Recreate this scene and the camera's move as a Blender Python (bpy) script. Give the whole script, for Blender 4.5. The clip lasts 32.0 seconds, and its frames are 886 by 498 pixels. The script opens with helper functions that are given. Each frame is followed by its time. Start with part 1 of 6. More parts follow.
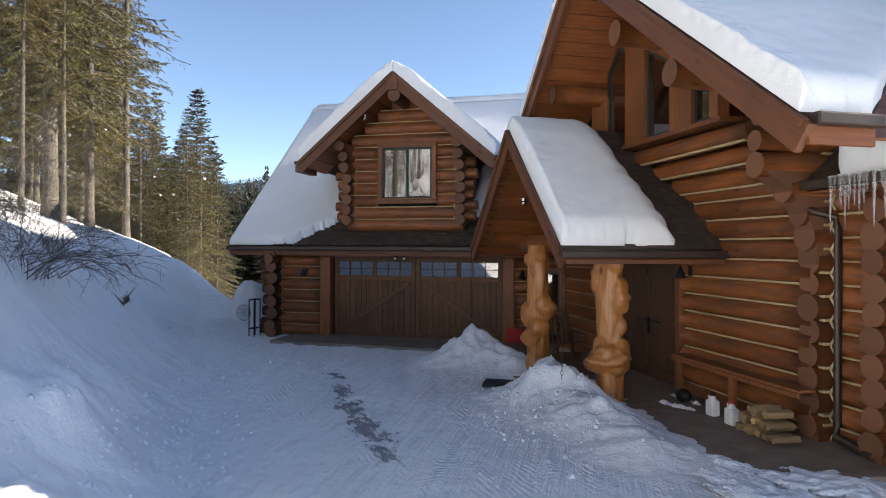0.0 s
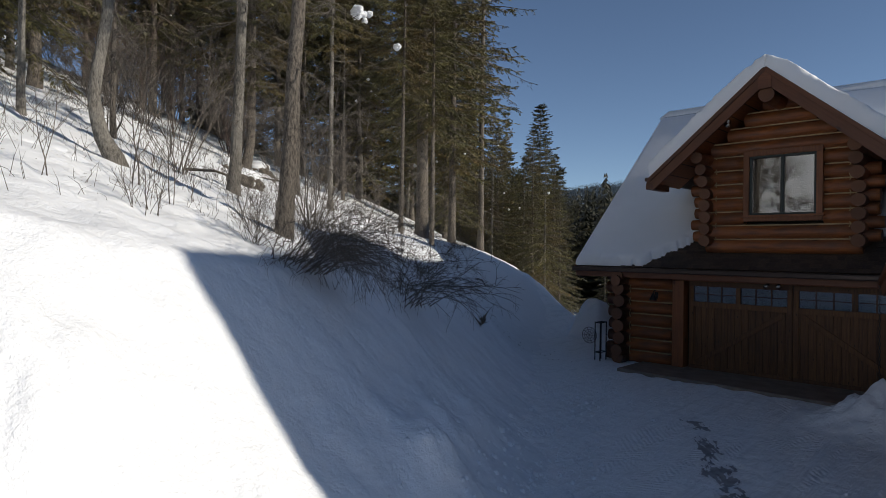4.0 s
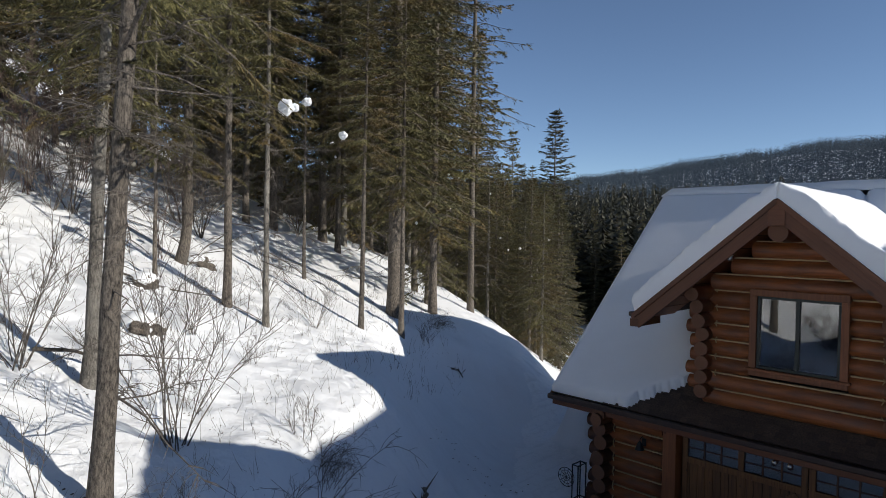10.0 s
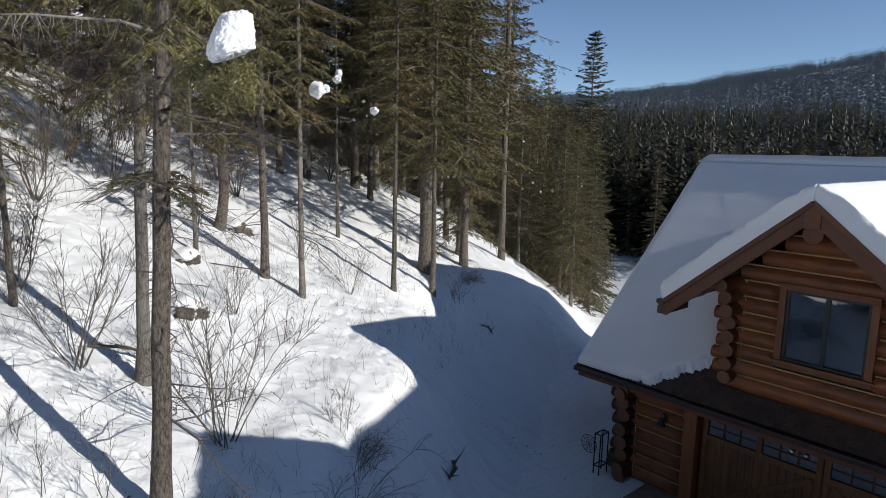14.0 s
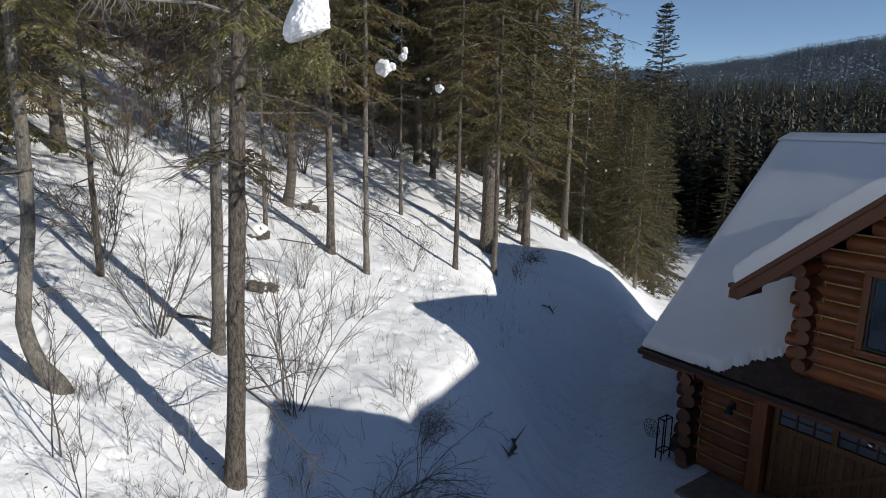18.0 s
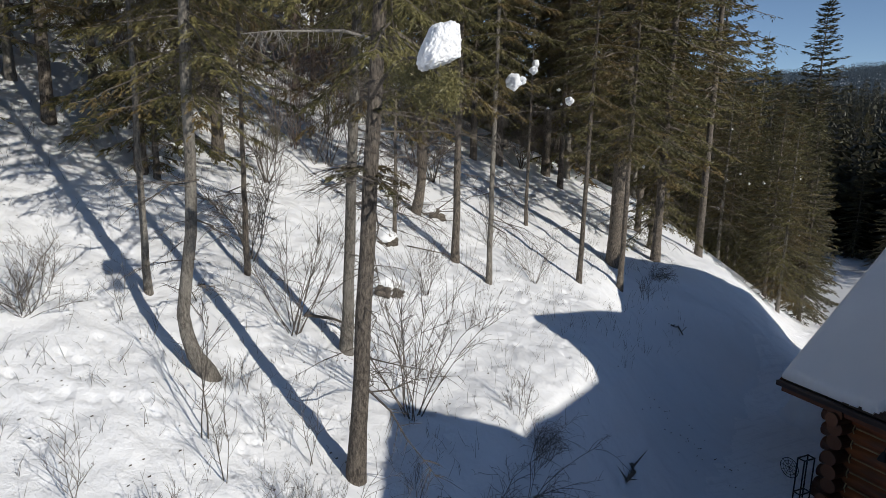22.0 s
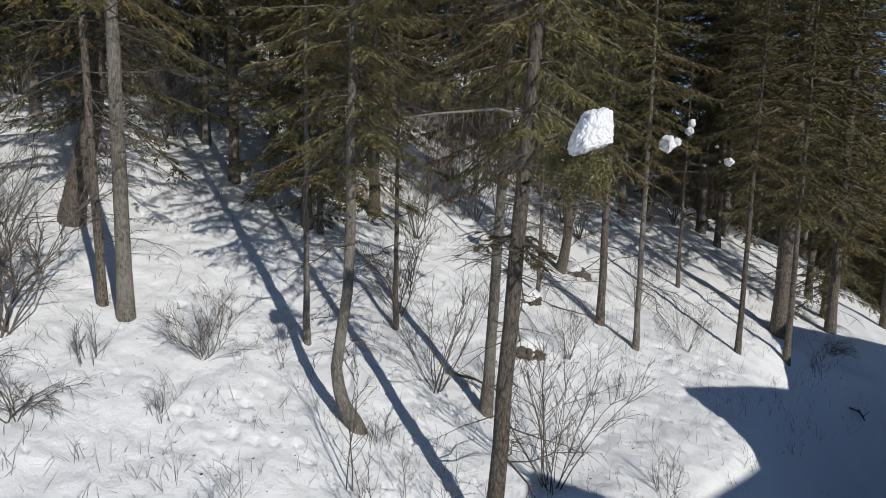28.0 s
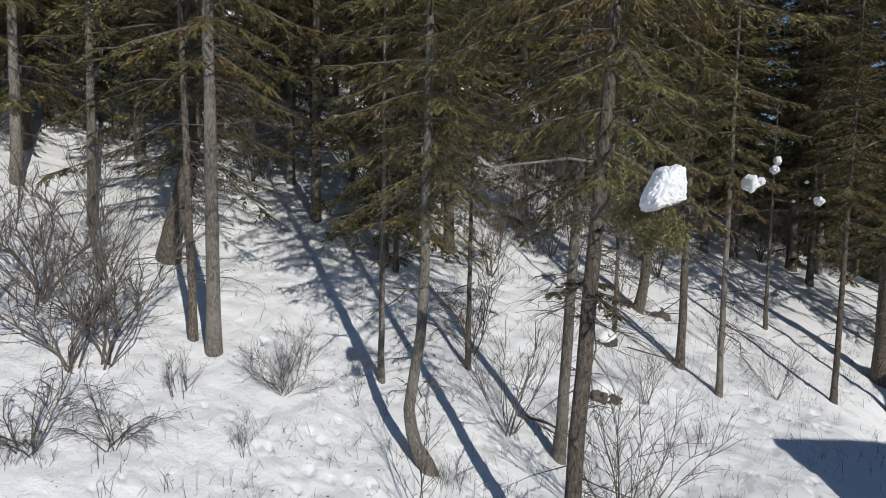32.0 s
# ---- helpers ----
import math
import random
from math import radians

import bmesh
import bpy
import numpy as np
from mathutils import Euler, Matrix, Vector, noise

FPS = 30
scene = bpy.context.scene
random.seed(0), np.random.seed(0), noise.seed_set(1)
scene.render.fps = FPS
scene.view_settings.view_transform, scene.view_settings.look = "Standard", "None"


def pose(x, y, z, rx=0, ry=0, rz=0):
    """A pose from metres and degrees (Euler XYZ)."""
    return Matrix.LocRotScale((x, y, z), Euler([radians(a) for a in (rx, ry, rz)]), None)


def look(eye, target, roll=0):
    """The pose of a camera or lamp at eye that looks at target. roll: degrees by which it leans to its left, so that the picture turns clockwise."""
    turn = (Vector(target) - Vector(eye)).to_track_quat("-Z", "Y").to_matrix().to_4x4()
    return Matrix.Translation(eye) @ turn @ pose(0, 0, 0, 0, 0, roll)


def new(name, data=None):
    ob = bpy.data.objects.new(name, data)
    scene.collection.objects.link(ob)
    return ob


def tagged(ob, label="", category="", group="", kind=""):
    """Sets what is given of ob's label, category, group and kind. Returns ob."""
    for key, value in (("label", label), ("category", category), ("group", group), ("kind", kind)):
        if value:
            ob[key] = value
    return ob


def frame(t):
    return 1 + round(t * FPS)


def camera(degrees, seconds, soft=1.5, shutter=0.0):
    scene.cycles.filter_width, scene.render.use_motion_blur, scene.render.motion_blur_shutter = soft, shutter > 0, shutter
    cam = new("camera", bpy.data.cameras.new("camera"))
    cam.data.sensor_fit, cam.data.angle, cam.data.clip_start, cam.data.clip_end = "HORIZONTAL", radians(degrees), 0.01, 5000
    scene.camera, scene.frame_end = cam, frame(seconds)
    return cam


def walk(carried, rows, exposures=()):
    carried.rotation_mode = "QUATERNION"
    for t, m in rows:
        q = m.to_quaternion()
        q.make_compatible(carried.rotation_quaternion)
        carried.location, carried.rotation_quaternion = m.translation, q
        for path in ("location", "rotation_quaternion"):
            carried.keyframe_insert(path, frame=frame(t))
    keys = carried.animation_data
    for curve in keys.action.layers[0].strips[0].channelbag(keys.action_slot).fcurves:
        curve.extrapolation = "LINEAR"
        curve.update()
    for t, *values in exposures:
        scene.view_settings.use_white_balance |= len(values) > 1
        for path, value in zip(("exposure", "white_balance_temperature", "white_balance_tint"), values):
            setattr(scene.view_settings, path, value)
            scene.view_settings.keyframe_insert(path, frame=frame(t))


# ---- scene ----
cam = camera(70.8, 32.0, soft=0.7)
PATH = [
    (0, (0.000, 0.000, 2.762), (-0.478, 1.942, 2.757), 0.26),
    (0.5, (-0.030, -0.003, 2.759), (-0.509, 1.938, 2.754), 0.30),
    (1, (-0.089, -0.039, 2.762), (-0.570, 1.902, 2.756), 0.26),
    (1.5, (-0.122, -0.051, 2.764), (-0.604, 1.890, 2.758), 0.25),
    (2, (-0.200, -0.165, 2.792), (-0.939, 1.694, 2.783), -0.07),
    (2.5, (-0.190, -0.108, 2.773), (-1.384, 1.497, 2.768), 0.13),
    (3, (-0.267, 0.023, 2.738), (-1.622, 1.495, 2.733), 0.61),
    (3.5, (-0.460, 0.270, 2.944), (-1.839, 1.718, 2.941), 0.71),
    (5.5, (-1.688, 2.145, 4.272), (-3.107, 3.554, 4.281), 0.48),
    (6, (-1.910, 2.554, 4.632), (-3.336, 3.957, 4.642), 0.55),
    (6.5, (-2.024, 2.669, 4.950), (-3.451, 4.071, 4.963), 0.67),
    (7, (-2.052, 2.690, 5.289), (-3.479, 4.090, 5.305), 0.76),
    (7.5, (-2.083, 2.779, 5.602), (-3.512, 4.178, 5.621), 0.89),
    (8, (-2.049, 2.831, 5.842), (-3.480, 4.228, 5.857), 0.96),
    (8.5, (-1.941, 2.950, 6.043), (-3.371, 4.349, 6.042), 1.00),
    (9, (-1.800, 3.239, 6.286), (-3.227, 4.639, 6.266), 1.05),
    (9.5, (-1.617, 3.623, 6.517), (-3.047, 5.021, 6.480), 1.03),
    (10, (-1.430, 3.946, 6.891), (-2.872, 5.331, 6.842), 0.94),
    (10.5, (-1.333, 4.056, 7.299), (-2.798, 5.416, 7.236), 1.00),
    (11, (-1.329, 4.060, 7.683), (-2.808, 5.404, 7.598), 1.01),
    (11.5, (-1.319, 4.066, 7.961), (-2.805, 5.399, 7.841), 1.02),
    (12, (-1.325, 4.076, 8.102), (-2.816, 5.399, 7.945), 1.01),
    (12.5, (-1.337, 4.071, 8.189), (-2.830, 5.386, 7.990), 0.99),
    (13, (-1.345, 4.024, 8.250), (-2.839, 5.332, 8.013), 1.01),
    (13.5, (-1.355, 3.941, 8.355), (-2.846, 5.244, 8.078), 1.05),
    (14, (-1.359, 3.899, 8.462), (-2.849, 5.194, 8.145), 1.08),
    (14.5, (-1.376, 3.880, 8.541), (-2.865, 5.168, 8.188), 1.05),
    (16.5, (-1.375, 3.874, 8.492), (-2.881, 5.132, 8.105), 0.96),
    (17, (-1.370, 3.867, 8.496), (-2.902, 5.093, 8.109), 0.90),
    (17.5, (-1.408, 3.852, 8.465), (-2.970, 5.040, 8.079), 0.94),
    (18, (-1.412, 3.834, 8.471), (-3.009, 4.972, 8.082), 1.02),
    (18.5, (-1.412, 3.811, 8.481), (-3.044, 4.900, 8.094), 1.02),
    (19, (-1.386, 3.793, 8.532), (-3.052, 4.830, 8.144), 1.06),
    (19.5, (-1.380, 3.789, 8.583), (-3.081, 4.767, 8.195), 1.14),
    (20, (-1.369, 3.791, 8.634), (-3.102, 4.711, 8.247), 1.20),
    (20.5, (-1.371, 3.800, 8.666), (-3.133, 4.662, 8.280), 1.22),
    (21, (-1.349, 3.810, 8.655), (-3.130, 4.636, 8.272), 1.22),
    (21.5, (-1.320, 3.813, 8.649), (-3.111, 4.617, 8.268), 1.21),
    (22, (-1.302, 3.817, 8.634), (-3.098, 4.610, 8.256), 1.20),
    (22.5, (-1.298, 3.828, 8.605), (-3.100, 4.611, 8.232), 1.11),
    (23, (-1.287, 3.823, 8.608), (-3.093, 4.598, 8.239), 1.05),
    (23.5, (-1.306, 3.801, 8.594), (-3.117, 4.571, 8.233), 1.07),
    (24, (-1.280, 3.816, 8.572), (-3.095, 4.578, 8.222), 1.00),
    (24.5, (-1.326, 3.801, 8.560), (-3.152, 4.545, 8.222), 1.02),
    (25, (-1.325, 3.804, 8.579), (-3.176, 4.488, 8.251), 1.07),
    (25.5, (-1.340, 3.811, 8.561), (-3.212, 4.444, 8.251), 1.11),
    (27.5, (-1.279, 3.793, 8.845), (-3.220, 4.205, 8.593), 1.24),
    (28, (-1.268, 3.763, 8.950), (-3.220, 4.126, 8.712), 1.29),
    (28.5, (-1.249, 3.746, 9.037), (-3.211, 4.060, 8.815), 1.27),
    (29, (-1.228, 3.741, 9.098), (-3.200, 4.011, 8.896), 1.22),
    (29.5, (-1.208, 3.768, 9.187), (-3.187, 3.985, 8.996), 1.22),
    (30, (-1.187, 3.754, 9.197), (-3.171, 3.935, 9.023), 1.21),
    (30.5, (-1.183, 3.797, 9.219), (-3.170, 3.949, 9.055), 1.17),
    (31, (-1.183, 3.775, 9.202), (-3.172, 3.918, 9.049), 1.17),
    (31.5, (-1.170, 3.785, 9.173), (-3.161, 3.916, 9.029), 1.11),
    (32, (-1.152, 3.778, 9.191), (-3.143, 3.903, 9.044), 1.08),
]
EXPO = [(0.0, 1.32, 7300, 10), (1.6, 1.27, 7300, 10), (2.0, 1.26, 7250, 10), (2.4, 0.55, 7000, 10), (3.0, -0.2, 6900, 10), (3.5, -0.25, 6850, 10), (6.0, -0.05, 6800, 10), (9.0, 0.02, 6700, 10), (12.0, 0.0, 6500, 10), (20.0, -0.2, 6600, 10), (25.0, -0.33, 6550, 10), (28.0, -0.42, 6500, 10), (32.0, -0.40, 6500, 10)]
walk(cam, [(t, look(eye, target, roll)) for t, eye, target, roll in PATH], EXPO)

# ---- world and sun ----
SUN_AZ, SUN_EL = 66.5, 22.0
world = bpy.data.worlds.new("world")
scene.world = world
world.use_nodes = True
_nt = world.node_tree
_sky = _nt.nodes.new("ShaderNodeTexSky")
_sky.sky_type = "NISHITA"
_sky.sun_disc = False
_sky.sun_elevation, _sky.sun_rotation = radians(SUN_EL), radians(SUN_AZ)
_sky.altitude, _sky.air_density, _sky.dust_density, _sky.ozone_density = 2200, 0.8, 0.0, 2.0
_bg = _nt.nodes["Background"]
_bg.inputs["Strength"].default_value = 0.125
_nt.links.new(_sky.outputs["Color"], _bg.inputs["Color"])
sun_data = bpy.data.lights.new("sun", "SUN")
sun_data.energy, sun_data.angle, sun_data.color = 4.7, radians(0.5), (1.0, 0.95, 0.87)
sun = new("sun", sun_data)
_ce = math.cos(radians(SUN_EL))
SUN_DIR = Vector((math.sin(radians(SUN_AZ)) * _ce, math.cos(radians(SUN_AZ)) * _ce, math.sin(radians(SUN_EL))))
sun.matrix_world = look(SUN_DIR * 80, (0, 0, 0))


# ---- materials ----
class Nodes:
    """A small builder for node materials."""

    def __init__(self, name, rough=0.8, metal=0.0):
        self.mat = bpy.data.materials.new(name)
        self.mat.use_nodes = True
        self.t = self.mat.node_tree
        self.b = self.t.nodes["Principled BSDF"]
        self.b.inputs["Roughness"].default_value = rough
        self.b.inputs["Metallic"].default_value = metal

    def node(self, kind, **inputs):
        n = self.t.nodes.new(kind)
        for k, v in inputs.items():
            n.inputs[k.replace("_", " ")].default_value = v
        return n

    def link(self, a, b):
        self.t.links.new(a, b)

    def coords(self, scale=(1, 1, 1), space="Object"):
        tc, mp = self.node("ShaderNodeTexCoord"), self.node("ShaderNodeMapping")
        mp.inputs["Scale"].default_value = scale
        self.link(tc.outputs[space], mp.inputs["Vector"])
        return mp.outputs["Vector"]

    def position(self, scale=(1, 1, 1)):
        g, mp = self.node("ShaderNodeNewGeometry"), self.node("ShaderNodeMapping")
        mp.inputs["Scale"].default_value = scale
        self.link(g.outputs["Position"], mp.inputs["Vector"])
        return mp.outputs["Vector"]

    def noise(self, vec, scale, detail=4.0, rough=0.55):
        n = self.node("ShaderNodeTexNoise", Scale=scale, Detail=detail, Roughness=rough)
        self.link(vec, n.inputs["Vector"])
        return n.outputs["Fac"]

    def ramp(self, fac, stops):
        r = self.node("ShaderNodeValToRGB")
        while len(r.color_ramp.elements) < len(stops):
            r.color_ramp.elements.new(0.5)
        for el, (p, c) in zip(r.color_ramp.elements, stops):
            el.position, el.color = p, (*c, 1)
        self.link(fac, r.inputs["Fac"])
        return r.outputs["Color"]

    def mix(self, a, b, fac, kind="MIX"):
        m = self.t.nodes.new("ShaderNodeMix")
        m.data_type, m.blend_type = "RGBA", kind
        for sock, v in ((m.inputs[0], fac), (m.inputs[6], a), (m.inputs[7], b)):
            if isinstance(v, bpy.types.NodeSocket):
                self.link(v, sock)
            else:
                sock.default_value = v if isinstance(v, float) else (*v, 1)
        return m.outputs[2]

    def vary(self, color, amount=0.25, island=False):
        """Makes each object, or each loose piece, a little lighter or darker."""
        src = self.node("ShaderNodeNewGeometry").outputs["Random Per Island"] if island else self.node("ShaderNodeObjectInfo").outputs["Random"]
        mr = self.node("ShaderNodeMapRange")
        mr.inputs["To Min"].default_value, mr.inputs["To Max"].default_value = 1 - amount, 1 + amount
        self.link(src, mr.inputs["Value"])
        hs = self.node("ShaderNodeHueSaturation")
        self.link(mr.outputs["Result"], hs.inputs["Value"])
        self.link(color, hs.inputs["Color"])
        return hs.outputs["Color"]

    def color(self, c):
        if isinstance(c, bpy.types.NodeSocket):
            self.link(c, self.b.inputs["Base Color"])
        else:
            self.b.inputs["Base Color"].default_value = (*c, 1)
        return self

    def bump(self, *heights, strength=0.4, distance=0.02):
        last = None
        for h, d in heights:
            n = self.node("ShaderNodeBump", Strength=strength, Distance=d)
            self.link(h, n.inputs["Height"])
            if last:
                self.link(last, n.inputs["Normal"])
            last = n.outputs["Normal"]
        self.link(last, self.b.inputs["Normal"])
        return self


def snow_material(name, tint=(0.86, 0.88, 0.90), grain=0.02, relief=1.0):
    n = Nodes(name, 0.75)
    p = n.position()
    big, mid, small, fine = n.noise(p, 0.7, 5), n.noise(p, 2.6, 5, 0.6), n.noise(p, 9.0, 6, 0.62), n.noise(p, 60.0, 3)
    crust = n.noise(p, 22.0, 4, 0.7)
    c = n.ramp(big, [(0.3, tuple(v * 0.95 for v in tint)), (0.7, tint)])
    n.color(c).bump((big, 0.10 * relief), (mid, 0.06 * relief), (small, 0.036 * relief), (crust, 0.018 * relief), (fine, grain * 0.6), strength=0.6)
    n.b.inputs["Specular IOR Level"].default_value = 0.25
    return n.mat


def wood_material(name, dark, light, axis=0, rough=0.55, vary=0.2, grain=6.0, knots=1.0, weather=None, shared=False):
    n = Nodes(name, rough)
    stretch = [14.0, 14.0, 14.0]
    stretch[axis] = 0.9
    v = n.position(stretch) if shared else n.coords(stretch)
    g = n.noise(v, grain * 0.3, 6, 0.65)
    w = n.noise(n.coords((1, 1, 1)), 0.9, 4)
    base = n.ramp(g, [(0.28, dark), (0.72, light)])
    if weather:
        wz = n.noise(n.coords((1.2, 5, 5)), 1.0, 4)
        base = n.mix(base, weather, n.ramp(wz, [(0.45, (0, 0, 0)), (0.68, (0.75, 0.75, 0.75))]))
    base = n.mix(base, tuple(c * 0.45 for c in dark), n.ramp(w, [(0.52, (0, 0, 0)), (0.85, (0.7, 0.7, 0.7))]))
    if knots:
        ks = [3.2 * knots] * 3
        ks[axis] = 1.3 * knots
        vor = n.node("ShaderNodeTexVoronoi", Scale=1.0)
        n.link(n.position(ks) if shared else n.coords(ks), vor.inputs["Vector"])
        base = n.mix(base, tuple(c * 0.3 for c in dark), n.ramp(vor.outputs["Distance"], [(0.07, (0.8, 0.8, 0.8)), (0.13, (0, 0, 0))]))
    n.color(n.vary(base, vary)).bump((g, 0.006), (w, 0.01), strength=0.5)
    return n.mat


def plain_material(name, color, rough=0.7, metal=0.0, amount=0.12, scale=8.0, bump=0.004):
    n = Nodes(name, rough, metal)
    p = n.position()
    f, f2 = n.noise(p, scale, 5), n.noise(p, scale * 0.15, 3)
    c = n.ramp(f, [(0.3, tuple(v * (1 - amount) for v in color)), (0.7, tuple(v * (1 + amount) for v in color))])
    c = n.mix(c, tuple(v * 0.7 for v in color), n.ramp(f2, [(0.5, (0, 0, 0)), (0.75, (0.6, 0.6, 0.6))]))
    n.color(c).bump((f, bump), strength=0.4)
    return n.mat


def packed_snow():
    """Driven and scraped snow: fine ribs in two directions with hollow shade put into their colour, crumbs and dull
    grey patches.
    """
    n = Nodes("packed_snow", 0.7)
    p = n.position()
    big, mid, fine = n.noise(p, 0.8, 4), n.noise(p, 5.0, 6, 0.65), n.noise(p, 26.0, 4, 0.6)

    def ribs(turn, scale):
        g, mp = n.node("ShaderNodeNewGeometry"), n.node("ShaderNodeMapping")
        mp.inputs["Rotation"].default_value = (0, 0, radians(turn))
        mp.inputs["Scale"].default_value = (scale, 0.35, 1)
        n.link(g.outputs["Position"], mp.inputs["Vector"])
        return n.noise(mp.outputs["Vector"], 1.0, 5, 0.6)

    a, b = ribs(-24, 7.0), ribs(22, 9.0)
    r = n.mix(a, b, n.ramp(big, [(0.42, (0, 0, 0)), (0.58, (1, 1, 1))]))
    # rib hollows are darker: their shade is put into the colour
    c = n.ramp(r, [(0.38, (0.84, 0.85, 0.86)), (0.47, (0.92, 0.93, 0.94)), (0.8, (0.94, 0.95, 0.96))])
    c = n.mix(c, (0.80, 0.81, 0.83), n.ramp(mid, [(0.54, (0, 0, 0)), (0.66, (0.7, 0.7, 0.7))]))
    
    def cleats(turn, mask):
        g, mp, w = n.node("ShaderNodeNewGeometry"), n.node("ShaderNodeMapping"), n.node("ShaderNodeTexWave", Scale=3.6, Distortion=4.0, Detail=4.0)
        mp.inputs["Rotation"].default_value = (0, 0, radians(turn))
        n.link(g.outputs["Position"], mp.inputs["Vector"])
        n.link(mp.outputs["Vector"], w.inputs["Vector"])
        return n.mix((0.5, 0.5, 0.5), w.outputs["Fac"], n.ramp(mask, [(0.55, (0, 0, 0)), (0.62, (1, 1, 1))]))

    t1, t2 = cleats(52, ribs(-24, 1.6)), cleats(-38, ribs(22, 1.9))
    n.color(c).bump((big, 0.08), (r, 0.085), (mid, 0.075), (t1, 0.018), (t2, 0.015), (fine, 0.016), strength=0.75)
    n.b.inputs["Specular IOR Level"].default_value = 0.3
    return n.mat


SNOW, PACKED = snow_material("snow"), packed_snow()
ROOF_SNOW = snow_material("roof_snow", (0.87, 0.89, 0.91), 0.012, 0.16)
LOG = wood_material("log_wood", (0.158, 0.045, 0.012), (0.321, 0.104, 0.026), 0, 0.5, weather=(0.105, 0.052, 0.034))
# darker copy of the log wood, with garage eave shade put into the colour
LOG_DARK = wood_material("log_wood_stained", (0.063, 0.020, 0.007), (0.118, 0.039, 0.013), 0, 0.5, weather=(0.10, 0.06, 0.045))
FASCIA = wood_material("fascia_wood", (0.090, 0.030, 0.012), (0.155, 0.053, 0.020), 0, 0.55)
SOFFIT = wood_material("soffit_wood", (0.170, 0.050, 0.015), (0.290, 0.092, 0.026), 0, 0.5)
TRIM = wood_material("trim_wood", (0.145, 0.046, 0.015), (0.250, 0.088, 0.027), 2, 0.55)
DOOR = wood_material("door_wood", (0.056, 0.021, 0.007), (0.170, 0.075, 0.021), 2, 0.6, knots=2.3, shared=True)
ENTRY = wood_material("entry_wood", (0.050, 0.024, 0.012), (0.125, 0.060, 0.030), 2, 0.6, knots=1.8, shared=True)
BURL = wood_material("burl_wood", (0.30, 0.105, 0.026), (0.52, 0.22, 0.06), 2, 0.3, 0.08)
CHINK = plain_material("chinking", (0.40, 0.30, 0.165), 0.8)
GUTTER = plain_material("gutter_metal", (0.05, 0.032, 0.026), 0.4, 0.3)
BLACK = plain_material("black_iron", (0.015, 0.015, 0.016), 0.5, 0.4)
FRAME = plain_material("window_frame_green", (0.012, 0.022, 0.02), 0.45)
CONCRETE = plain_material("stained_concrete", (0.22, 0.175, 0.14), 0.55, 0, 0.3, 3.0)
DIRT = plain_material("wet_dirt", (0.33, 0.335, 0.35), 0.4, 0, 0.3, 6.0)
# near-black colour that stands in for the dark of unlit rooms
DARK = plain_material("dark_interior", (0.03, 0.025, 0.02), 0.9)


def rock_material():
    n = Nodes("rock", 0.9)
    p = n.position()
    f, g, s = n.noise(p, 7.0, 8, 0.72), n.noise(p, 2.2, 5), n.noise(p, 40.0, 3)
    # crevice shade is put in as the darkest, lowest spots of the colour
    c = n.ramp(f, [(0.34, (0.06, 0.05, 0.04)), (0.42, (0.34, 0.30, 0.22)), (0.7, (0.60, 0.54, 0.42))])
    c = n.mix(c, (0.22, 0.20, 0.17), n.ramp(g, [(0.48, (0, 0, 0)), (0.62, (0.7, 0.7, 0.7))]))
    n.color(c).bump((g, 0.15), (f, 0.10), (s, 0.015), strength=0.9)
    return n.mat


ROCK = rock_material()


def end_grain():
    n = Nodes("log_end_grain", 0.7)
    v = n.coords((1, 1, 1))
    w = n.node("ShaderNodeTexWave", Scale=9.0, Distortion=2.5, Detail=3.0)
    w.wave_type, w.rings_direction = "RINGS", "X"
    n.link(v, w.inputs["Vector"])
    c = n.ramp(w.outputs["Fac"], [(0.2, (0.145, 0.060, 0.029)), (0.8, (0.165, 0.070, 0.034))])
    n.color(n.vary(c, 0.2)).bump((n.noise(v, 20.0), 0.005))
    return n.mat


def shingle_material():
    n = Nodes("shingle", 0.85)
    p = n.position()
    f = n.noise(p, 30.0, 4)
    c = n.ramp(f, [(0.3, (0.030, 0.020, 0.015)), (0.7, (0.080, 0.052, 0.038))])
    n.color(n.vary(c, 0.3, island=True)).bump((f, 0.01))
    return n.mat


def bark_material(name, dark, light, lichen=None):
    n = Nodes(name, 0.9)
    f, g, h = n.noise(n.position((9, 9, 3.0)), 3.4, 7, 0.75), n.noise(n.position(), 1.3, 4), n.noise(n.position((30, 30, 9)), 1.6, 4, 0.7)
    c = n.ramp(f, [(0.38, dark), (0.50, tuple((p + q) / 2 for p, q in zip(dark, light))), (0.62, light)])
    if lichen:
        c = n.mix(c, lichen, n.ramp(g, [(0.45, (0, 0, 0)), (0.7, (0.8, 0.8, 0.8))]))
    c = n.mix(c, tuple(v * 0.35 for v in dark), n.ramp(h, [(0.30, (0.85, 0.85, 0.85)), (0.42, (0, 0, 0))]))
    n.color(n.vary(c, 0.15)).bump((f, 0.05), (h, 0.02), strength=1.0)
    return n.mat


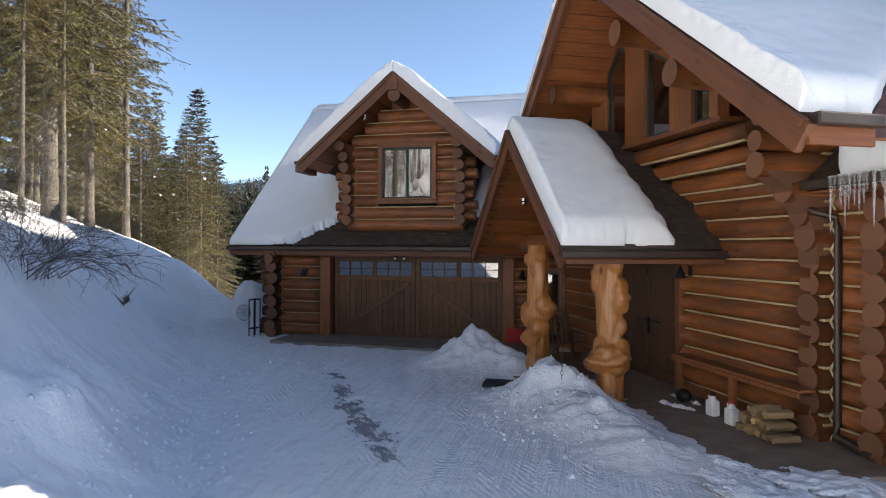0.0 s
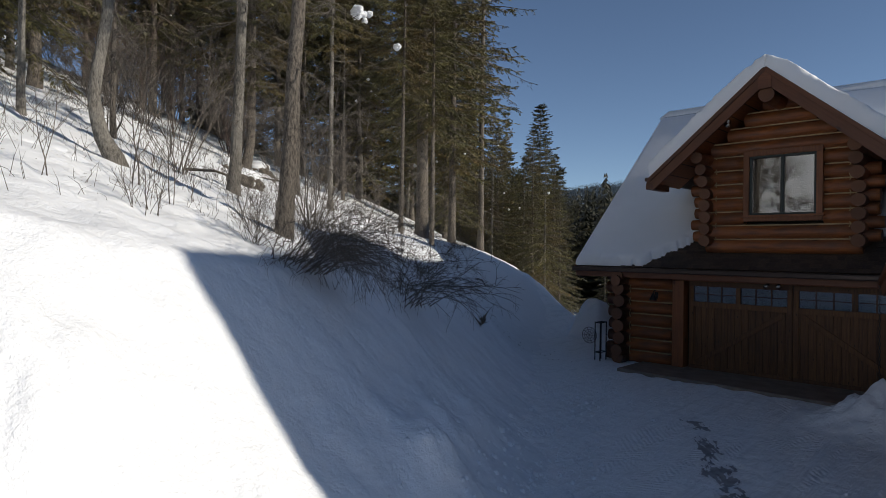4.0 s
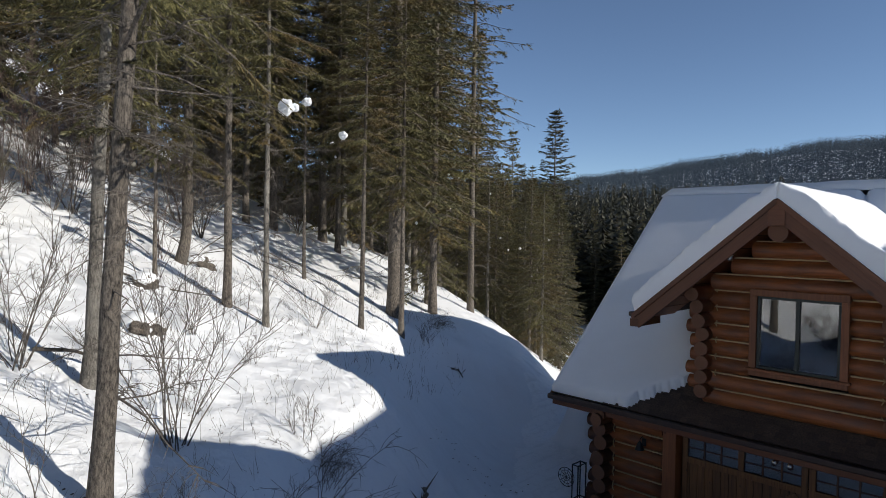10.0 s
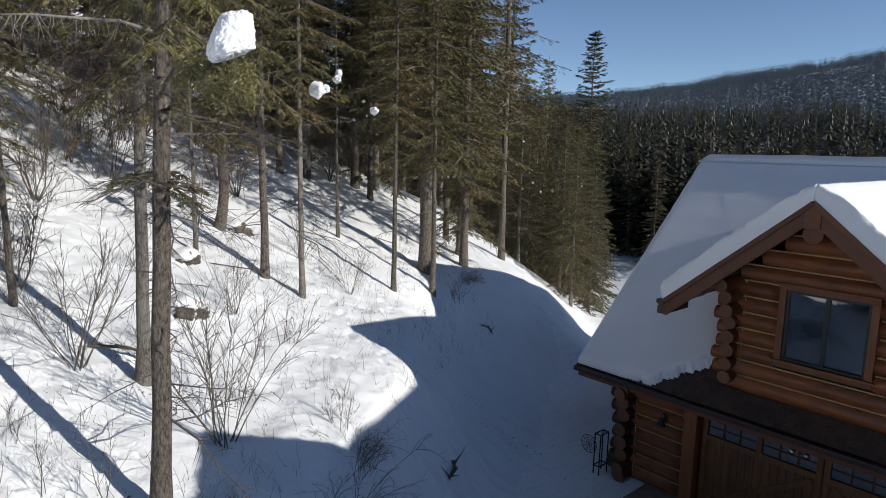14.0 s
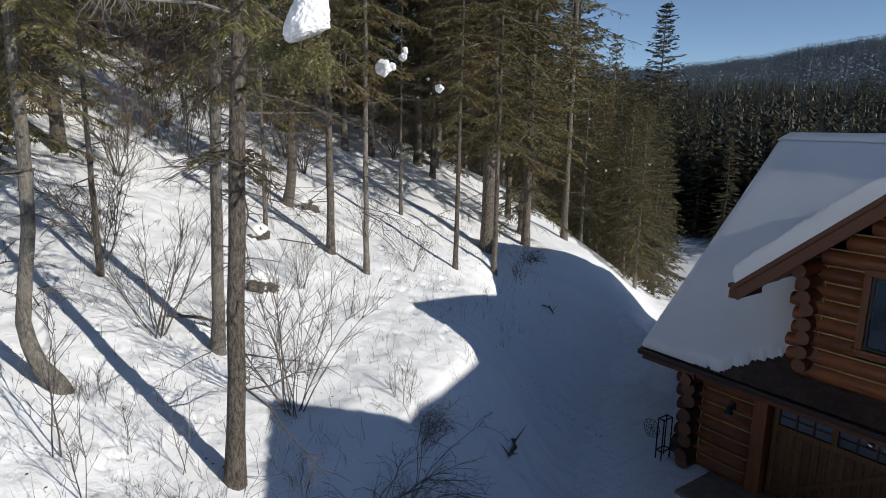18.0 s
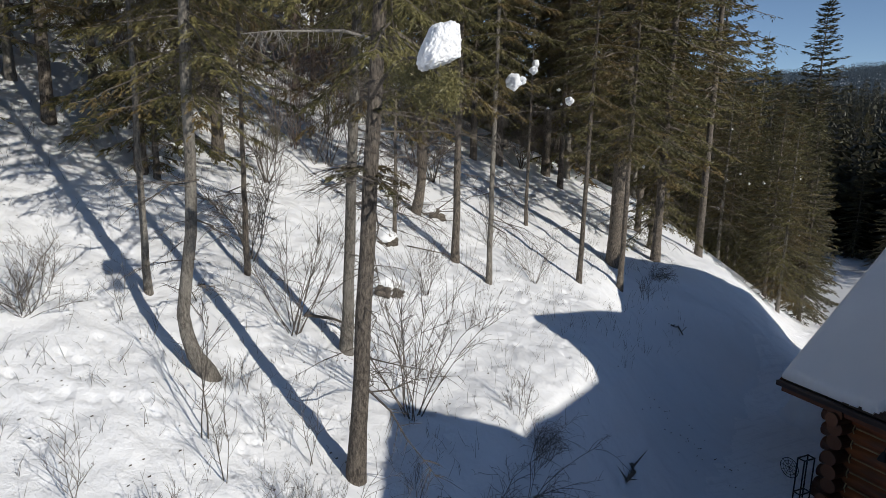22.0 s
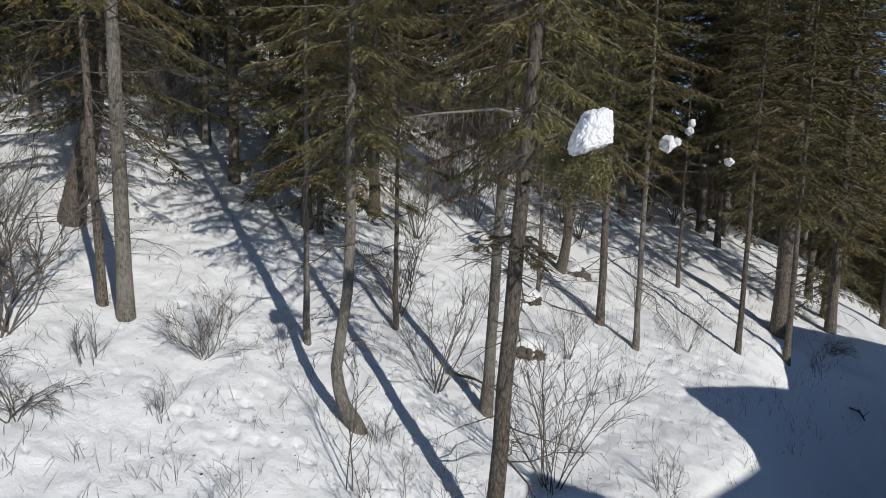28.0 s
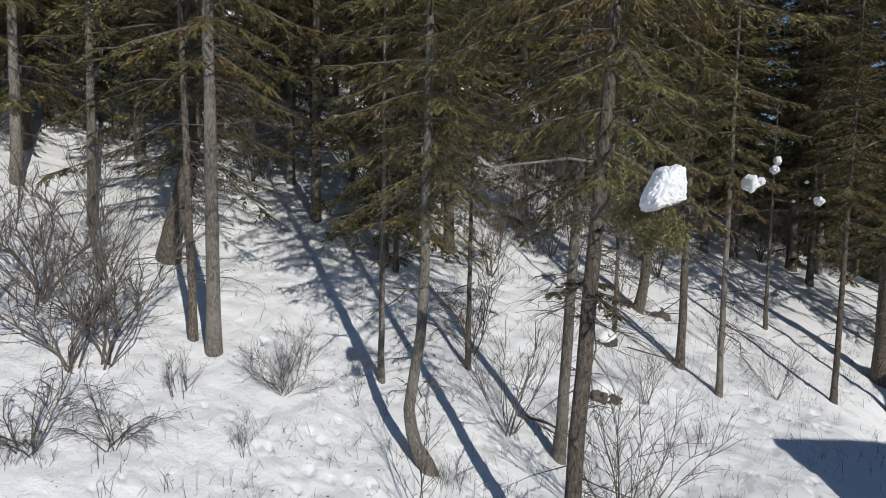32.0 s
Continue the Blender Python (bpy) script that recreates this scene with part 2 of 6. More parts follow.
def leaf_material(name, dark, light, brown=0.0):
    n = Nodes(name, 0.5)
    g = n.node("ShaderNodeNewGeometry")
    f, f2 = n.noise(n.position(), 1.7, 4, 0.6), n.noise(n.position(), 0.45, 2)
    c = n.ramp(g.outputs["Random Per Island"], [(0.0, dark), (0.55, tuple((p + q) / 2 for p, q in zip(dark, light))), (1.0, light)])
    c = n.mix(c, tuple(v * 1.5 for v in light), n.ramp(f, [(0.48, (0, 0, 0)), (0.68, (0.55, 0.55, 0.55))]))
    c = n.mix(c, tuple(v * 0.55 for v in dark), n.ramp(f, [(0.30, (0.7, 0.7, 0.7)), (0.44, (0, 0, 0))]))
    if brown:
        c = n.mix(c, (0.15, 0.088, 0.034), n.ramp(f2, [(0.5, (0, 0, 0)), (0.62, (brown, brown, brown))]))
    n.color(n.vary(c, 0.2))
    n.b.inputs["Specular IOR Level"].default_value = 0.35
    return n.mat


def glass_material():
    n = Nodes("window_glass", 0.02)
    n.color((0.9, 0.95, 0.95))
    n.b.inputs["Transmission Weight"].default_value = 1.0
    n.b.inputs["IOR"].default_value = 2.1
    return n.mat


END, SHINGLE, GLASS = end_grain(), shingle_material(), glass_material()
BARK = bark_material("conifer_bark", (0.042, 0.034, 0.028), (0.25, 0.215, 0.175))
BARK_GREY = bark_material("grey_bark", (0.07, 0.063, 0.054), (0.29, 0.265, 0.225), (0.30, 0.285, 0.25))
TWIG = bark_material("twig_bark", (0.065, 0.055, 0.047), (0.23, 0.20, 0.17))
NEEDLES = leaf_material("needles", (0.066, 0.062, 0.023), (0.170, 0.152, 0.060), 0.55)
NEEDLES_DARK = leaf_material("needles_dark", (0.044, 0.043, 0.020), (0.113, 0.105, 0.047), 0.35)
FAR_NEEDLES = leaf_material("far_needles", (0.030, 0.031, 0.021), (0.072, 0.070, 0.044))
# distance haze over the ridge is put into this blue-grey needle colour
RIDGE_HAZE_NEEDLES = leaf_material("ridge_needles", (0.046, 0.068, 0.086), (0.074, 0.104, 0.128))


# ---- mesh helpers ----
def mesh_object(name, verts, faces, material, parent=None, label="", smooth=False, mats=None):
    me = bpy.data.meshes.new(name)
    me.from_pydata([tuple(v) for v in verts], [], faces)
    for m in (material if isinstance(material, (list, tuple)) else [material]):
        me.materials.append(m)
    if mats is not None:
        me.polygons.foreach_set("material_index", mats)
    if smooth:
        me.polygons.foreach_set("use_smooth", [True] * len(me.polygons))
    me.update()
    ob = new(name, me)
    if parent:
        ob.parent = parent
    if label:
        ob["label"] = label
    return ob


def part(name, bm, material, parent=None, label="", smooth=False):
    me = bpy.data.meshes.new(name)
    bm.normal_update()
    bm.to_mesh(me)
    bm.free()
    for m in (material if isinstance(material, (list, tuple)) else [material]):
        me.materials.append(m)
    if smooth:
        me.polygons.foreach_set("use_smooth", [True] * len(me.polygons))
    ob = new(name, me)
    if parent:
        ob.parent = parent
    if label:
        ob["label"] = label
    return ob


def thing(name, label, category, at=Matrix(), group="", kind=""):
    ob = new(name)
    ob.empty_display_size = 0.2
    ob.matrix_world = at
    return tagged(ob, label, category, group, kind)


def box_bm(sx, sy, sz, at=(0, 0, 0), bevel=0.0, turn=None):
    bm = bmesh.new()
    m = Matrix.Translation(at) @ (turn if turn else Matrix()) @ Matrix.Diagonal((sx, sy, sz, 1))
    bmesh.ops.create_cube(bm, size=1.0, matrix=m)
    if bevel:
        bmesh.ops.bevel(bm, geom=list(bm.edges), offset=bevel, segments=2, profile=0.5, affect="EDGES")
    return bm


def box(name, lo, hi, material, parent=None, label="", bevel=0.008):
    lo, hi = Vector(lo), Vector(hi)
    mid = (lo + hi) / 2
    ob = part(name, box_bm(*(hi - lo), bevel=bevel), material, parent, label)
    ob.location = mid
    return ob


def beam(name, a, b, w, h, material, parent=None, label="", bevel=0.01, up=(0, 0, 1)):
    """A straight squared timber from a to b; its local x runs along it."""
    a, b = Vector(a), Vector(b)
    x = (b - a).normalized()
    z = Vector(up) - x * x.dot(Vector(up))
    z.normalize()
    y = z.cross(x)
    ob = part(name, box_bm((b - a).length, w, h, bevel=bevel), material, parent, label)
    m = Matrix((x, y, z)).transposed().to_4x4()
    m.translation = (a + b) / 2
    ob.matrix_basis = m
    return ob


LOG_MESHES = {}


def log_mesh(length, radius, seed=0, material=None):
    """A peeled log along x with slightly uneven girth and darker sawn ends."""
    key = (round(length, 2), round(radius, 3), seed, (material or LOG).name)
    if key in LOG_MESHES:
        return LOG_MESHES[key]
    rng = random.Random(hash(key[:3]))
    sides, rings = 16, max(4, int(length / 0.5))
    verts, faces, mats = [], [], []
    ph, ph2 = rng.uniform(0, 9), rng.uniform(0, 9)
    for i in range(rings + 1):
        x = -length / 2 + length * i / rings
        e = 0.93 if i in (0, rings) else 1.0
        for k in range(sides):
            a = 2 * math.pi * k / sides
            r = radius * e * (1 + 0.025 * math.sin(x * 1.3 + ph) + 0.02 * math.sin(2 * a + x * 0.8 + ph2) + rng.uniform(-0.006, 0.006))
            verts.append((x, r * math.cos(a), r * math.sin(a)))
    for i in range(rings):
        for k in range(sides):
            k2 = (k + 1) % sides
            faces.append((i * sides + k, i * sides + k2, (i + 1) * sides + k2, (i + 1) * sides + k))
            mats.append(0)
    faces.append(tuple(range(sides)))
    faces.append(tuple(reversed(range(rings * sides, (rings + 1) * sides))))
    mats += [1, 1]
    me = bpy.data.meshes.new("log")
    me.from_pydata(verts, [], faces)
    me.materials.append(material or LOG)
    me.materials.append(END)
    me.polygons.foreach_set("material_index", mats)
    me.polygons.foreach_set("use_smooth", [m == 0 for m in mats])
    LOG_MESHES[key] = me
    return me


def log(a, b, radius, parent, seed=0, material=None, name="log", label=""):
    a, b = Vector(a), Vector(b)
    x = (b - a).normalized()
    z = Vector((0, 0, 1)) if abs(x.z) < 0.9 else Vector((0, 1, 0))
    y = z.cross(x).normalized()
    m = Matrix((x, y, x.cross(y))).transposed().to_4x4()
    m.translation = (a + b) / 2
    ob = new(name, log_mesh((b - a).length, radius, seed, material))
    ob.parent = parent
    ob.matrix_basis = m
    if label:
        ob["label"] = label
    return ob


def smooth01(x):
    x = min(1.0, max(0.0, x))
    return x * x * (3 - 2 * x)


def fbm(x, y, scale, octaves=4, seed=0.0):
    return noise.fractal(Vector((x * scale, y * scale, seed)), 0.9, 2.1, octaves)


# ---- ground ----
def ground_h(x, y, detail=True):
    hill = 1.544 - 0.3535 * x - 0.2478 * y
    u1 = (x + 4.2) * -0.833 + (y - 6.0) * -0.553
    v = (x + 4.2) * -0.553 + (y - 6.0) * 0.833
    nose = smooth01((v - 17.5) / 4.0)
    u1 += 3.0 * nose
    hill += 0.3 * math.exp(-((x + 20.5) / 2.6) ** 2 - ((y - 24.0) / 2.6) ** 2)
    hill -= 0.3 * max(0.0, y - 25.5 + 0.3 * (x + 18.0)) if y < 70 else 14.0
    u2 = -3.3 - x
    k = 1.2
    w = smooth01((u2 - u1) / (2 * k) + 0.5)
    u = u2 * (1 - w) + u1 * w - k * w * (1 - w)
    drive = -0.06 * max(0.0, y - 21.0)
    f = (u - 0.1) / (3.3 + 2.4 * smooth01((v - 10.0) / 7.0) * (1 - nose) + 1.2 * nose)
    straight = 1 - smooth01((v - 7.0) / 6.0)
    s = smooth01(f) * (1 - 0.6 * straight) + 0.6 * straight * min(1.0, max(0.0, f))
    h = drive * (1 - s) + hill * s
    h += 0.28 * math.exp(-((u - 3.6) / 1.3) ** 2) * smooth01((v - 3) / 5) * (1 - smooth01((v - 12) / 5))
    r = math.hypot(x, y)
    if detail and r < 60:
        on = smooth01((u + 0.1) / 0.9)
        h += on * (0.10 * fbm(x, y, 0.35, 4) + 0.025 * math.exp(-((u - 1.2) / 1.0) ** 2) * fbm(x, y, 2.6, 4, 8.0) + 0.05 * fbm(x, y, 1.9, 4, 3.0))
        for px, py, pr in PRINTS.get((int(x // 1), int(y // 1)), ()):
            d = math.hypot(x - px, y - py) / pr
            if d < 1.5:
                h -= 0.060 * math.exp(-3.5 * d ** 4) - 0.016 * math.exp(-12 * (d - 1.2) ** 2)
        across = (x + 4.5) * 0.94 + (y - 9) * 0.34 + 0.5 * math.sin(y * 0.35)
        h += (1 - on) * (0.02 * fbm(x, y, 1.3, 5, 7.0) + 0.035 * fbm(across * 2.6, y * 0.16, 1.0, 4, 5.0) + 0.012 * fbm(x, y, 5.0, 3, 2.0))
        for px, py, pr, ph in PILES:
            d = math.hypot(x - px, y - py) / pr
            if d < 1.6:
                h += ph * max(0.0, math.exp(-2.2 * (d ** 4 if ph > 1.2 else d * d)) - 0.004) * (1 + (0.08 if ph > 1.2 else 0.3) * fbm(x, y, 1.6, 3, 1.0) + (0.03 if ph > 1.2 else 0.22) * fbm(x, y, 4.0, 4, 9.0))
    if r > 38:
        az = math.degrees(math.atan2(x, y))
        if az > 90:
            az -= 360 if az > 160 else 0
        wv = smooth01((az + 82) / 36)
        el = min(4.6 + 0.13 * max(0.0, az + 36), 7.3) if az < 0 else 7.3
        el += 0.30 * fbm(az * 0.3, 2.0, 1.0, 4)
        far = -5.0 + 20.0 * smooth01((r - 60) / 300) + 0.02 * max(0.0, r - 300)
        far += smooth01((r - 500) / 1000) * (1500 * math.tan(radians(el)) - 45)
        up = min(hill, 26 + 0.05 * r)
        other = far * wv + max(up, -8) * (1 - wv)
        b = smooth01((r - 38) / 40)
        h = h * (1 - b) + other * b
    return h


PILES = [(-2.9, 14.6, 1.25, 0.75), (-1.7, 14.0, 0.9, 0.40), (-0.75, 11.3, 1.25, 0.72), (0.0, 10.0, 1.1, 0.40), (0.7, 8.9, 0.9, 0.22), (-5.6, 5.6, 0.7, 0.42), (-7.0, 8.0, 0.8, 0.22), (-13.1, 21.9, 0.95, 1.45), (-12.2, 21.2, 0.7, 0.35), (-6.3, 6.7, 0.6, 0.28), (-4.35, 4.1, 0.55, 0.45), (-3.9, 3.5, 0.5, 0.35), (-5.55, 1.75, 0.8, 0.35)]


def footprints():
    # Trails of dents across the slope.
    rng = random.Random(21)
    cells = {}
    trails = [((-12.5, 12.0), (-15.5, 13.8), (-17.0, 15.2)), ((-9.0, 4.0), (-12.0, 5.4), (-14.0, 7.6), (-16.0, 11.0), (-17.5, 14.5), (-19.3, 18.0)), ((-10.6, 2.2), (-13.0, 2.6), (-14.5, 1.0)), ((-11.0, 6.2), (-10.4, 4.6), (-11.0, 2.2), (-12.2, 0.2)), ((-14.0, 9.0), (-15.5, 7.5), (-17.0, 7.4)), ((-15.0, 12.5), (-17.0, 13.0), (-20.0, 13.4))]
    for tr in trails:
        for a, b in zip(tr, tr[1:]):
            n = int(math.hypot(a[0] - b[0], a[1] - b[1]) / 0.33)
            for i in range(n):
                t = i / n
                put(cells, a[0] + (b[0] - a[0]) * t + rng.gauss(0, 0.16), a[1] + (b[1] - a[1]) * t + rng.gauss(0, 0.16), rng.uniform(0.08, 0.12))
    for _ in range(150):
        put(cells, rng.uniform(-20, -9), rng.uniform(-2, 17), rng.uniform(0.06, 0.10))
    return cells


def put(cells, x, y, r):
    for i in (-1, 0, 1):
        for j in (-1, 0, 1):
            cells.setdefault((int(x // 1) + i, int(y // 1) + j), []).append((x, y, r))


PRINTS = footprints()


def axis_points(lo, hi, step, far):
    pts = list(np.arange(lo, hi + 1e-6, step))
    s, p = step, hi
    while p < far:
        s *= 1.22
        p += s
        pts.append(p)
    s, p = step, lo
    while p > -far:
        s *= 1.22
        p -= s
        pts.insert(0, p)
    return pts


def build_ground():
    xs, ys = axis_points(-20.8, 2.4, 0.062, 2600), axis_points(-3, 24.5, 0.062, 2600)
    verts = [(x, y, ground_h(x, y)) for y in ys for x in xs]
    n = len(xs)
    faces = [(j * n + i, j * n + i + 1, (j + 1) * n + i + 1, (j + 1) * n + i) for j in range(len(ys) - 1) for i in range(n - 1)]
    mats = []
    for f in faces:
        x, y = verts[f[0]][0], verts[f[0]][1]
        u1 = (x + 4.2) * -0.833 + (y - 6.0) * -0.553
        mats.append(1 if abs(x) < 25 and -6 < y < 40 and all(math.hypot(x - q[0], y - q[1]) > 1.25 * q[2] for q in PILES) and max(u1, -3.3 - x if y < 6 else -9) < 0.7 + 0.5 * fbm(x, y, 0.8, 3, 6.0) else 0)
    return tagged(mesh_object("ground", verts, faces, [SNOW, PACKED], smooth=True, mats=mats), "snow-covered hillside and packed snowy driveway with tyre tracks", "snow ground", kind="structure")


ground = build_ground()

# ---- house frame: s along the gable wall, d out from it, z up ----
HA = radians(26)
HU, HN = Vector((-math.sin(HA), math.cos(HA), 0)), Vector((-math.cos(HA), -math.sin(HA), 0))
HM = Matrix((HU, HN, Vector((0, 0, 1)))).transposed().to_4x4()
HM.translation = (3.217, 9.649, 0)
LH = 0.36  # height of one course of logs


def log_run(parent, a, b, z0, z1, radius=0.181, seed=0, material=None, clip=None, face=None, lh=LH, base=0.0):
    """Courses of logs between two plan points from z0 to z1; clip(z) may return the part of the run that is left, as fractions."""
    n0, n1 = round((z0 - base) / lh), round((z1 - base) / lh)
    a, b = Vector((*a, 0)), Vector((*b, 0))
    for i in range(n0, n1):
        z = base + (i + 0.5) * lh
        spans = [(0.0, 1.0)] if clip is None else clip(z)
        for f0, f1 in spans:
            if f1 - f0 < 0.01:
                continue
            log(a.lerp(b, f0) + Vector((0, 0, z)), a.lerp(b, f1) + Vector((0, 0, z)), radius * (1 + 0.02 * math.sin(i * 2.4 + seed)), parent, (i + seed) % 4, material)
            if face is not None:
                off = Vector((*face, 0)) * 0.047
                p, q = a.lerp(b, f0 + 0.004) + off, a.lerp(b, f1 - 0.004) + off
                if (q - p).length > 0.1:
                    beam("chinking", p + Vector((0, 0, z + lh / 2)), q + Vector((0, 0, z + lh / 2)), 0.085, 0.032, CHINK, parent, bevel=0)


def slab(name, corners, thick, material, parent, label=""):
    """A flat panel: its corners give the upper face, and it goes down by thick."""
    n = len(corners)
    v = [Vector(c) for c in corners]
    nrm = (v[1] - v[0]).cross(v[2] - v[0]).normalized()
    if nrm.z < 0:
        nrm = -nrm
    verts = v + [p - nrm * thick for p in v]
    faces = [tuple(range(n)), tuple(reversed(range(n, 2 * n)))] + [(i, i + n, (i + 1) % n + n, (i + 1) % n) for i in range(n)]
    ob = mesh_object(name, verts, faces, material, parent, label)
    bm = bmesh.new()
    bm.from_mesh(ob.data)
    bmesh.ops.recalc_face_normals(bm, faces=list(bm.faces))
    bm.to_mesh(ob.data)
    bm.free()
    return ob


def snow_sheet(name, origin, ex, ey, nx, ny, inside, thick, parent, label, seed=0.0, lump=0.05, warp=1.0, crinkle=0.0, ridge=False):
    """A snow layer on a roof plane: ex and ey span it; inside(i, j) gives 0..1 cover in plane fractions; the rim is rounded. warp above 1 sets the rows closer near the first edge."""
    origin, ex, ey = Vector(origin), Vector(ex), Vector(ey)
    nrm = ex.cross(ey).normalized()
    if nrm.z < 0:
        nrm = -nrm
    verts, idx, faces = [], {}, []
    fx = [(i / nx) ** warp for i in range(nx + 1)]
    cover = [[inside(fx[i], j / ny) for i in range(nx + 1)] for j in range(ny + 1)]
    for j in range(ny + 1):
        for i in range(nx + 1):
            if cover[j][i] < 0:
                continue
            p = origin + ex * fx[i] + ey * (j / ny)
            c = min(1.0, cover[j][i])
            up = thick * math.sqrt(max(0.0, 1 - (1 - c) ** 2)) * (1 + lump * 3 * fbm(p.x + seed, p.y + p.z, 0.8, 3)) + 0.012
            idx[(i, j)] = len(verts)
            lean = 0.55 * (min(1.0, (1 - j / ny) * 5.0) if ridge else 1.0)
            verts.append(p + Vector((0, 0, 1)) * up * (1.05 - 0.82 * lean) * (1 - (0.22 * math.exp(-12 * (1 - j / ny)) if ridge else 0.0)) + nrm * up * lean)
            if crinkle:
                near = math.exp(-fx[i] * ex.length / 0.35)
                q = noise.fractal(verts[-1] * 5.0, 0.8, 2.1, 4)
                verts[-1] = verts[-1] - ex.normalized() * crinkle * near * c * (1.0 + 1.1 * q) + nrm * 0.5 * crinkle * near * q * c
    top = len(verts)
    for j in range(ny):
        for i in range(nx):
            q = [(i, j), (i + 1, j), (i + 1, j + 1), (i, j + 1)]
            if all(k in idx for k in q):
                faces.append(tuple(idx[k] for k in q))
    for (i, j), k in list(idx.items()):
        verts.append(origin + ex * fx[i] + ey * (j / ny) + nrm * 0.004)
    edge = {}
    for f in faces:
        for a, b in zip(f, f[1:] + f[:1]):
            if (b, a) in edge:
                del edge[(b, a)]
            else:
                edge[(a, b)] = 1
    base = {k: n + top for n, k in enumerate(idx.values())}
    faces = faces + [(b, a, base[a], base[b]) for a, b in edge]
    return mesh_object(name, verts, faces, ROOF_SNOW, parent, label, smooth=True)


# ---- garage ----
GY, GE, GS = 17.85, 17.3, 0.90     # front wall, eave line and roof slope
GX0, GX1 = -9.7, -0.85
EZ = 2.82                          # eave height
RY = 23.0                          # ridge line


def roof_z(y):
    return EZ + GS * (y - GE)


def zigzag(parent, x, y, z0, n, step, face):
    """Cream chinking that runs in and out between crossing log ends."""
    for i in range(n):
        z = z0 + i * step
        beam("chinking", (x, y, z), (x + face[0] * 0.09, y + face[1] * 0.09, z + step / 2), 0.020, 0.020, CHINK, parent, bevel=0)
        beam("chinking", (x + face[0] * 0.09, y + face[1] * 0.09, z + step / 2), (x, y, z + step), 0.020, 0.020, CHINK, parent, bevel=0)


def shingle_rows(parent, origin, along, up, length, height, keep, seed=0):
    """Rows of separate shingle tabs on a roof plane, joined into one layer."""
    origin, along, up = Vector(origin), Vector(along).normalized(), Vector(up).normalized()
    nrm = along.cross(up).normalized()
    if nrm.z < 0:
        nrm = -nrm
    rng = random.Random(seed)
    verts, faces = [], []
    row, v = 0, 0.0
    while v < height:
        u = -rng.uniform(0, 0.25)
        while u < length:
            w = rng.uniform(0.14, 0.30)
            if keep(u + w / 2, v):
                a, b = max(0, u), min(length, u + w - 0.012)
                if b > a:
                    lift = 0.012 + rng.uniform(0, 0.010)
                    drop = rng.uniform(-0.012, 0.012)
                    p = [origin + along * a + up * (v + drop), origin + along * b + up * (v + drop), origin + along * b + up * (v + 0.22), origin + along * a + up * (v + 0.22)]
                    k = len(verts)
                    verts += [p[0] + nrm * lift, p[1] + nrm * lift, p[2] + nrm * 0.004, p[3] + nrm * 0.004, p[0] + nrm * 0.001, p[1] + nrm * 0.001]
                    faces += [(k, k + 1, k + 2, k + 3), (k + 4, k + 5, k + 1, k)]
            u += w
        v += 0.145
        row += 1
    ob = mesh_object("shingles", verts, faces, SHINGLE, parent)
    return tagged(ob, "brown weathered asphalt shingles", kind="stuff")


def window(name, at, width, height, parent=None, mullions=1, label=""):
    """A window in the wall plane y = 0 of its own frame, looking to -y."""
    w = thing(name, label or "dark green framed window with brown wood trim", "window", at, kind="structure")
    t = 0.14
    for x0, x1, z0, z1 in ((-width / 2 - t, width / 2 + t, height, height + t), (-width / 2 - t, width / 2 + t, -0.16, 0), (-width / 2 - t, -width / 2, 0, height), (width / 2, width / 2 + t, 0, height)):
        box("trim_board", (x0, -0.20, z0), (x1, -0.02, z1), TRIM, w)
    box("sill", (-width / 2 - t - 0.05, -0.25, -0.05), (width / 2 + t + 0.05, -0.04, 0.0), TRIM, w)
    f = 0.055
    for x0, x1, z0, z1 in ((-width / 2, width / 2, height - f, height), (-width / 2, width / 2, 0, f), (-width / 2, -width / 2 + f, f, height - f), (width / 2 - f, width / 2, f, height - f)):
        box("frame_bar", (x0, -0.16, z0), (x1, -0.06, z1), FRAME, w)
    cells = mullions + 1
    for k in range(cells):
        a = -width / 2 + f + (width - 2 * f) * k / cells
        b = -width / 2 + f + (width - 2 * f) * (k + 1) / cells
        if k:
            box("mullion", (a - 0.04, -0.15, f), (a + 0.04, -0.07, height - f), FRAME, w)
        g = box("pane", (a, -0.105, f), (b, -0.099, height - f), GLASS, w, bevel=0)
        g.visible_shadow = False
    return w


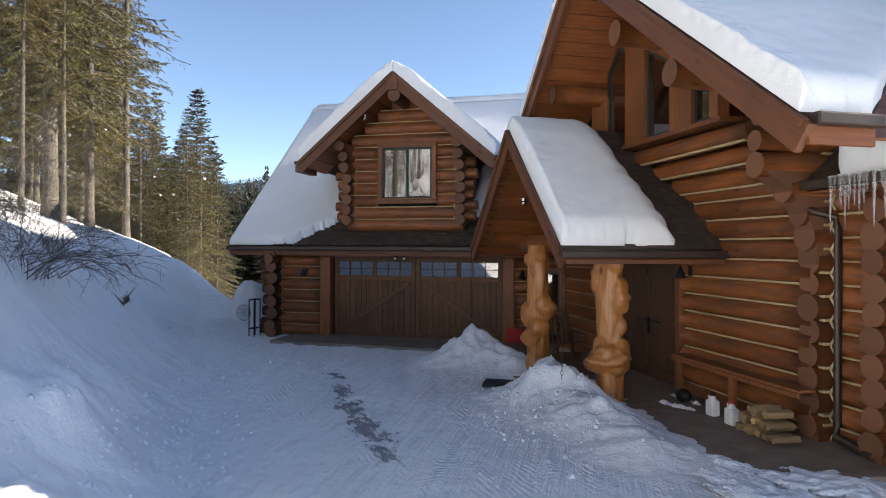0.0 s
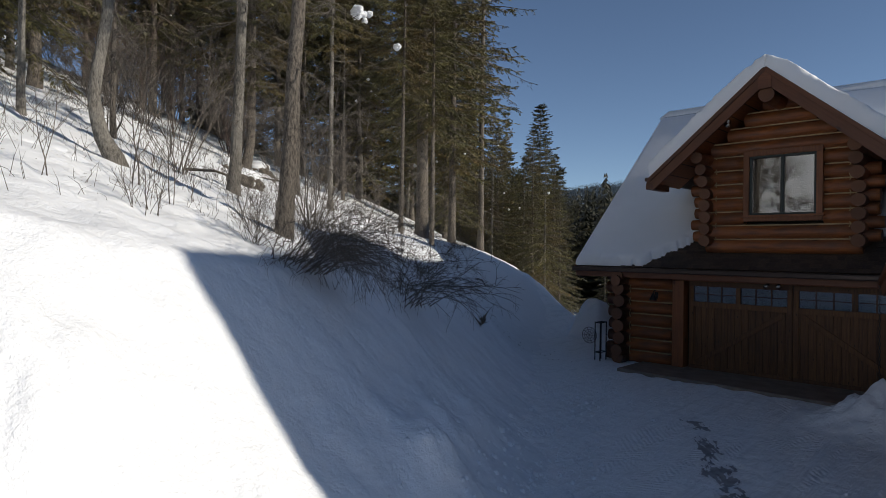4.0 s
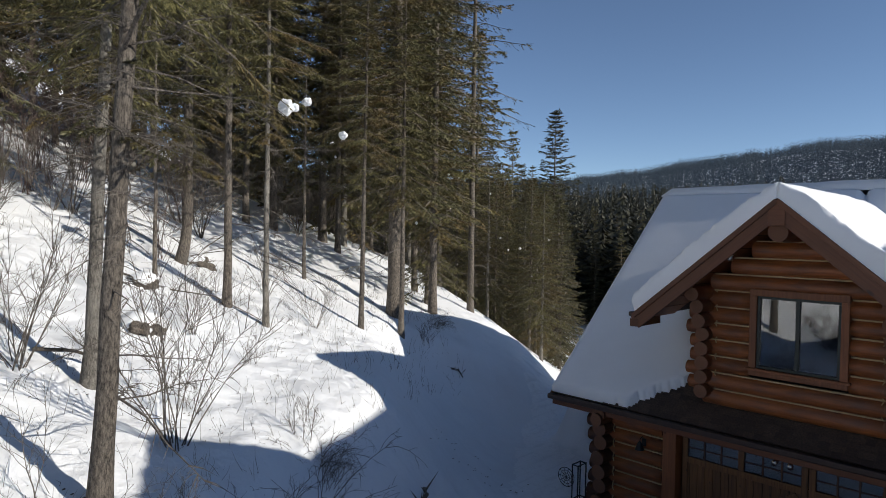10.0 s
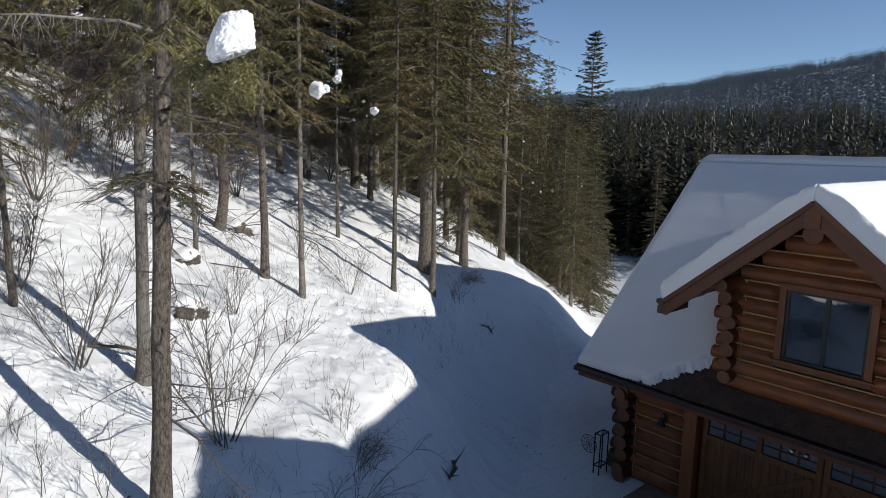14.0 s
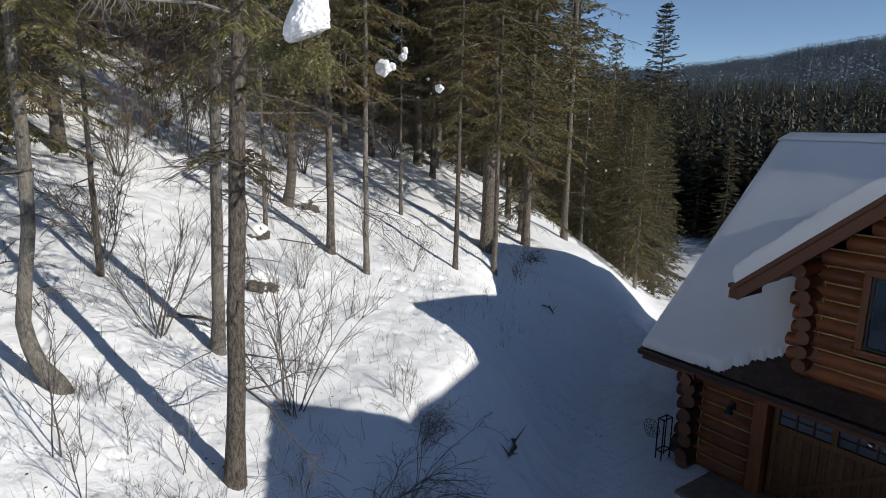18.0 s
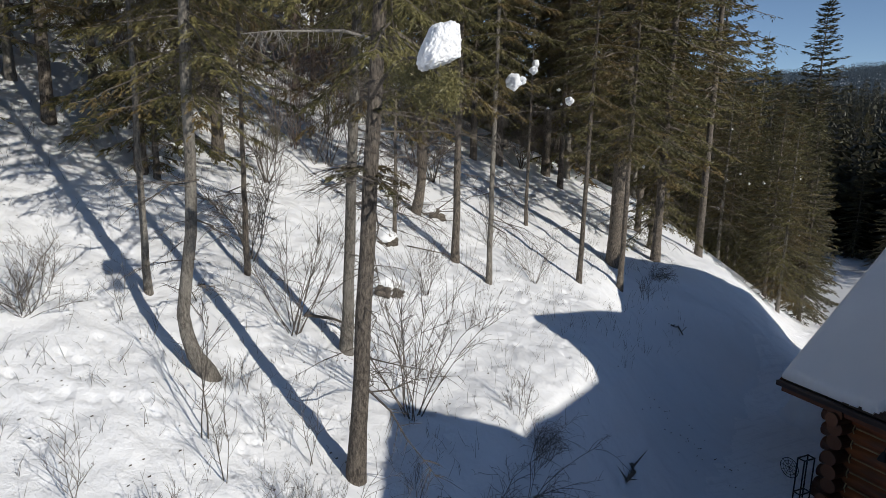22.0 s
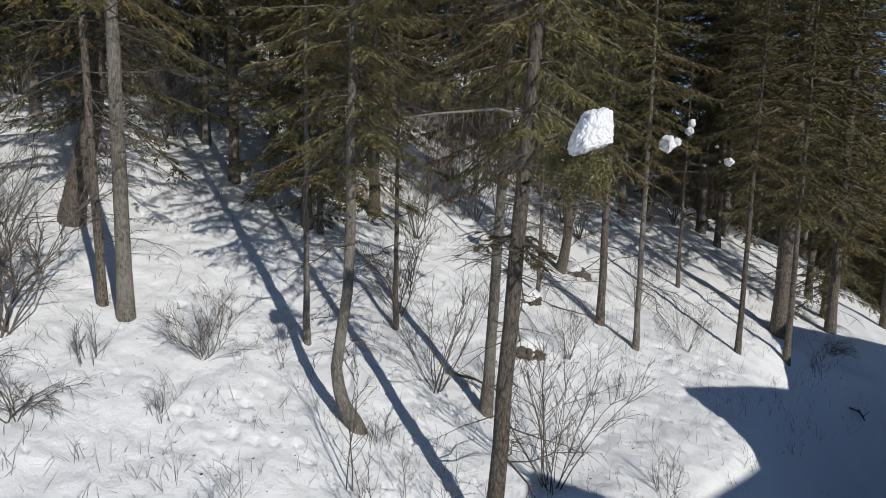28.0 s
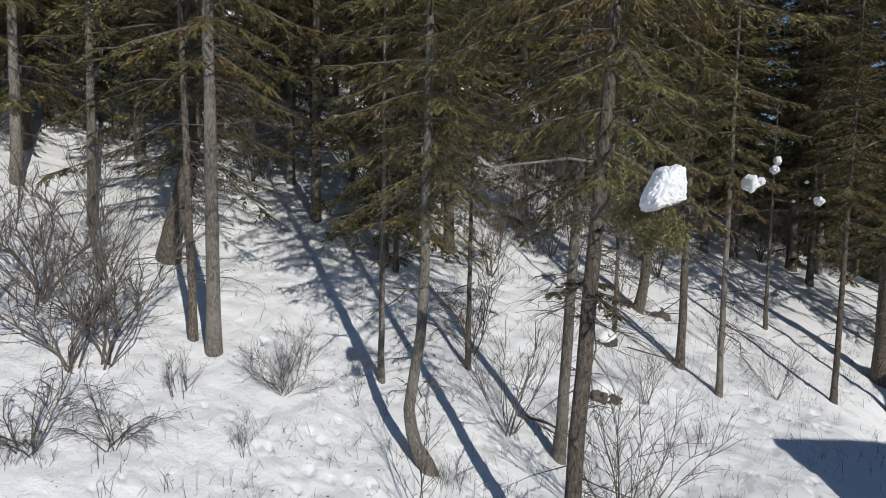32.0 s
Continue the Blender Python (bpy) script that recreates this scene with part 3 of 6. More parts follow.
def build_garage():
    g = thing("garage", "orange-brown log garage wing with brown shingle roof", "garage")
    log_run(g, (GX0 - 0.30, GY), (-8.25, GY), 0, 2.52, seed=1, face=(0, -1))
    log_run(g, (-2.35, GY), (GX1, GY), 0, 2.52, seed=2, face=(0, -1), clip=lambda z: [(0, 0.60), (0.93, 1.0)] if 0.9 < z < 2.3 else [(0, 1)])
    box("header", (-8.25, GY - 0.14, 2.46), (-2.3, GY + 0.15, 2.70), TRIM, g)
    for x in (-8.05, -2.43):
        box("door_trim", (x - 0.16, GY - 0.22, 0), (x + 0.16, GY + 0.12, 2.46), TRIM, g)
    # sheet coloured near-black in place of the unlit garage inside
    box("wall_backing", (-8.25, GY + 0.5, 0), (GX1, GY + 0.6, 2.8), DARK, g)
    for i in range(8):
        z = max(0.16, (i + 0.5) * LH - 0.18)
        out = 0.55 + 0.07 * math.sin(i * 2.1)
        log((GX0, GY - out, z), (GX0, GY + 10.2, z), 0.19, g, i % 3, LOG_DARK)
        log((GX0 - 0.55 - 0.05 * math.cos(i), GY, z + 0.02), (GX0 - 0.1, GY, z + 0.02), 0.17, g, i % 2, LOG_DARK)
    zigzag(g, GX0 + 0.21, GY - 0.13, 0.18, 6, LH, (0.0, -1.0))
    # unseen end wall, added to keep sun from leaking through the wing
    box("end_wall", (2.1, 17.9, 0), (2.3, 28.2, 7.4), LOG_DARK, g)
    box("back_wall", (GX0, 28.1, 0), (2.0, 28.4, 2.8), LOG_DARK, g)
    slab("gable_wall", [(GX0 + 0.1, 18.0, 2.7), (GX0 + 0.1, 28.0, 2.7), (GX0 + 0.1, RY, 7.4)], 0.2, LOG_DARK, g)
    xl, xr = -11.1, 2.5
    for e in (GE, 2 * RY - GE):
        slab("roof_deck", [(xl, e, EZ), (xr, e, EZ), (xr, RY, roof_z(RY)), (xl, RY, roof_z(RY))], 0.22, SHINGLE, g, "brown asphalt shingle roof slope")
        n = Vector((0, (1 if e > RY else -1) * GS, 1)).normalized()
        beam("rake_board", (xl - 0.02, e, EZ - 0.16), (xl - 0.02, RY, roof_z(RY) - 0.16), 0.06, 0.26, FASCIA, g, up=n)
    # long unseen shed dormer on the far slope, added to shape the hillside shadow
    slab("shed_roof", [(xl, RY + 0.2, 8.05), (xr, RY + 0.2, 8.05), (xr, 28.4, 6.95), (xl, 28.4, 6.95)], 0.2, SHINGLE, g)
    slab("shed_roof", [(xl, 28.35, 6.95), (xr, 28.35, 6.95), (xr, 29.8, 5.75), (xl, 29.8, 5.75)], 0.2, SHINGLE, g)
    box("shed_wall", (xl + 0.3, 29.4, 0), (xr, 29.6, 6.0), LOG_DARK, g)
    up = Vector((0, 1, GS)).normalized()
    shingle_rows(g, (-9.6, GE - 0.03, EZ - 0.01), (1, 0, 0), up, 8.0, 1.9, lambda u, v: True, 3)
    beam("gutter", (xl - 0.06, GE - 0.09, EZ - 0.10), (-1.3, GE - 0.09, EZ - 0.10), 0.14, 0.13, GUTTER, g, "dark brown metal gutter", 0.025)
    beam("eave_board", (xl, GE + 0.02, EZ - 0.22), (-1.3, GE + 0.02, EZ - 0.22), 0.05, 0.2, FASCIA, g)
    slab("soffit", [(xl, GE + 0.05, EZ - 0.27), (-1.3, GE + 0.05, EZ - 0.27), (-1.3, GY + 0.3, EZ - 0.27), (xl, GY + 0.3, EZ - 0.27)], 0.03, SOFFIT, g)
    log((GX0, GE - 0.15, EZ - 0.42), (GX0, GY + 1, EZ - 0.42), 0.17, g, 1, LOG_DARK, "plate_log")
    return g


garage = build_garage()

DXC, DHW, DY, DRY = -5.52, 2.85, 17.75, 16.5   # dormer middle, half width, wall and rake plane
DZ, DT = 7.66, 5.22                            # ridge and rake foot heights
DSL = (DZ - DT) / DHW


def build_dormer():
    g = thing("dormer", "log dormer with gable roof over the garage", "dormer")
    x0, x1 = DXC - 1.75, DXC + 1.75
    wx0, wx1, wz0, wz1 = -6.2 - 0.14, -4.68 + 0.14, 4.21 - 0.16, 5.71 + 0.14

    def clip(z):
        half = min(1.78, (DZ - 0.30 - z) / DSL)
        a, b = DXC - half, DXC + half
        spans = [(a, b)]
        if wz0 - 0.02 < z < wz1 + 0.06:
            spans = [(a, wx0), (wx1, b)]
        w = x1 - x0
        return [((p - x0) / w, (q - x0) / w) for p, q in spans]

    log_run(g, (x0, DY), (x1, DY), 3.24, 7.2, seed=3, clip=clip, face=(0, -1))
    # sheet coloured near-black in place of the unlit room behind the window
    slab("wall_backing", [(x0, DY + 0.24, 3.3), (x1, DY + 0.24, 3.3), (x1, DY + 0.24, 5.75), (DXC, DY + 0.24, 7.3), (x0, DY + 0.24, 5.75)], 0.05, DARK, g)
    for s, x in ((-1, x0 + 0.02), (1, x1 - 0.02)):
        for i in range(7):
            z = 3.56 + i * 0.31
            out = 0.40 + 0.05 * math.sin(i * 2.9) + (0.16 * (i - 4) if i > 4 else 0)
            log((x + 0.04 * math.sin(i * 3.1), DY - out, z), (x, DY + 1.4 + i * 0.3, z), 0.158, g, i % 3)
            if i < 6:
                log((x + s * (0.40 + 0.06 * math.sin(i * 1.9)), DY, z + 0.12), (x, DY, z + 0.12), 0.15, g, i % 2)
        zigzag(g, x - s * 0.19, DY - 0.12, 3.6, 6, LH, (-s * 0.9, -0.2))
    log((DXC, DRY + 0.08, 7.02), (DXC, DY + 3, 7.02), 0.19, g, 1, name="ridge_log")
    for s in (-1, 1):
        log((DXC + s * 1.75, DRY + 0.35, 5.70), (DXC + s * 1.75, DY + 1.5, 5.70), 0.16, g, 2, name="purlin")
    yb = RY - 0.2
    for s in (-1, 1):
        f, t = (DXC + s * DHW, DT), (DXC, DZ)
        by = GE + (DT - EZ) / GS
        slab("roof_deck", [(f[0], DRY, f[1]), (t[0], DRY, t[1]), (t[0], yb, t[1]), (f[0], by, f[1])], 0.12, SHINGLE, g)
        n = Vector((s * (DZ - DT), 0, DHW)).normalized()
        for k in range(9):
            a, b = k / 9 + 0.004, (k + 1) / 9 - 0.004
            p0, p1 = Vector((f[0], 0, f[1] - 0.15)).lerp(Vector((t[0], 0, t[1] - 0.15)), a), Vector((f[0], 0, f[1] - 0.15)).lerp(Vector((t[0], 0, t[1] - 0.15)), b)
            m = (p0 + p1) / 2
            beam("soffit_board", (m.x, DRY + 0.06, m.z), (m.x, DY + 0.6, m.z), (p1 - p0).length, 0.03, SOFFIT, g, up=n, bevel=0)
        off = Vector((0, 0, -0.21))
        beam("rake_board", Vector((f[0], DRY + 0.02, f[1])) + off, Vector((t[0], DRY + 0.02, t[1])) + off, 0.07, 0.30, FASCIA, g, up=n)
        beam("rake_trim", Vector((f[0] + s * 0.03, DRY - 0.03, f[1] - 0.07)), Vector((t[0], DRY - 0.03, t[1] - 0.05)), 0.06, 0.10, FASCIA, g, up=n)
        box("foot_block", (f[0] - 0.10, DRY - 0.02, f[1] - 0.30), (f[0] + 0.10, DRY + 1.0, f[1] - 0.13), FASCIA, g)
        beam("gutter", (f[0] + s * 0.08, DRY - 0.03, f[1] - 0.03), (f[0] + s * 0.08, by, f[1] - 0.03), 0.11, 0.10, GUTTER, g, "dark brown metal gutter", 0.02)
    box("apex_block", (DXC - 0.15, DRY - 0.045, DZ - 0.52), (DXC + 0.15, DRY + 0.05, DZ - 0.12), FASCIA, g)
    window("window_1", Matrix.Translation((-5.44, DY, 4.21)), 1.52, 1.50, g)
    return g


dormer = build_dormer()


def edges(*pairs):
    """Cover from distances to edges and the reach over which each edge rounds off."""
    c = 1.0
    for d, r in pairs:
        if d < 0:
            return -1.0
        c = min(c, d / r)
    return c


def garage_snow():
    L = (RY - GE) * math.sqrt(1 + GS * GS)
    W = 13.0

    def cover(i, j):
        x, q = -11.12 + W * i, L * j
        rag = 0.10 * fbm(x, q, 3.0, 4, 2.0) + 0.05 * fbm(x, q, 11.0, 2, 5.0) + 0.05 * abs(math.sin(9.5 * q + 1.3 * math.sin(3.1 * q)))
        z = EZ + (roof_z(RY) - EZ) * j
        under = max(0.0, (DZ - z) / DSL - 0.25) if z > DT else 1.85
        bare_l = min(-8.95 + 1.15 * q + rag * 2, -7.35) if q < 3.6 else DXC - under
        bare_r = DXC + under if q > 1.2 else 99
        if bare_l < x < bare_r:
            return -1.0
        d = bare_l - x if x <= bare_l else x - bare_r
        return edges((d, 0.22), (x + 11.121, 0.25), (q + 0.06 + rag, 0.22), (L - q + 0.4, 0.2))

    t = thing("garage_roof_snow", "thick smooth snow lying on the garage roof", "snow")
    snow_sheet("snow_layer", (-11.12, GE, EZ), (W, 0, 0), (0, RY - GE, roof_z(RY) - EZ), 280, 130, cover, 0.26, t, "", lump=0.012)
    # snow on the added, unseen shed dormer
    snow_sheet("snow_layer", (-11.12, 28.4, 6.95), (13.6, 0, 0), (0, RY - 28.4, 1.25), 40, 20, lambda i, j: edges((i * 13.6 + 0.001, 0.25), (13.61 - i * 13.6, 0.25)), 0.22, t, "")
    snow_sheet("snow_layer", (-11.12, 29.85, 5.72), (13.6, 0, 0), (0, -1.5, 1.25), 40, 8, lambda i, j: edges((i * 13.6 + 0.001, 0.25), (13.61 - i * 13.6, 0.25), (j * 1.5 + 0.02, 0.2)), 0.22, t, "")
    L2 = math.hypot(DHW, DZ - DT)
    d = thing("dormer_roof_snow", "rounded snow blanket on the dormer roof", "snow")
    for s in (-1, 1):
        def cover2(i, j, s=s):
            y = DRY - 0.03 + 6.4 * i
            q = L2 * j
            z = DT + (DZ - DT) * j
            yb = GE + (z - EZ) / GS
            return edges((i * 6.4 + 0.001, 0.10), (q + 0.04 * fbm(y, s, 3.0, 3), 0.24), (yb + 0.5 - y, 0.1))
        snow_sheet("snow_layer", (DXC + s * (DHW + 0.03), DRY - 0.03, DT), (0, 6.4, 0), (-s * (DHW + 0.03), 0, DZ - DT), 80, 64, cover2, 0.34, d, "", warp=1.7, crinkle=0.07, ridge=True)


garage_snow()

# ---- main house ----
MZ, MS, MD = 8.31, 3.75, 2.2                # ridge height and place, overhang
ML, MH = {1: 0.744, -1: 0.90}, {1: 5.63, -1: 5.5}   # slope and reach of the two roof sides


WE, WR = 0.34, -7.2                        # eave and ridge lines of the cross wing
WZ = 3.72 + 0.9 * (WE - WR)


def build_main_house():
    h = thing("main_house", "large log house wing with tall gable and log walls", "house", HM)

    def clip(z):
        hi = 4.9 + (8.55 - z) / 0.77
        lo = 4.9 - (8.55 - z) / 0.77
        a, b = max(0.30, lo), min(9.4, hi)
        spans = [(a, b)]
        if z < 2.55:
            spans = [(a, 3.45), (6.05, b)]
        elif z > 5.0:
            edge_l = 2.45 + (z - 5.0) * 1.1
            edge_r = 7.9 - (z - 5.6) * 1.0
            spans = [(a, max(a, edge_l)), (min(b, edge_r), b)]
        return [((p - 0.30) / 9.1, (q - 0.30) / 9.1) for p, q in spans if q > p + 0.1]

    log_run(h, (0.30, 0), (9.4, 0), -0.09, 7.2, radius=0.169, seed=5, clip=clip, face=(0, 1), lh=0.335, base=-0.09)
    # sheets coloured near-black in place of the unlit rooms inside
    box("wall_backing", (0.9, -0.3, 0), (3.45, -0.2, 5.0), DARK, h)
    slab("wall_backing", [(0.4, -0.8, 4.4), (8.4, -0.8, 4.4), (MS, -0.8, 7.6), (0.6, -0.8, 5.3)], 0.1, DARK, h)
    # crossing wall at the corner, its upper ends stepping out as a curved bracket
    out = [0.14] * 9 + [0.20, 0.34, 0.58, 1.02, 1.06, 0.98]
    for i in range(15):
        z = max(0.12, -0.09 + (i + 0.5) * 0.335 - 0.16)
        log((0.34, -1.2, z), (0.34, out[i] + 0.02 * math.sin(i * 2.3), z), (0.205, 0.186, 0.198)[i % 3] if i < 12 else (0.20, 0.16, 0.13)[i - 12], h, i % 3)
        beam("chinking", (0.20, -0.4, z + 0.168), (0.20, 0.05, z + 0.168), 0.11, 0.036, CHINK, h, bevel=0)
    prof = [(0.16 + 0.84 * (k / 9) ** 2.2, 2.55 + 1.30 * (k / 9) ** 0.8) for k in range(10)]
    ring = prof + [(-0.3, 3.85), (-0.3, 2.55)]
    m = len(ring)
    mesh_object("bracket", [(q, d, z) for q in (0.17, 0.51) for d, z in ring], [tuple(range(m)), tuple(reversed(range(m, 2 * m)))] + [(k, k + m, (k + 1) % m + m, (k + 1) % m) for k in range(m)], END, h, "brown curved log bracket under the eave")
    # low wing wall beyond the corner with its own column of log ends
    log_run(h, (0.30, -0.27), (-2.0, -0.27), -0.09, 3.6, radius=0.169, seed=3, face=(0, 1), lh=0.335, base=-0.09)
    for i in range(11):
        z = max(0.12, -0.09 + (i + 0.5) * 0.335 - 0.16)
        log((-0.66, -1.0, z), (-0.66, 0.10 + 0.02 * math.sin(i * 1.7), z), 0.178 + 0.024 * (i % 2), h, i % 4)
    for i in range(11):
        z = 0.07 + i * 0.335
        for s0 in (0.15, -0.86):
            beam("chinking", (s0, -0.06, z), (s0 - 0.05, -0.08, z + 0.11), 0.03, 0.03, CHINK, h, bevel=0)
            beam("chinking", (s0, -0.06, z), (s0 - 0.05, -0.08, z - 0.11), 0.03, 0.03, CHINK, h, bevel=0)
    # gable window wall: it stands proud of the log wall, on a deep sill
    wd = 0.70

    def under_roof(q):
        return MZ - 0.30 - ML[1 if q < MS else -1] * abs(q - MS)

    for s0, s1 in ((1.48, 1.69), (2.18, 2.84), (3.70, 4.45), (5.30, 5.98), (6.39, 6.60)):
        zt = min(under_roof(s0), under_roof(s1))
        box("window_post", (s0, wd - 0.12, 4.86), (s1, wd + 0.10, zt), TRIM, h, "orange-brown timber post")
    box("window_sill", (1.40, 0.30, 4.78), (6.70, wd + 0.12, 4.86), TRIM, h)
    for q, z in ((0.52, 4.57), (0.30, 4.25), (0.12, 3.92)):
        log((1.0, q, z), (6.75, q, z), 0.17, h, 2, name="corbel_log")
        beam("chinking", (1.05, q + 0.10, z - 0.15), (6.7, q + 0.10, z - 0.15), 0.06, 0.035, CHINK, h, bevel=0)
    for pane in (((1.69, 5.33), (2.18, 5.50)), ((2.84, 6.12), (3.70, 6.59)), ((4.45, 6.84), (4.90, 6.98), (5.30, 6.59)), ((5.98, 5.99), (6.39, 5.62))):
        s0, s1 = pane[0][0], pane[-1][0]
        vs = [(s0, 4.87)] + [(s1, 4.87)] + list(reversed(pane))
        g = slab("pane", [(q, wd - 0.02, z) for q, z in vs], 0.006, GLASS, h, "tall dark gable window pane")
        g.visible_shadow = False
        for p, q in zip(vs, vs[1:] + vs[:1]):
            beam("frame_bar", (p[0], wd, p[1]), (q[0], wd, q[1]), 0.10, 0.05, FRAME, h, up=(0, 1, 0), bevel=0)
        slab("header_panel", [(q, wd + 0.04, z + 0.03) for q, z in pane] + [(s1, wd + 0.04, under_roof(s1)), (s0, wd + 0.04, under_roof(s0))], 0.06, SOFFIT, h)
    # roof
    for s_ in (1, -1):
        ml, mh = ML[s_], MH[s_]
        e, ez = MS - s_ * mh, MZ - ml * mh
        foot = [(MS, -9.0, MZ), (2.2, -3.2, MZ - ml * (MS - 2.2)), (0.0, -1.0, MZ - ml * MS), (e, 1.40, ez)] if s_ > 0 else [(MS, -16.5, MZ), (e, -16.5, ez)]
        slab("roof_deck", [(e, MD, ez), (MS, MD, MZ)] + foot, 0.16, SHINGLE, h)
        n = Vector((-s_ * ml, 0, 1)).normalized()
        nb = 24
        for k in range(nb):
            a, b = (k + 0.03) / nb, (k + 0.97) / nb
            m = Vector((e, 0, ez - 0.22)).lerp(Vector((MS, 0, MZ - 0.22)), (a + b) / 2)
            beam("soffit_board", (m.x, MD - 0.03, m.z), (m.x, -0.2, m.z), math.hypot(mh, mh * ml) * (b - a), 0.03, SOFFIT, h, up=n, bevel=0)
        beam("rake_board", (e, MD + 0.03, ez - 0.245), (MS, MD + 0.03, MZ - 0.245), 0.09, 0.33, FASCIA, h, up=n)
        beam("rake_trim", (e - s_ * 0.03, MD + 0.07, ez - 0.10), (MS, MD + 0.07, MZ - 0.10), 0.10, 0.10, FASCIA, h, up=n)
        back = 1.40 if s_ > 0 else -6
        beam("gutter", (e - s_ * 0.08, MD, ez - 0.05), (e - s_ * 0.08, back, ez - 0.05), 0.14, 0.13, GUTTER, h, "dark brown metal gutter", 0.02)
        beam("eave_board", (e, MD, ez - 0.20), (e, back, ez - 0.20), 0.06, 0.20, SOFFIT, h)
    # purlins whose ends show below the rakes
    for s_, z, r in ((3.18, 6.68, 0.25), (1.40, 5.47, 0.23), (5.62, 6.12, 0.21), (3.75, 7.70, 0.26)):
        log((s_, MD - (0.28 if s_ > 5 else 0.5), z), (s_, -1.0 if s_ < 5 else 0.5, z), r, h, 1, name="purlin")
    slab("back_gable", [(0, -11.5, 0), (9.8, -11.5, 0), (9.8, -11.5, 4.2), (MS, -11.5, 8.0), (0, -11.5, 5.0)], 0.2, LOG_DARK, h)
    box("side_wall", (9.6, -11.5, 0), (9.8, -0.2, 4.2), LOG_DARK, h)
    # cross wing with a steep roof whose eave runs along the low wall
    w = thing("cross_wing", "log cross wing with steep snowy roof and gutter", "house", HM)
    slab("roof_deck", [(0.36, WE, 3.72), (-2.15, WE, 3.72), (-2.15, WR, WZ), (10.0, WR, WZ), (10.0, -4.2, WZ - 0.9 * (-4.2 - WR)), (0.36, -0.25, 3.72 + 0.9 * (WE + 0.25))], 0.12, SHINGLE, w)
    slab("roof_deck", [(10.0, WR, WZ), (-2.15, WR, WZ), (-2.15, WR - 7.5, 3.72), (10.0, WR - 7.5, 3.72)], 0.12, SHINGLE, w)
    slab("end_wall", [(-1.5, -0.4, 0), (-1.5, -14.0, 0), (-1.5, -14.0, 3.6), (-1.5, WR, WZ - 0.3), (-1.5, -0.4, 4.0)], 0.2, LOG_DARK, w)
    shingle_rows(w, (0.36, WE, 3.722), (-1, 0, 0), Vector((0, -0.743, 0.669)), 1.3, 1.3, lambda u, v: True, 8)
    beam("gutter", (0.40, WE + 0.07, 3.64), (-2.15, WE + 0.07, 3.64), 0.13, 0.13, GUTTER, w, "dark brown metal gutter", 0.02)
    slab("soffit", [(0.36, WE, 3.56), (-2.15, WE, 3.56), (-1.9, -0.3, 3.56), (0.36, -0.3, 3.56)], 0.03, SOFFIT, w)
    return h


main_house = build_main_house()


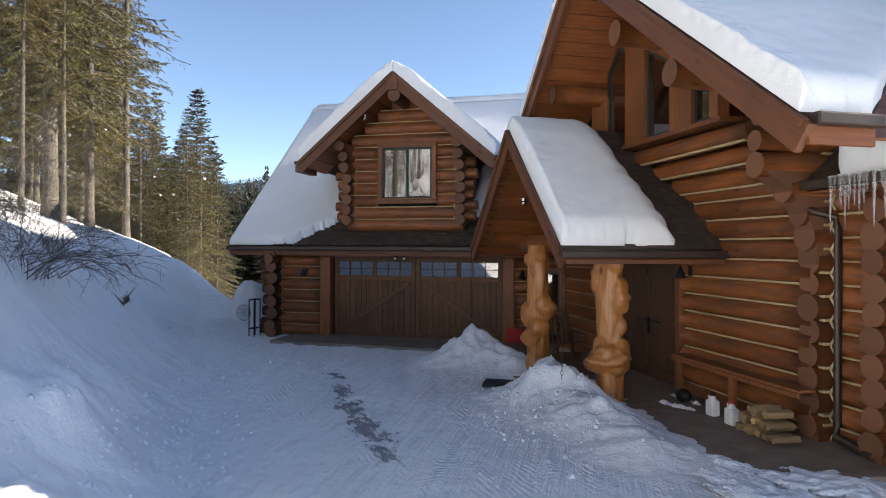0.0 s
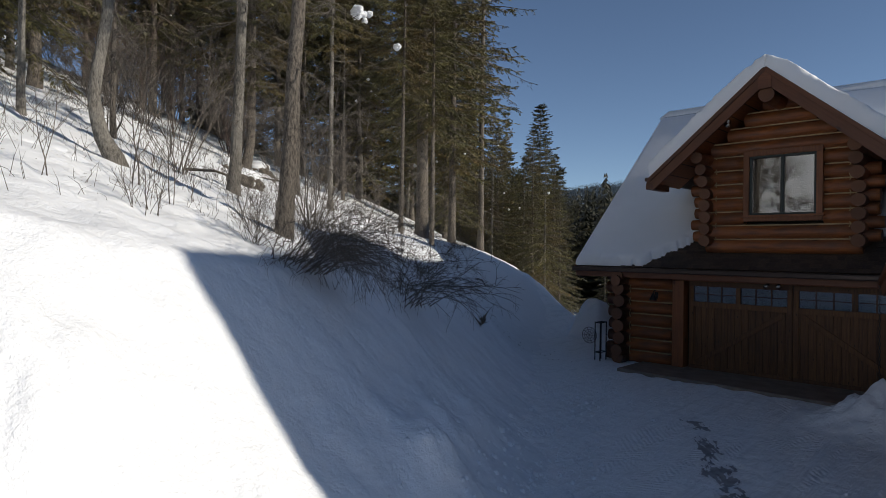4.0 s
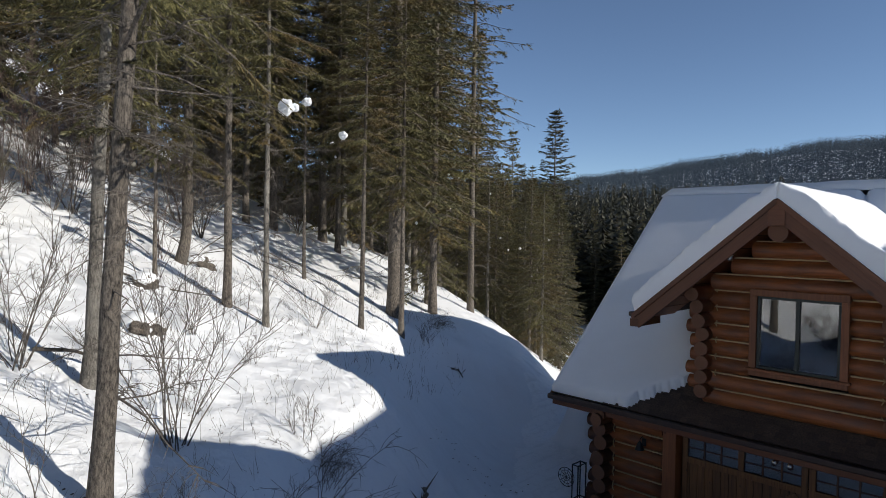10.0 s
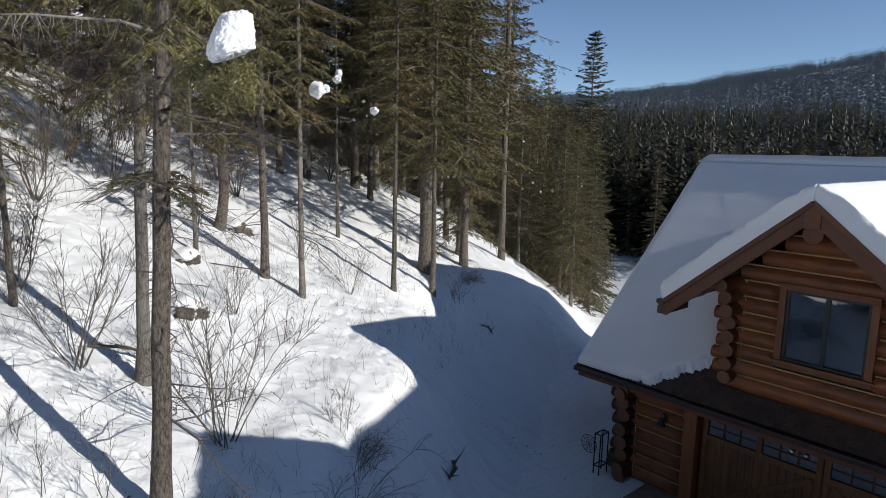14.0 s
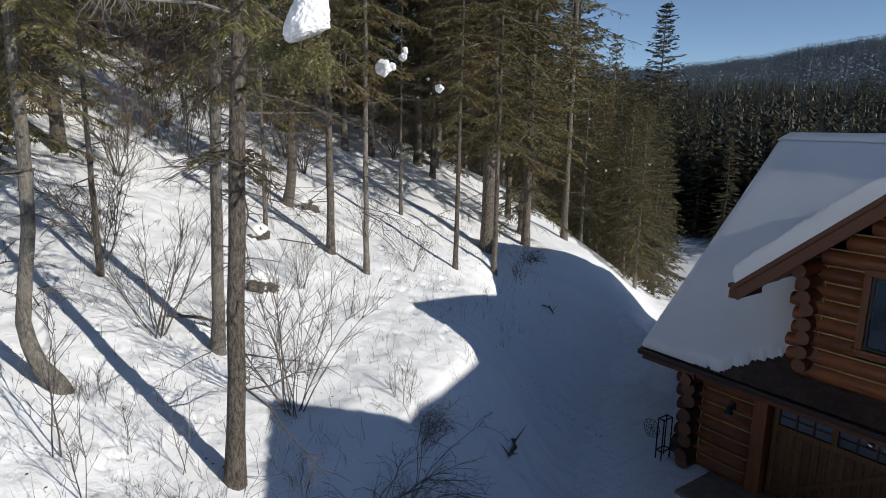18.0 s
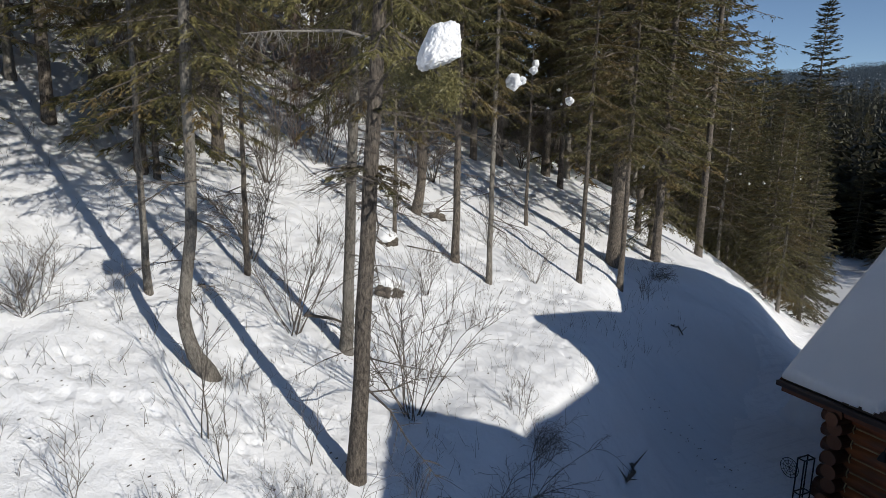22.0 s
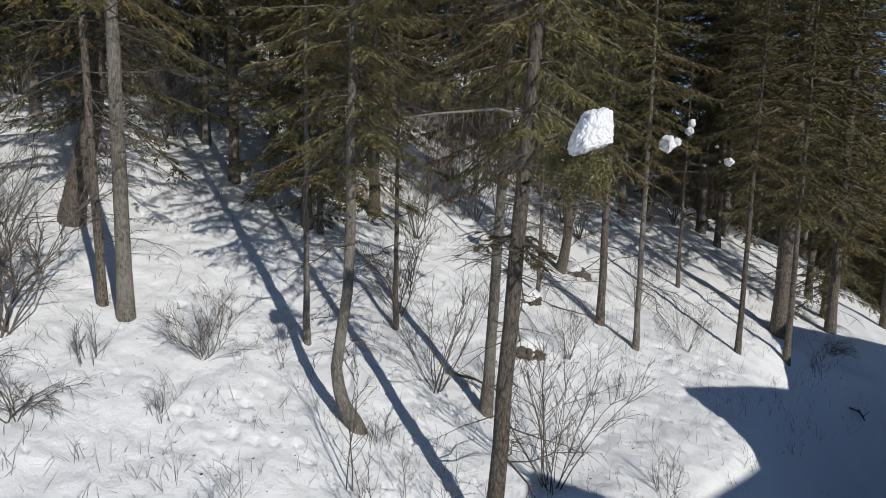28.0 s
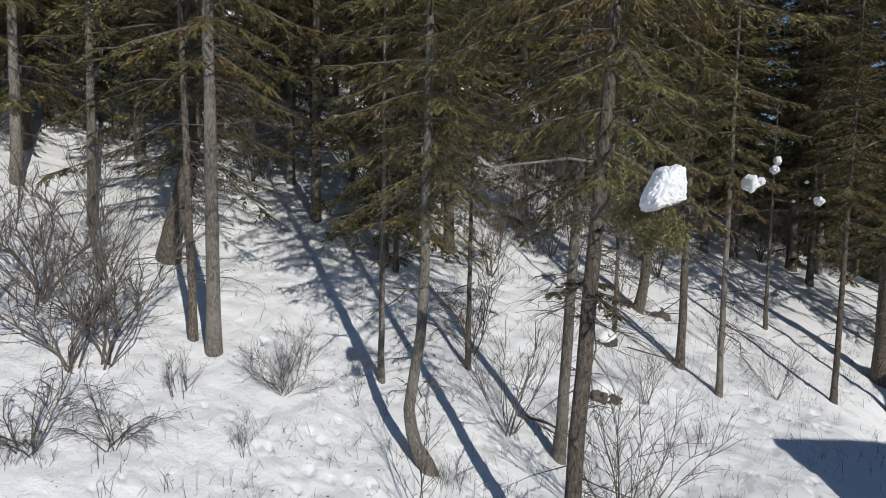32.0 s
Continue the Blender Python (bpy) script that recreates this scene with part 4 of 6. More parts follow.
def house_snow():
    t = thing("house_roof_snow", "deep snow with ragged edge on the house roof", "snow", HM)
    for s_ in (1, -1):
        ml, mh = ML[s_], MH[s_]

        def cover(i, j, s_=s_, L=math.hypot(mh, mh * ml)):
            d, q = MD + 0.06 - 18.0 * i, L * j
            if s_ > 0:
                sp = MS - MH[1] + MH[1] * j
                cut = d - (1.40 - (sp + 1.88) * 1.28 if sp < 0 else -1.0 - sp * 1.0)
                if cut < 0 and sp < 2.6:
                    return -1.0
                return edges((i * 18.0 + 0.001, 0.08), (q - 0.02 + 0.10 * fbm(d, 1.0, 1.2, 3), 0.25), (cut + 0.3 if sp < 2.6 else 1, 0.6))
            return edges((i * 18.0 + 0.001, 0.08), (q - 0.10 + 0.12 * fbm(d, 1.0, 1.2, 3), 0.25))
        snow_sheet("snow_layer", (MS - s_ * mh, MD + 0.06, MZ - ml * mh), (0, -18.0, 0), (s_ * mh, 0, ml * mh), 150, 130, cover, 0.30, t, "", warp=2.0, crinkle=0.06, ridge=True)
    p = thing("cross_wing_snow", "deep lumpy snow sliding down the cross wing roof", "snow", HM)
    LW = (WE - WR) * 1.345

    def cover3(i, j):
        s0, q = 0.4 - 2.55 * i, j * LW
        edge = -0.40 + 0.62 * q + 0.10 * fbm(q, s0, 3.0, 3)
        return edges((edge - s0, 0.3), (q + 0.06 + 0.05 * fbm(s0, 2.0, 3.0, 3), 0.2), (s0 + 2.151, 0.2))
    snow_sheet("snow_layer", (0.4, WE, 3.72), (-2.55, 0, 0), (0, WR - WE, WZ - 3.72), 50, 100, cover3, 0.42, p, "")
    snow_sheet("snow_layer", (10.0, -3.8, 3.72 + 0.9 * (WE + 3.8)), (-9.6, 0, 0), (0, WR + 3.8, WZ - 3.72 - 0.9 * (WE + 3.8)), 40, 40, lambda i, j: 1.0, 0.40, p, "")
    snow_sheet("snow_layer", (10.0, WR - 7.5, 3.72), (-12.15, 0, 0), (0, 7.5, WZ - 3.72), 40, 30, lambda i, j: edges((i * 12.15 + 0.001, 0.25), (12.16 - i * 12.15, 0.25), (j * 9 + 0.02, 0.2)), 0.35, p, "")
    ice = Nodes("ice", 0.08)
    ice.color((0.92, 0.95, 0.97))
    ice.b.inputs["Transmission Weight"].default_value = 0.85
    ice.b.inputs["IOR"].default_value = 1.31
    rng = random.Random(6)
    for k in range(26):
        d = -0.40 - 0.05 * k + rng.uniform(-0.03, 0.03)
        ln = rng.uniform(0.10, 0.55) * (1.0 if k % 4 else 1.6)
        pts = [Vector((0, 0, 0)), Vector((0, 0, -ln * 0.3)), Vector((0.005, 0, -ln * 0.7)), Vector((0, 0, -ln))]
        verts, faces = [], []
        tube(pts, [0.030, 0.020, 0.011, 0.002], 7, verts, faces)
        ob = tagged(mesh_object("icicle", verts, faces, ice.mat, smooth=True), "clear icicle hanging from the roof edge", "icicle", "icicles on the eave")
        ob.matrix_world = HM @ Matrix.Translation((d, WE + 0.13, 3.72))


def tube(points, radii, sides=3, verts=None, faces=None):
    """Adds a tapered tube along points to verts and faces."""
    base = len(verts)
    n = len(points)
    for i, (p, r) in enumerate(zip(points, radii)):
        d = (points[min(i + 1, n - 1)] - points[max(i - 1, 0)])
        d = d.normalized() if d.length > 1e-6 else Vector((0, 0, 1))
        a = d.orthogonal().normalized() if abs(d.z) < 0.95 else Vector((1, 0, 0)) - d * d.x
        a.normalize()
        b = d.cross(a)
        for k in range(sides):
            t = 2 * math.pi * k / sides
            verts.append(p + (a * math.cos(t) + b * math.sin(t)) * r)
    for i in range(n - 1):
        for k in range(sides):
            k2 = (k + 1) % sides
            faces.append((base + i * sides + k, base + i * sides + k2, base + (i + 1) * sides + k2, base + (i + 1) * sides + k))


house_snow()

# ---- entry porch ----
PS, PH, PD, PR, PE = 5.0, 2.8, 3.1, 5.2, 2.74   # middle, half width, depth, ridge and eave heights


def build_porch():
    p = thing("porch", "gabled timber entry porch roof against the log house", "porch", HM)
    for s_ in (1, -1):
        e = PS - s_ * PH
        slab("roof_deck", [(e, PD, PE), (PS, PD, PR), (PS, -0.1, PR), (e, -0.1, PE)], 0.12, SHINGLE, p)
        n = Vector((-s_ * (PR - PE), 0, PH)).normalized()
        nb = 15
        for k in range(nb):
            m = Vector((e, 0, PE - 0.15)).lerp(Vector((PS, 0, PR - 0.15)), (k + 0.5) / nb)
            beam("soffit_board", (m.x, PD - 0.03, m.z), (m.x, 0.05, m.z), math.hypot(PH, PR - PE) / nb * 0.96, 0.03, SOFFIT, p, up=n, bevel=0)
        beam("rake_board", (e, PD, PE - 0.2), (PS, PD, PR - 0.2), 0.06, 0.28, FASCIA, p, up=n)
        beam("rake_trim", (e - s_ * 0.03, PD + 0.05, PE - 0.06), (PS, PD + 0.05, PR - 0.05), 0.06, 0.10, FASCIA, p, up=n)
        beam("gutter", (e - s_ * 0.07, PD + 0.05, PE - 0.08), (e - s_ * 0.07, 0.1, PE - 0.08), 0.13, 0.13, GUTTER, p, "dark brown metal gutter", 0.025)
        beam("eave_board", (e, PD - 0.05, PE - 0.20), (e, 0.1, PE - 0.20), 0.05, 0.08, FASCIA, p)
    up = Vector((PH, 0, PR - PE)).normalized()
    shingle_rows(p, (PS - PH, 1.55, PE + 0.002), (0, -1, 0), up, 1.5, 3.72, lambda u, v: True, 5)
    log((2.6, 1.95, 2.86), (7.5, 1.95, 2.86), 0.2, p, 1, name="tie_beam")
    log((PS, PD - 0.2, 4.62), (PS, 0, 4.62), 0.17, p, 2, name="ridge_log")
    for s_ in (2.75, 7.2):
        log((s_, PD - 0.35, 2.98), (s_, 0, 2.98), 0.18, p, 3, name="plate_log")
    return p


porch = build_porch()


def porch_snow():
    t = thing("porch_roof_snow", "deep rounded snow on the porch roof", "snow", HM)
    L = math.hypot(PH, PR - PE)
    for s_ in (1, -1):
        def cover(i, j, s_=s_):
            d, q = PD - 3.0 * i, L * j
            back = 1.0 + 0.25 * j + 0.08 * fbm(q, 2.0, 2.5, 3) if s_ > 0 else 1.25
            return edges((i * 3.0 + 0.001, 0.12), (q - 0.08 + 0.05 * fbm(d, s_, 3.0, 3), 0.28), (d - back, 0.5))
        snow_sheet("snow_layer", (PS - s_ * PH, PD, PE), (0, -3.0, 0), (s_ * PH, 0, PR - PE), 80, 80, cover, 0.33, t, "", warp=1.4, crinkle=0.04, ridge=True)


porch_snow()

# ---- trees ----
def crown_mesh(seed, H, base, rmax, branches, droop=0.25, step=0.2, strokes=12, stroke=(0.17, 0.045), material=None, gaps=0.0, hang=0.25, low=0.5):
    """A conifer's crown: whorls of drooping boughs with flat side sprays, each set with short needle-clad twigs."""
    rng = np.random.RandomState(seed)
    verts, faces = [], []
    P, D, L = [], [], []
    nodes = max(1, branches // 5)
    for i in range(branches):
        f = ((i // 5 + rng.uniform(-0.22, 0.22)) / nodes)
        f = min(0.995, max(0.0, f)) ** 0.88
        z = base + (H - base) * f * 0.985
        prof = (1 - f) ** 0.8 * min(1.0, low + 2.4 * f) + 0.025
        ln = rmax * prof * rng.uniform(0.55, 1.15)
        if rng.uniform() < gaps:
            ln *= 0.4
        az = i * 1.2566 + (i // 5) * 0.71 + rng.uniform(-0.4, 0.4)
        el = radians(-16 + 50 * f + rng.uniform(-10, 10))
        out = Vector((math.cos(az), math.sin(az), 0))
        pts = []
        n = 6
        for k in range(n + 1):
            t = k / n
            pts.append(Vector((0, 0, z)) + out * (ln * t * math.cos(el)) + Vector((0, 0, ln * (t * math.sin(el) - droop * t * t + 0.5 * droop * t ** 4))) + Vector((rng.uniform(-1, 1), rng.uniform(-1, 1), rng.uniform(-0.5, 0.5))) * 0.05 * t)
        tube(pts, [0.011 * ln * (1 - 0.85 * k / n) + 0.004 for k in range(n + 1)], 3, verts, faces)
        m = max(2, int(ln / step))
        for j in range(m):
            t = 0.06 + 0.94 * (j + rng.uniform(0, 0.8)) / m
            k = min(n - 1, int(t * n))
            p = pts[k].lerp(pts[k + 1], t * n - k)
            d = (pts[k + 1] - pts[k]).normalized()
            side = d.cross(Vector((0, 0, 1))).normalized()
            for s in (-1, 1):
                q = d * rng.uniform(0.45, 0.9) + side * s * rng.uniform(0.5, 0.95) + Vector((0, 0, rng.uniform(-hang - 0.25, 0.08)))
                P.append(tuple(p)), D.append(tuple(q.normalized())), L.append((0.16 + 0.40 * ln / rmax * (1 - 0.6 * t)) * rng.uniform(0.5, 1.3) * (rmax / 2.6) ** 0.5)
        P.append(tuple(pts[n - 1])), D.append(tuple((pts[n] - pts[n - 1]).normalized())), L.append(0.3 * (rmax / 2.6) ** 0.5)
    nt = len(faces)
    P, D, L = np.array(P), np.array(D), np.array(L)
    n, up = len(P), np.array([0.0, 0.0, 1.0])
    unit = lambda v: v / (np.linalg.norm(v, axis=-1, keepdims=True) + 1e-9)
    S = unit(np.cross(D, up))
    t = (np.arange(strokes)[None, :] + rng.uniform(0, 0.9, (n, strokes))) / strokes
    sign = np.where(np.arange(strokes) % 2, 1.0, -1.0)[None, :, None]
    start = P[:, None] + D[:, None] * (t * L[:, None])[..., None] - up * (hang * 0.5 * t * t * L[:, None])[..., None]
    way = unit(D[:, None] * (0.55 + 0.5 * t[..., None]) + S[:, None] * sign * (0.85 - 0.6 * t[..., None]) + rng.normal(0, 0.2, (n, strokes, 3)) - up * hang * 0.6)
    perp = unit(np.cross(way, up * 0.8 + rng.normal(0, 0.6, (n, strokes, 3))))
    ln = stroke[0] * rng.uniform(0.55, 1.25, (n, strokes, 1)) * (1.15 - 0.45 * t[..., None])
    w = stroke[1] * 0.5 * rng.uniform(0.6, 1.25, (n, strokes, 1))
    mid = start + way * ln * 0.38
    quad = np.stack([start, mid - perp * w, start + way * ln, mid + perp * w], 2).reshape(-1, 3)
    b = len(verts)
    allv = np.concatenate([np.array([tuple(v) for v in verts]), quad])
    fs = faces + (b + np.arange(n * strokes * 4).reshape(-1, 4)).tolist()
    me = bpy.data.meshes.new("crown")
    me.from_pydata(allv.tolist(), [], fs)
    me.materials.append(TWIG)
    me.materials.append(material or NEEDLES)
    me.polygons.foreach_set("material_index", [0] * nt + [1] * (n * strokes))
    me.update()
    return me


def trunk_mesh(H, r, bend=(), flare=1.35, seed=0, sides=12):
    """A tapered trunk with a flared foot; bend: (height, dx, dy) offsets along it."""
    rng = random.Random(seed)
    n = 16
    pts, rad = [], []
    for i in range(n + 1):
        f = (i / n) ** 1.4
        z = H * f - 0.25
        dx = dy = 0.0
        if bend:
            hs = [b[0] for b in bend]
            dx, dy = float(np.interp(z, hs, [b[1] for b in bend])), float(np.interp(z, hs, [b[2] for b in bend]))
        pts.append(Vector((dx + rng.uniform(-0.012, 0.012), dy + rng.uniform(-0.012, 0.012), z)))
        rad.append(r * (1 - f) ** 0.8 * (1 + (flare - 1) * math.exp(-max(0, z) / 0.35)) + 0.008)
    if bend:
        zs = np.linspace(-0.25, 4, 14)
        pts2, rad2 = [], []
        for z in zs:
            hs = [b[0] for b in bend]
            pts2.append(Vector((float(np.interp(z, hs, [b[1] for b in bend])), float(np.interp(z, hs, [b[2] for b in bend])), z)))
            rad2.append(r * (1 - 0.6 * max(0, z) / H) * (1 + (flare - 1) * math.exp(-max(0, z) / 0.4)))
        tail = [(p, q) for p, q in zip(pts, rad) if p.z > 4.3]
        pts, rad = pts2 + [p for p, _ in tail], rad2 + [q for _, q in tail]
    verts, faces = [], []
    tube(pts, rad, sides, verts, faces)
    me = bpy.data.meshes.new("trunk")
    me.from_pydata([tuple(v) for v in verts], [], faces)
    me.polygons.foreach_set("use_smooth", [True] * len(me.polygons))
    me.update()
    return me


def dead_branch_mesh(seed, reach=1.6):
    """One bare, dead branch that starts at the origin and runs along x."""
    rng = random.Random(seed)
    verts, faces = [], []
    ln = reach * rng.uniform(0.6, 1.1)
    pts = [Vector((ln * t, rng.uniform(-1, 1) * 0.07 * ln, -0.16 * ln * t * t + rng.uniform(-0.03, 0.03))) for t in (0, 0.3, 0.55, 0.8, 1.0)]
    tube(pts, [0.015, 0.011, 0.008, 0.005, 0.002], 4, verts, faces)
    for _ in range(17):
        t = rng.uniform(0.2, 0.98) * 4
        k = min(3, int(t))
        p = pts[k].lerp(pts[k + 1], t - k)
        d = Vector((rng.uniform(0.1, 0.9), rng.choice([-1, 1]) * rng.uniform(0.4, 1.0), rng.uniform(-0.7, 0.15))) * 0.3 * ln * rng.uniform(0.4, 1.0)
        tube([p, p + d * 0.5 + Vector((0, 0, 0.02)), p + d], [0.006, 0.004, 0.0015], 3, verts, faces)
    me = bpy.data.meshes.new("dead_branch")
    me.from_pydata([tuple(v) for v in verts], [], faces)
    me.update()
    me.materials.append(TWIG)
    return me


CROWNS = {
    "near": (crown_mesh(11, 17, 5.7, 2.9, 150, 0.38, step=0.15, strokes=26, stroke=(0.095, 0.017), hang=0.45), 17),
    "tall": (crown_mesh(1, 17, 4.8, 2.7, 150, 0.34, step=0.17, strokes=20, stroke=(0.11, 0.022), hang=0.38), 17),
    "slim": (crown_mesh(2, 15, 5.4, 2.0, 130, 0.30, step=0.16, strokes=17, stroke=(0.11, 0.025), hang=0.35), 15),
    "dense": (crown_mesh(3, 24, 4.2, 4.0, 290, 0.32, material=NEEDLES_DARK, step=0.21, strokes=17, stroke=(0.15, 0.038), hang=0.35), 24),
    "bushy": (crown_mesh(4, 13, 1.2, 2.7, 170, 0.32, step=0.19, strokes=16, stroke=(0.135, 0.034), low=0.8, hang=0.3), 13),
    "pine": (crown_mesh(5, 24, 7.0, 3.3, 95, 0.34, step=0.40, strokes=8, stroke=(0.17, 0.030), material=NEEDLES_DARK, gaps=0.3, hang=0.4, low=0.7), 24),
    "fir": (crown_mesh(6, 20, 3.2, 3.4, 200, 0.3, step=0.21, strokes=16, stroke=(0.15, 0.036), hang=0.3), 20),
    "young": (crown_mesh(7, 9, 0.5, 1.7, 90, 0.2, step=0.2, strokes=14, stroke=(0.13, 0.035)), 9),
    "dark": (crown_mesh(8, 18, 2.2, 3.2, 180, 0.33, step=0.21, strokes=15, stroke=(0.15, 0.038), material=NEEDLES_DARK, low=0.7, hang=0.3), 18),
    "spire": (crown_mesh(12, 26, 3.0, 4.6, 190, 0.22, step=0.42, strokes=8, stroke=(0.40, 0.10), material=NEEDLES_DARK, hang=0.2), 26),
    "mid": (crown_mesh(9, 18, 0.8, 3.6, 140, 0.28, step=0.32, strokes=9, stroke=(0.28, 0.075), material=NEEDLES_DARK, low=0.8), 18),
    "mid_b": (crown_mesh(10, 20, 1.2, 3.8, 140, 0.3, step=0.32, strokes=9, stroke=(0.28, 0.075), low=0.8), 20),
}
for _me, _ in CROWNS.values():
    _me.name = "crown"
DEAD = [dead_branch_mesh(20 + k) for k in range(8)]
TREE_LABELS = {"near": "tall fir with thick bare trunk and drooping olive boughs", "tall": "tall fir with bare lower trunk and olive green boughs", "slim": "slender fir with bare trunk below a narrow crown", "dense": "large dark fir with dense drooping boughs", "bushy": "bushy olive green fir with low drooping boughs", "pine": "tall sparse pine with gaps between branches", "fir": "tall green fir on the snowy slope", "young": "young green fir growing from the snow", "spire": "tall dark spruce spire standing above the valley woods", "dark": "dark green fir among other conifers", "mid": "dark conifer standing in the woods", "mid_b": "green conifer standing in the woods"}
tree_count = 0


def conifer(x, y, kind, height, radius, spin=0.0, lean=(0.0, 0.0), bend=(), bark=None, dead=True, width=1.0, group="conifers on the slope", crown=True, flare=1.35, dead_top=5.2):
    global tree_count
    tree_count += 1
    me, h0 = CROWNS[kind]
    k = height / h0
    t = thing("fir_tree", TREE_LABELS[kind], "tree", Matrix.Translation((x, y, ground_h(x, y))), group)
    shear = Matrix(((1, 0, lean[0], 0), (0, 1, lean[1], 0), (0, 0, 1, 0), (0, 0, 0, 1)))
    tm = trunk_mesh(height, radius, bend, flare, tree_count)
    tm.transform(shear)
    tm.materials.append(bark or BARK)
    tr = new("trunk", tm)
    tr.parent = t
    off = Vector((bend[-1][1], bend[-1][2], 0)) if bend else Vector((0, 0, 0))
    if crown:
        cr = new("crown", me)
        cr.parent = t
        cr.matrix_basis = Matrix.Translation(off + Vector((lean[0], lean[1], 0)) * height * 0.5) @ Matrix.Rotation(spin, 4, "Z") @ Matrix.Diagonal((k * width, k * width, k, 1))
    if dead:
        rng = random.Random(tree_count)
        for _ in range(dead if dead > 1 else 14):
            db = new("dead_branch", DEAD[rng.randint(0, 7)])
            db.parent = t
            z = rng.uniform(1.2, dead_top)
            sc = rng.uniform(0.5, 1.25)
            db.matrix_basis = Matrix.Translation(off * 0.9 + Vector((lean[0] * z, lean[1] * z, z))) @ Matrix.Rotation(rng.uniform(0, 6.28), 4, "Z") @ Matrix.Rotation(rng.uniform(-0.3, 0.5), 4, "Y") @ Matrix.Diagonal((sc, sc, sc, 1))
    return t


def low_boughs(tree, z, seed):
    """Short green boughs low on a trunk."""
    me = crown_mesh(seed, 0.9, 0.0, 0.62, 6, 0.15, step=0.10, strokes=22, stroke=(0.10, 0.022), material=NEEDLES_DARK, low=0.9)
    ob = new("low_bough", me)
    ob.parent = tree
    ob.matrix_basis = Matrix.Translation((0.024 * z, 0.045 * z, z))


# named trees near the clearing
near_fir = conifer(-9.65, 6.15, "near", 19, 0.124, 0.4, (0.024, 0.045), dead=44, dead_top=9.0)
low_boughs(near_fir, 4.6, 31)
conifer(-12.6, 6.8, "tall", 17, 0.108, 2.0, (0.01, 0.035), bark=BARK_GREY, dead=34, dead_top=8.0)
conifer(-11.6, 4.26, "tall", 16, 0.097, 1.0, bend=((-0.2, 0.0, 0.08), (0.0, 0.0, 0.0), (0.15, -0.01, -0.10), (0.4, -0.03, -0.23), (0.95, -0.05, -0.37), (1.5, -0.05, -0.30), (2.4, -0.02, -0.17), (3.4, 0.0, -0.13), (6.0, 0.0, -0.11)), bark=BARK_GREY, flare=1.75, dead=30, dead_top=7.5)
conifer(-17.35, 11.3, "slim", 17, 0.102, 0.7)
conifer(-16.4, 11.9, "slim", 14, 0.072, 3.0, (-0.01, 0.01), bark=BARK_GREY)
conifer(-17.55, 15.85, "slim", 14, 0.075, 4.1, (0.0, 0.01))
conifer(-19.6, 18.9, "dense", 25, 0.27, 0.2)
conifer(-18.1, 18.0, "slim", 13, 0.09, 5.0)
conifer(-13.67, 3.35, "young", 8.5, 0.06, 1.2, dead=False, crown=False, bark=BARK_GREY)
conifer(-14.9, 5.25, "young", 8, 0.055, 1.2, crown=False)
conifer(-13.35, 0.12, "tall", 20, 0.132, 2.2, (0.0, -0.01), bark=BARK_GREY, dead=34, dead_top=8.0)
conifer(-13.6, -0.35, "slim", 13, 0.075, 0.2, (0.0, -0.03), crown=False)
conifer(-16.4, -1.85, "dark", 20, 0.23, 0.9, bend=((0, 0, 0), (0.6, 0.0, 0.10), (1.9, -0.05, 0.43), (3.0, -0.1, 0.56), (6, -0.1, 0.6)))
conifer(-20.3, 11.2, "fir", 18, 0.15, 1.9, bend=((0, 0, 0), (0.5, 0, 0.12), (1.2, 0, 0.2), (6, 0, 0.2)))
conifer(-18.9, 3.2, "bushy", 16, 0.13, 0.3)
conifer(-18.7, 3.55, "young", 9, 0.07, 2.6)
conifer(-21.0, 5.2, "dark", 17, 0.16, 4.4)
conifer(-18.1, 9.7, "young", 8, 0.05, 0.0, crown=False)
conifer(-21.1, 15.9, "young", 8, 0.06, 1.0, crown=False)
conifer(-22.6, 26.2, "pine", 26, 0.16, 0.5)
conifer(-20.6, 21.8, "fir", 22, 0.17, 2.9, width=1.2)
conifer(-23.6, 23.4, "fir", 20, 0.13, 1.8, width=1.1)
conifer(-28.9, 21.7, "dense", 23, 0.20, 0.4)
conifer(-28.3, 18.6, "fir", 21, 0.16, 1.1, width=1.1)
conifer(-31.5, 9.5, "fir", 17, 0.14, 2.2)
conifer(-35.0, 8.0, "dark", 18, 0.15, 0.6)
conifer(-33.0, 12.5, "fir", 19, 0.15, 3.9)
conifer(-21.8, 22.6, "bushy", 12, 0.12, 3.3)
conifer(-51.5, 72.5, "spire", 28.5, 0.25, 0.0, width=1.3, group="conifers in the valley")


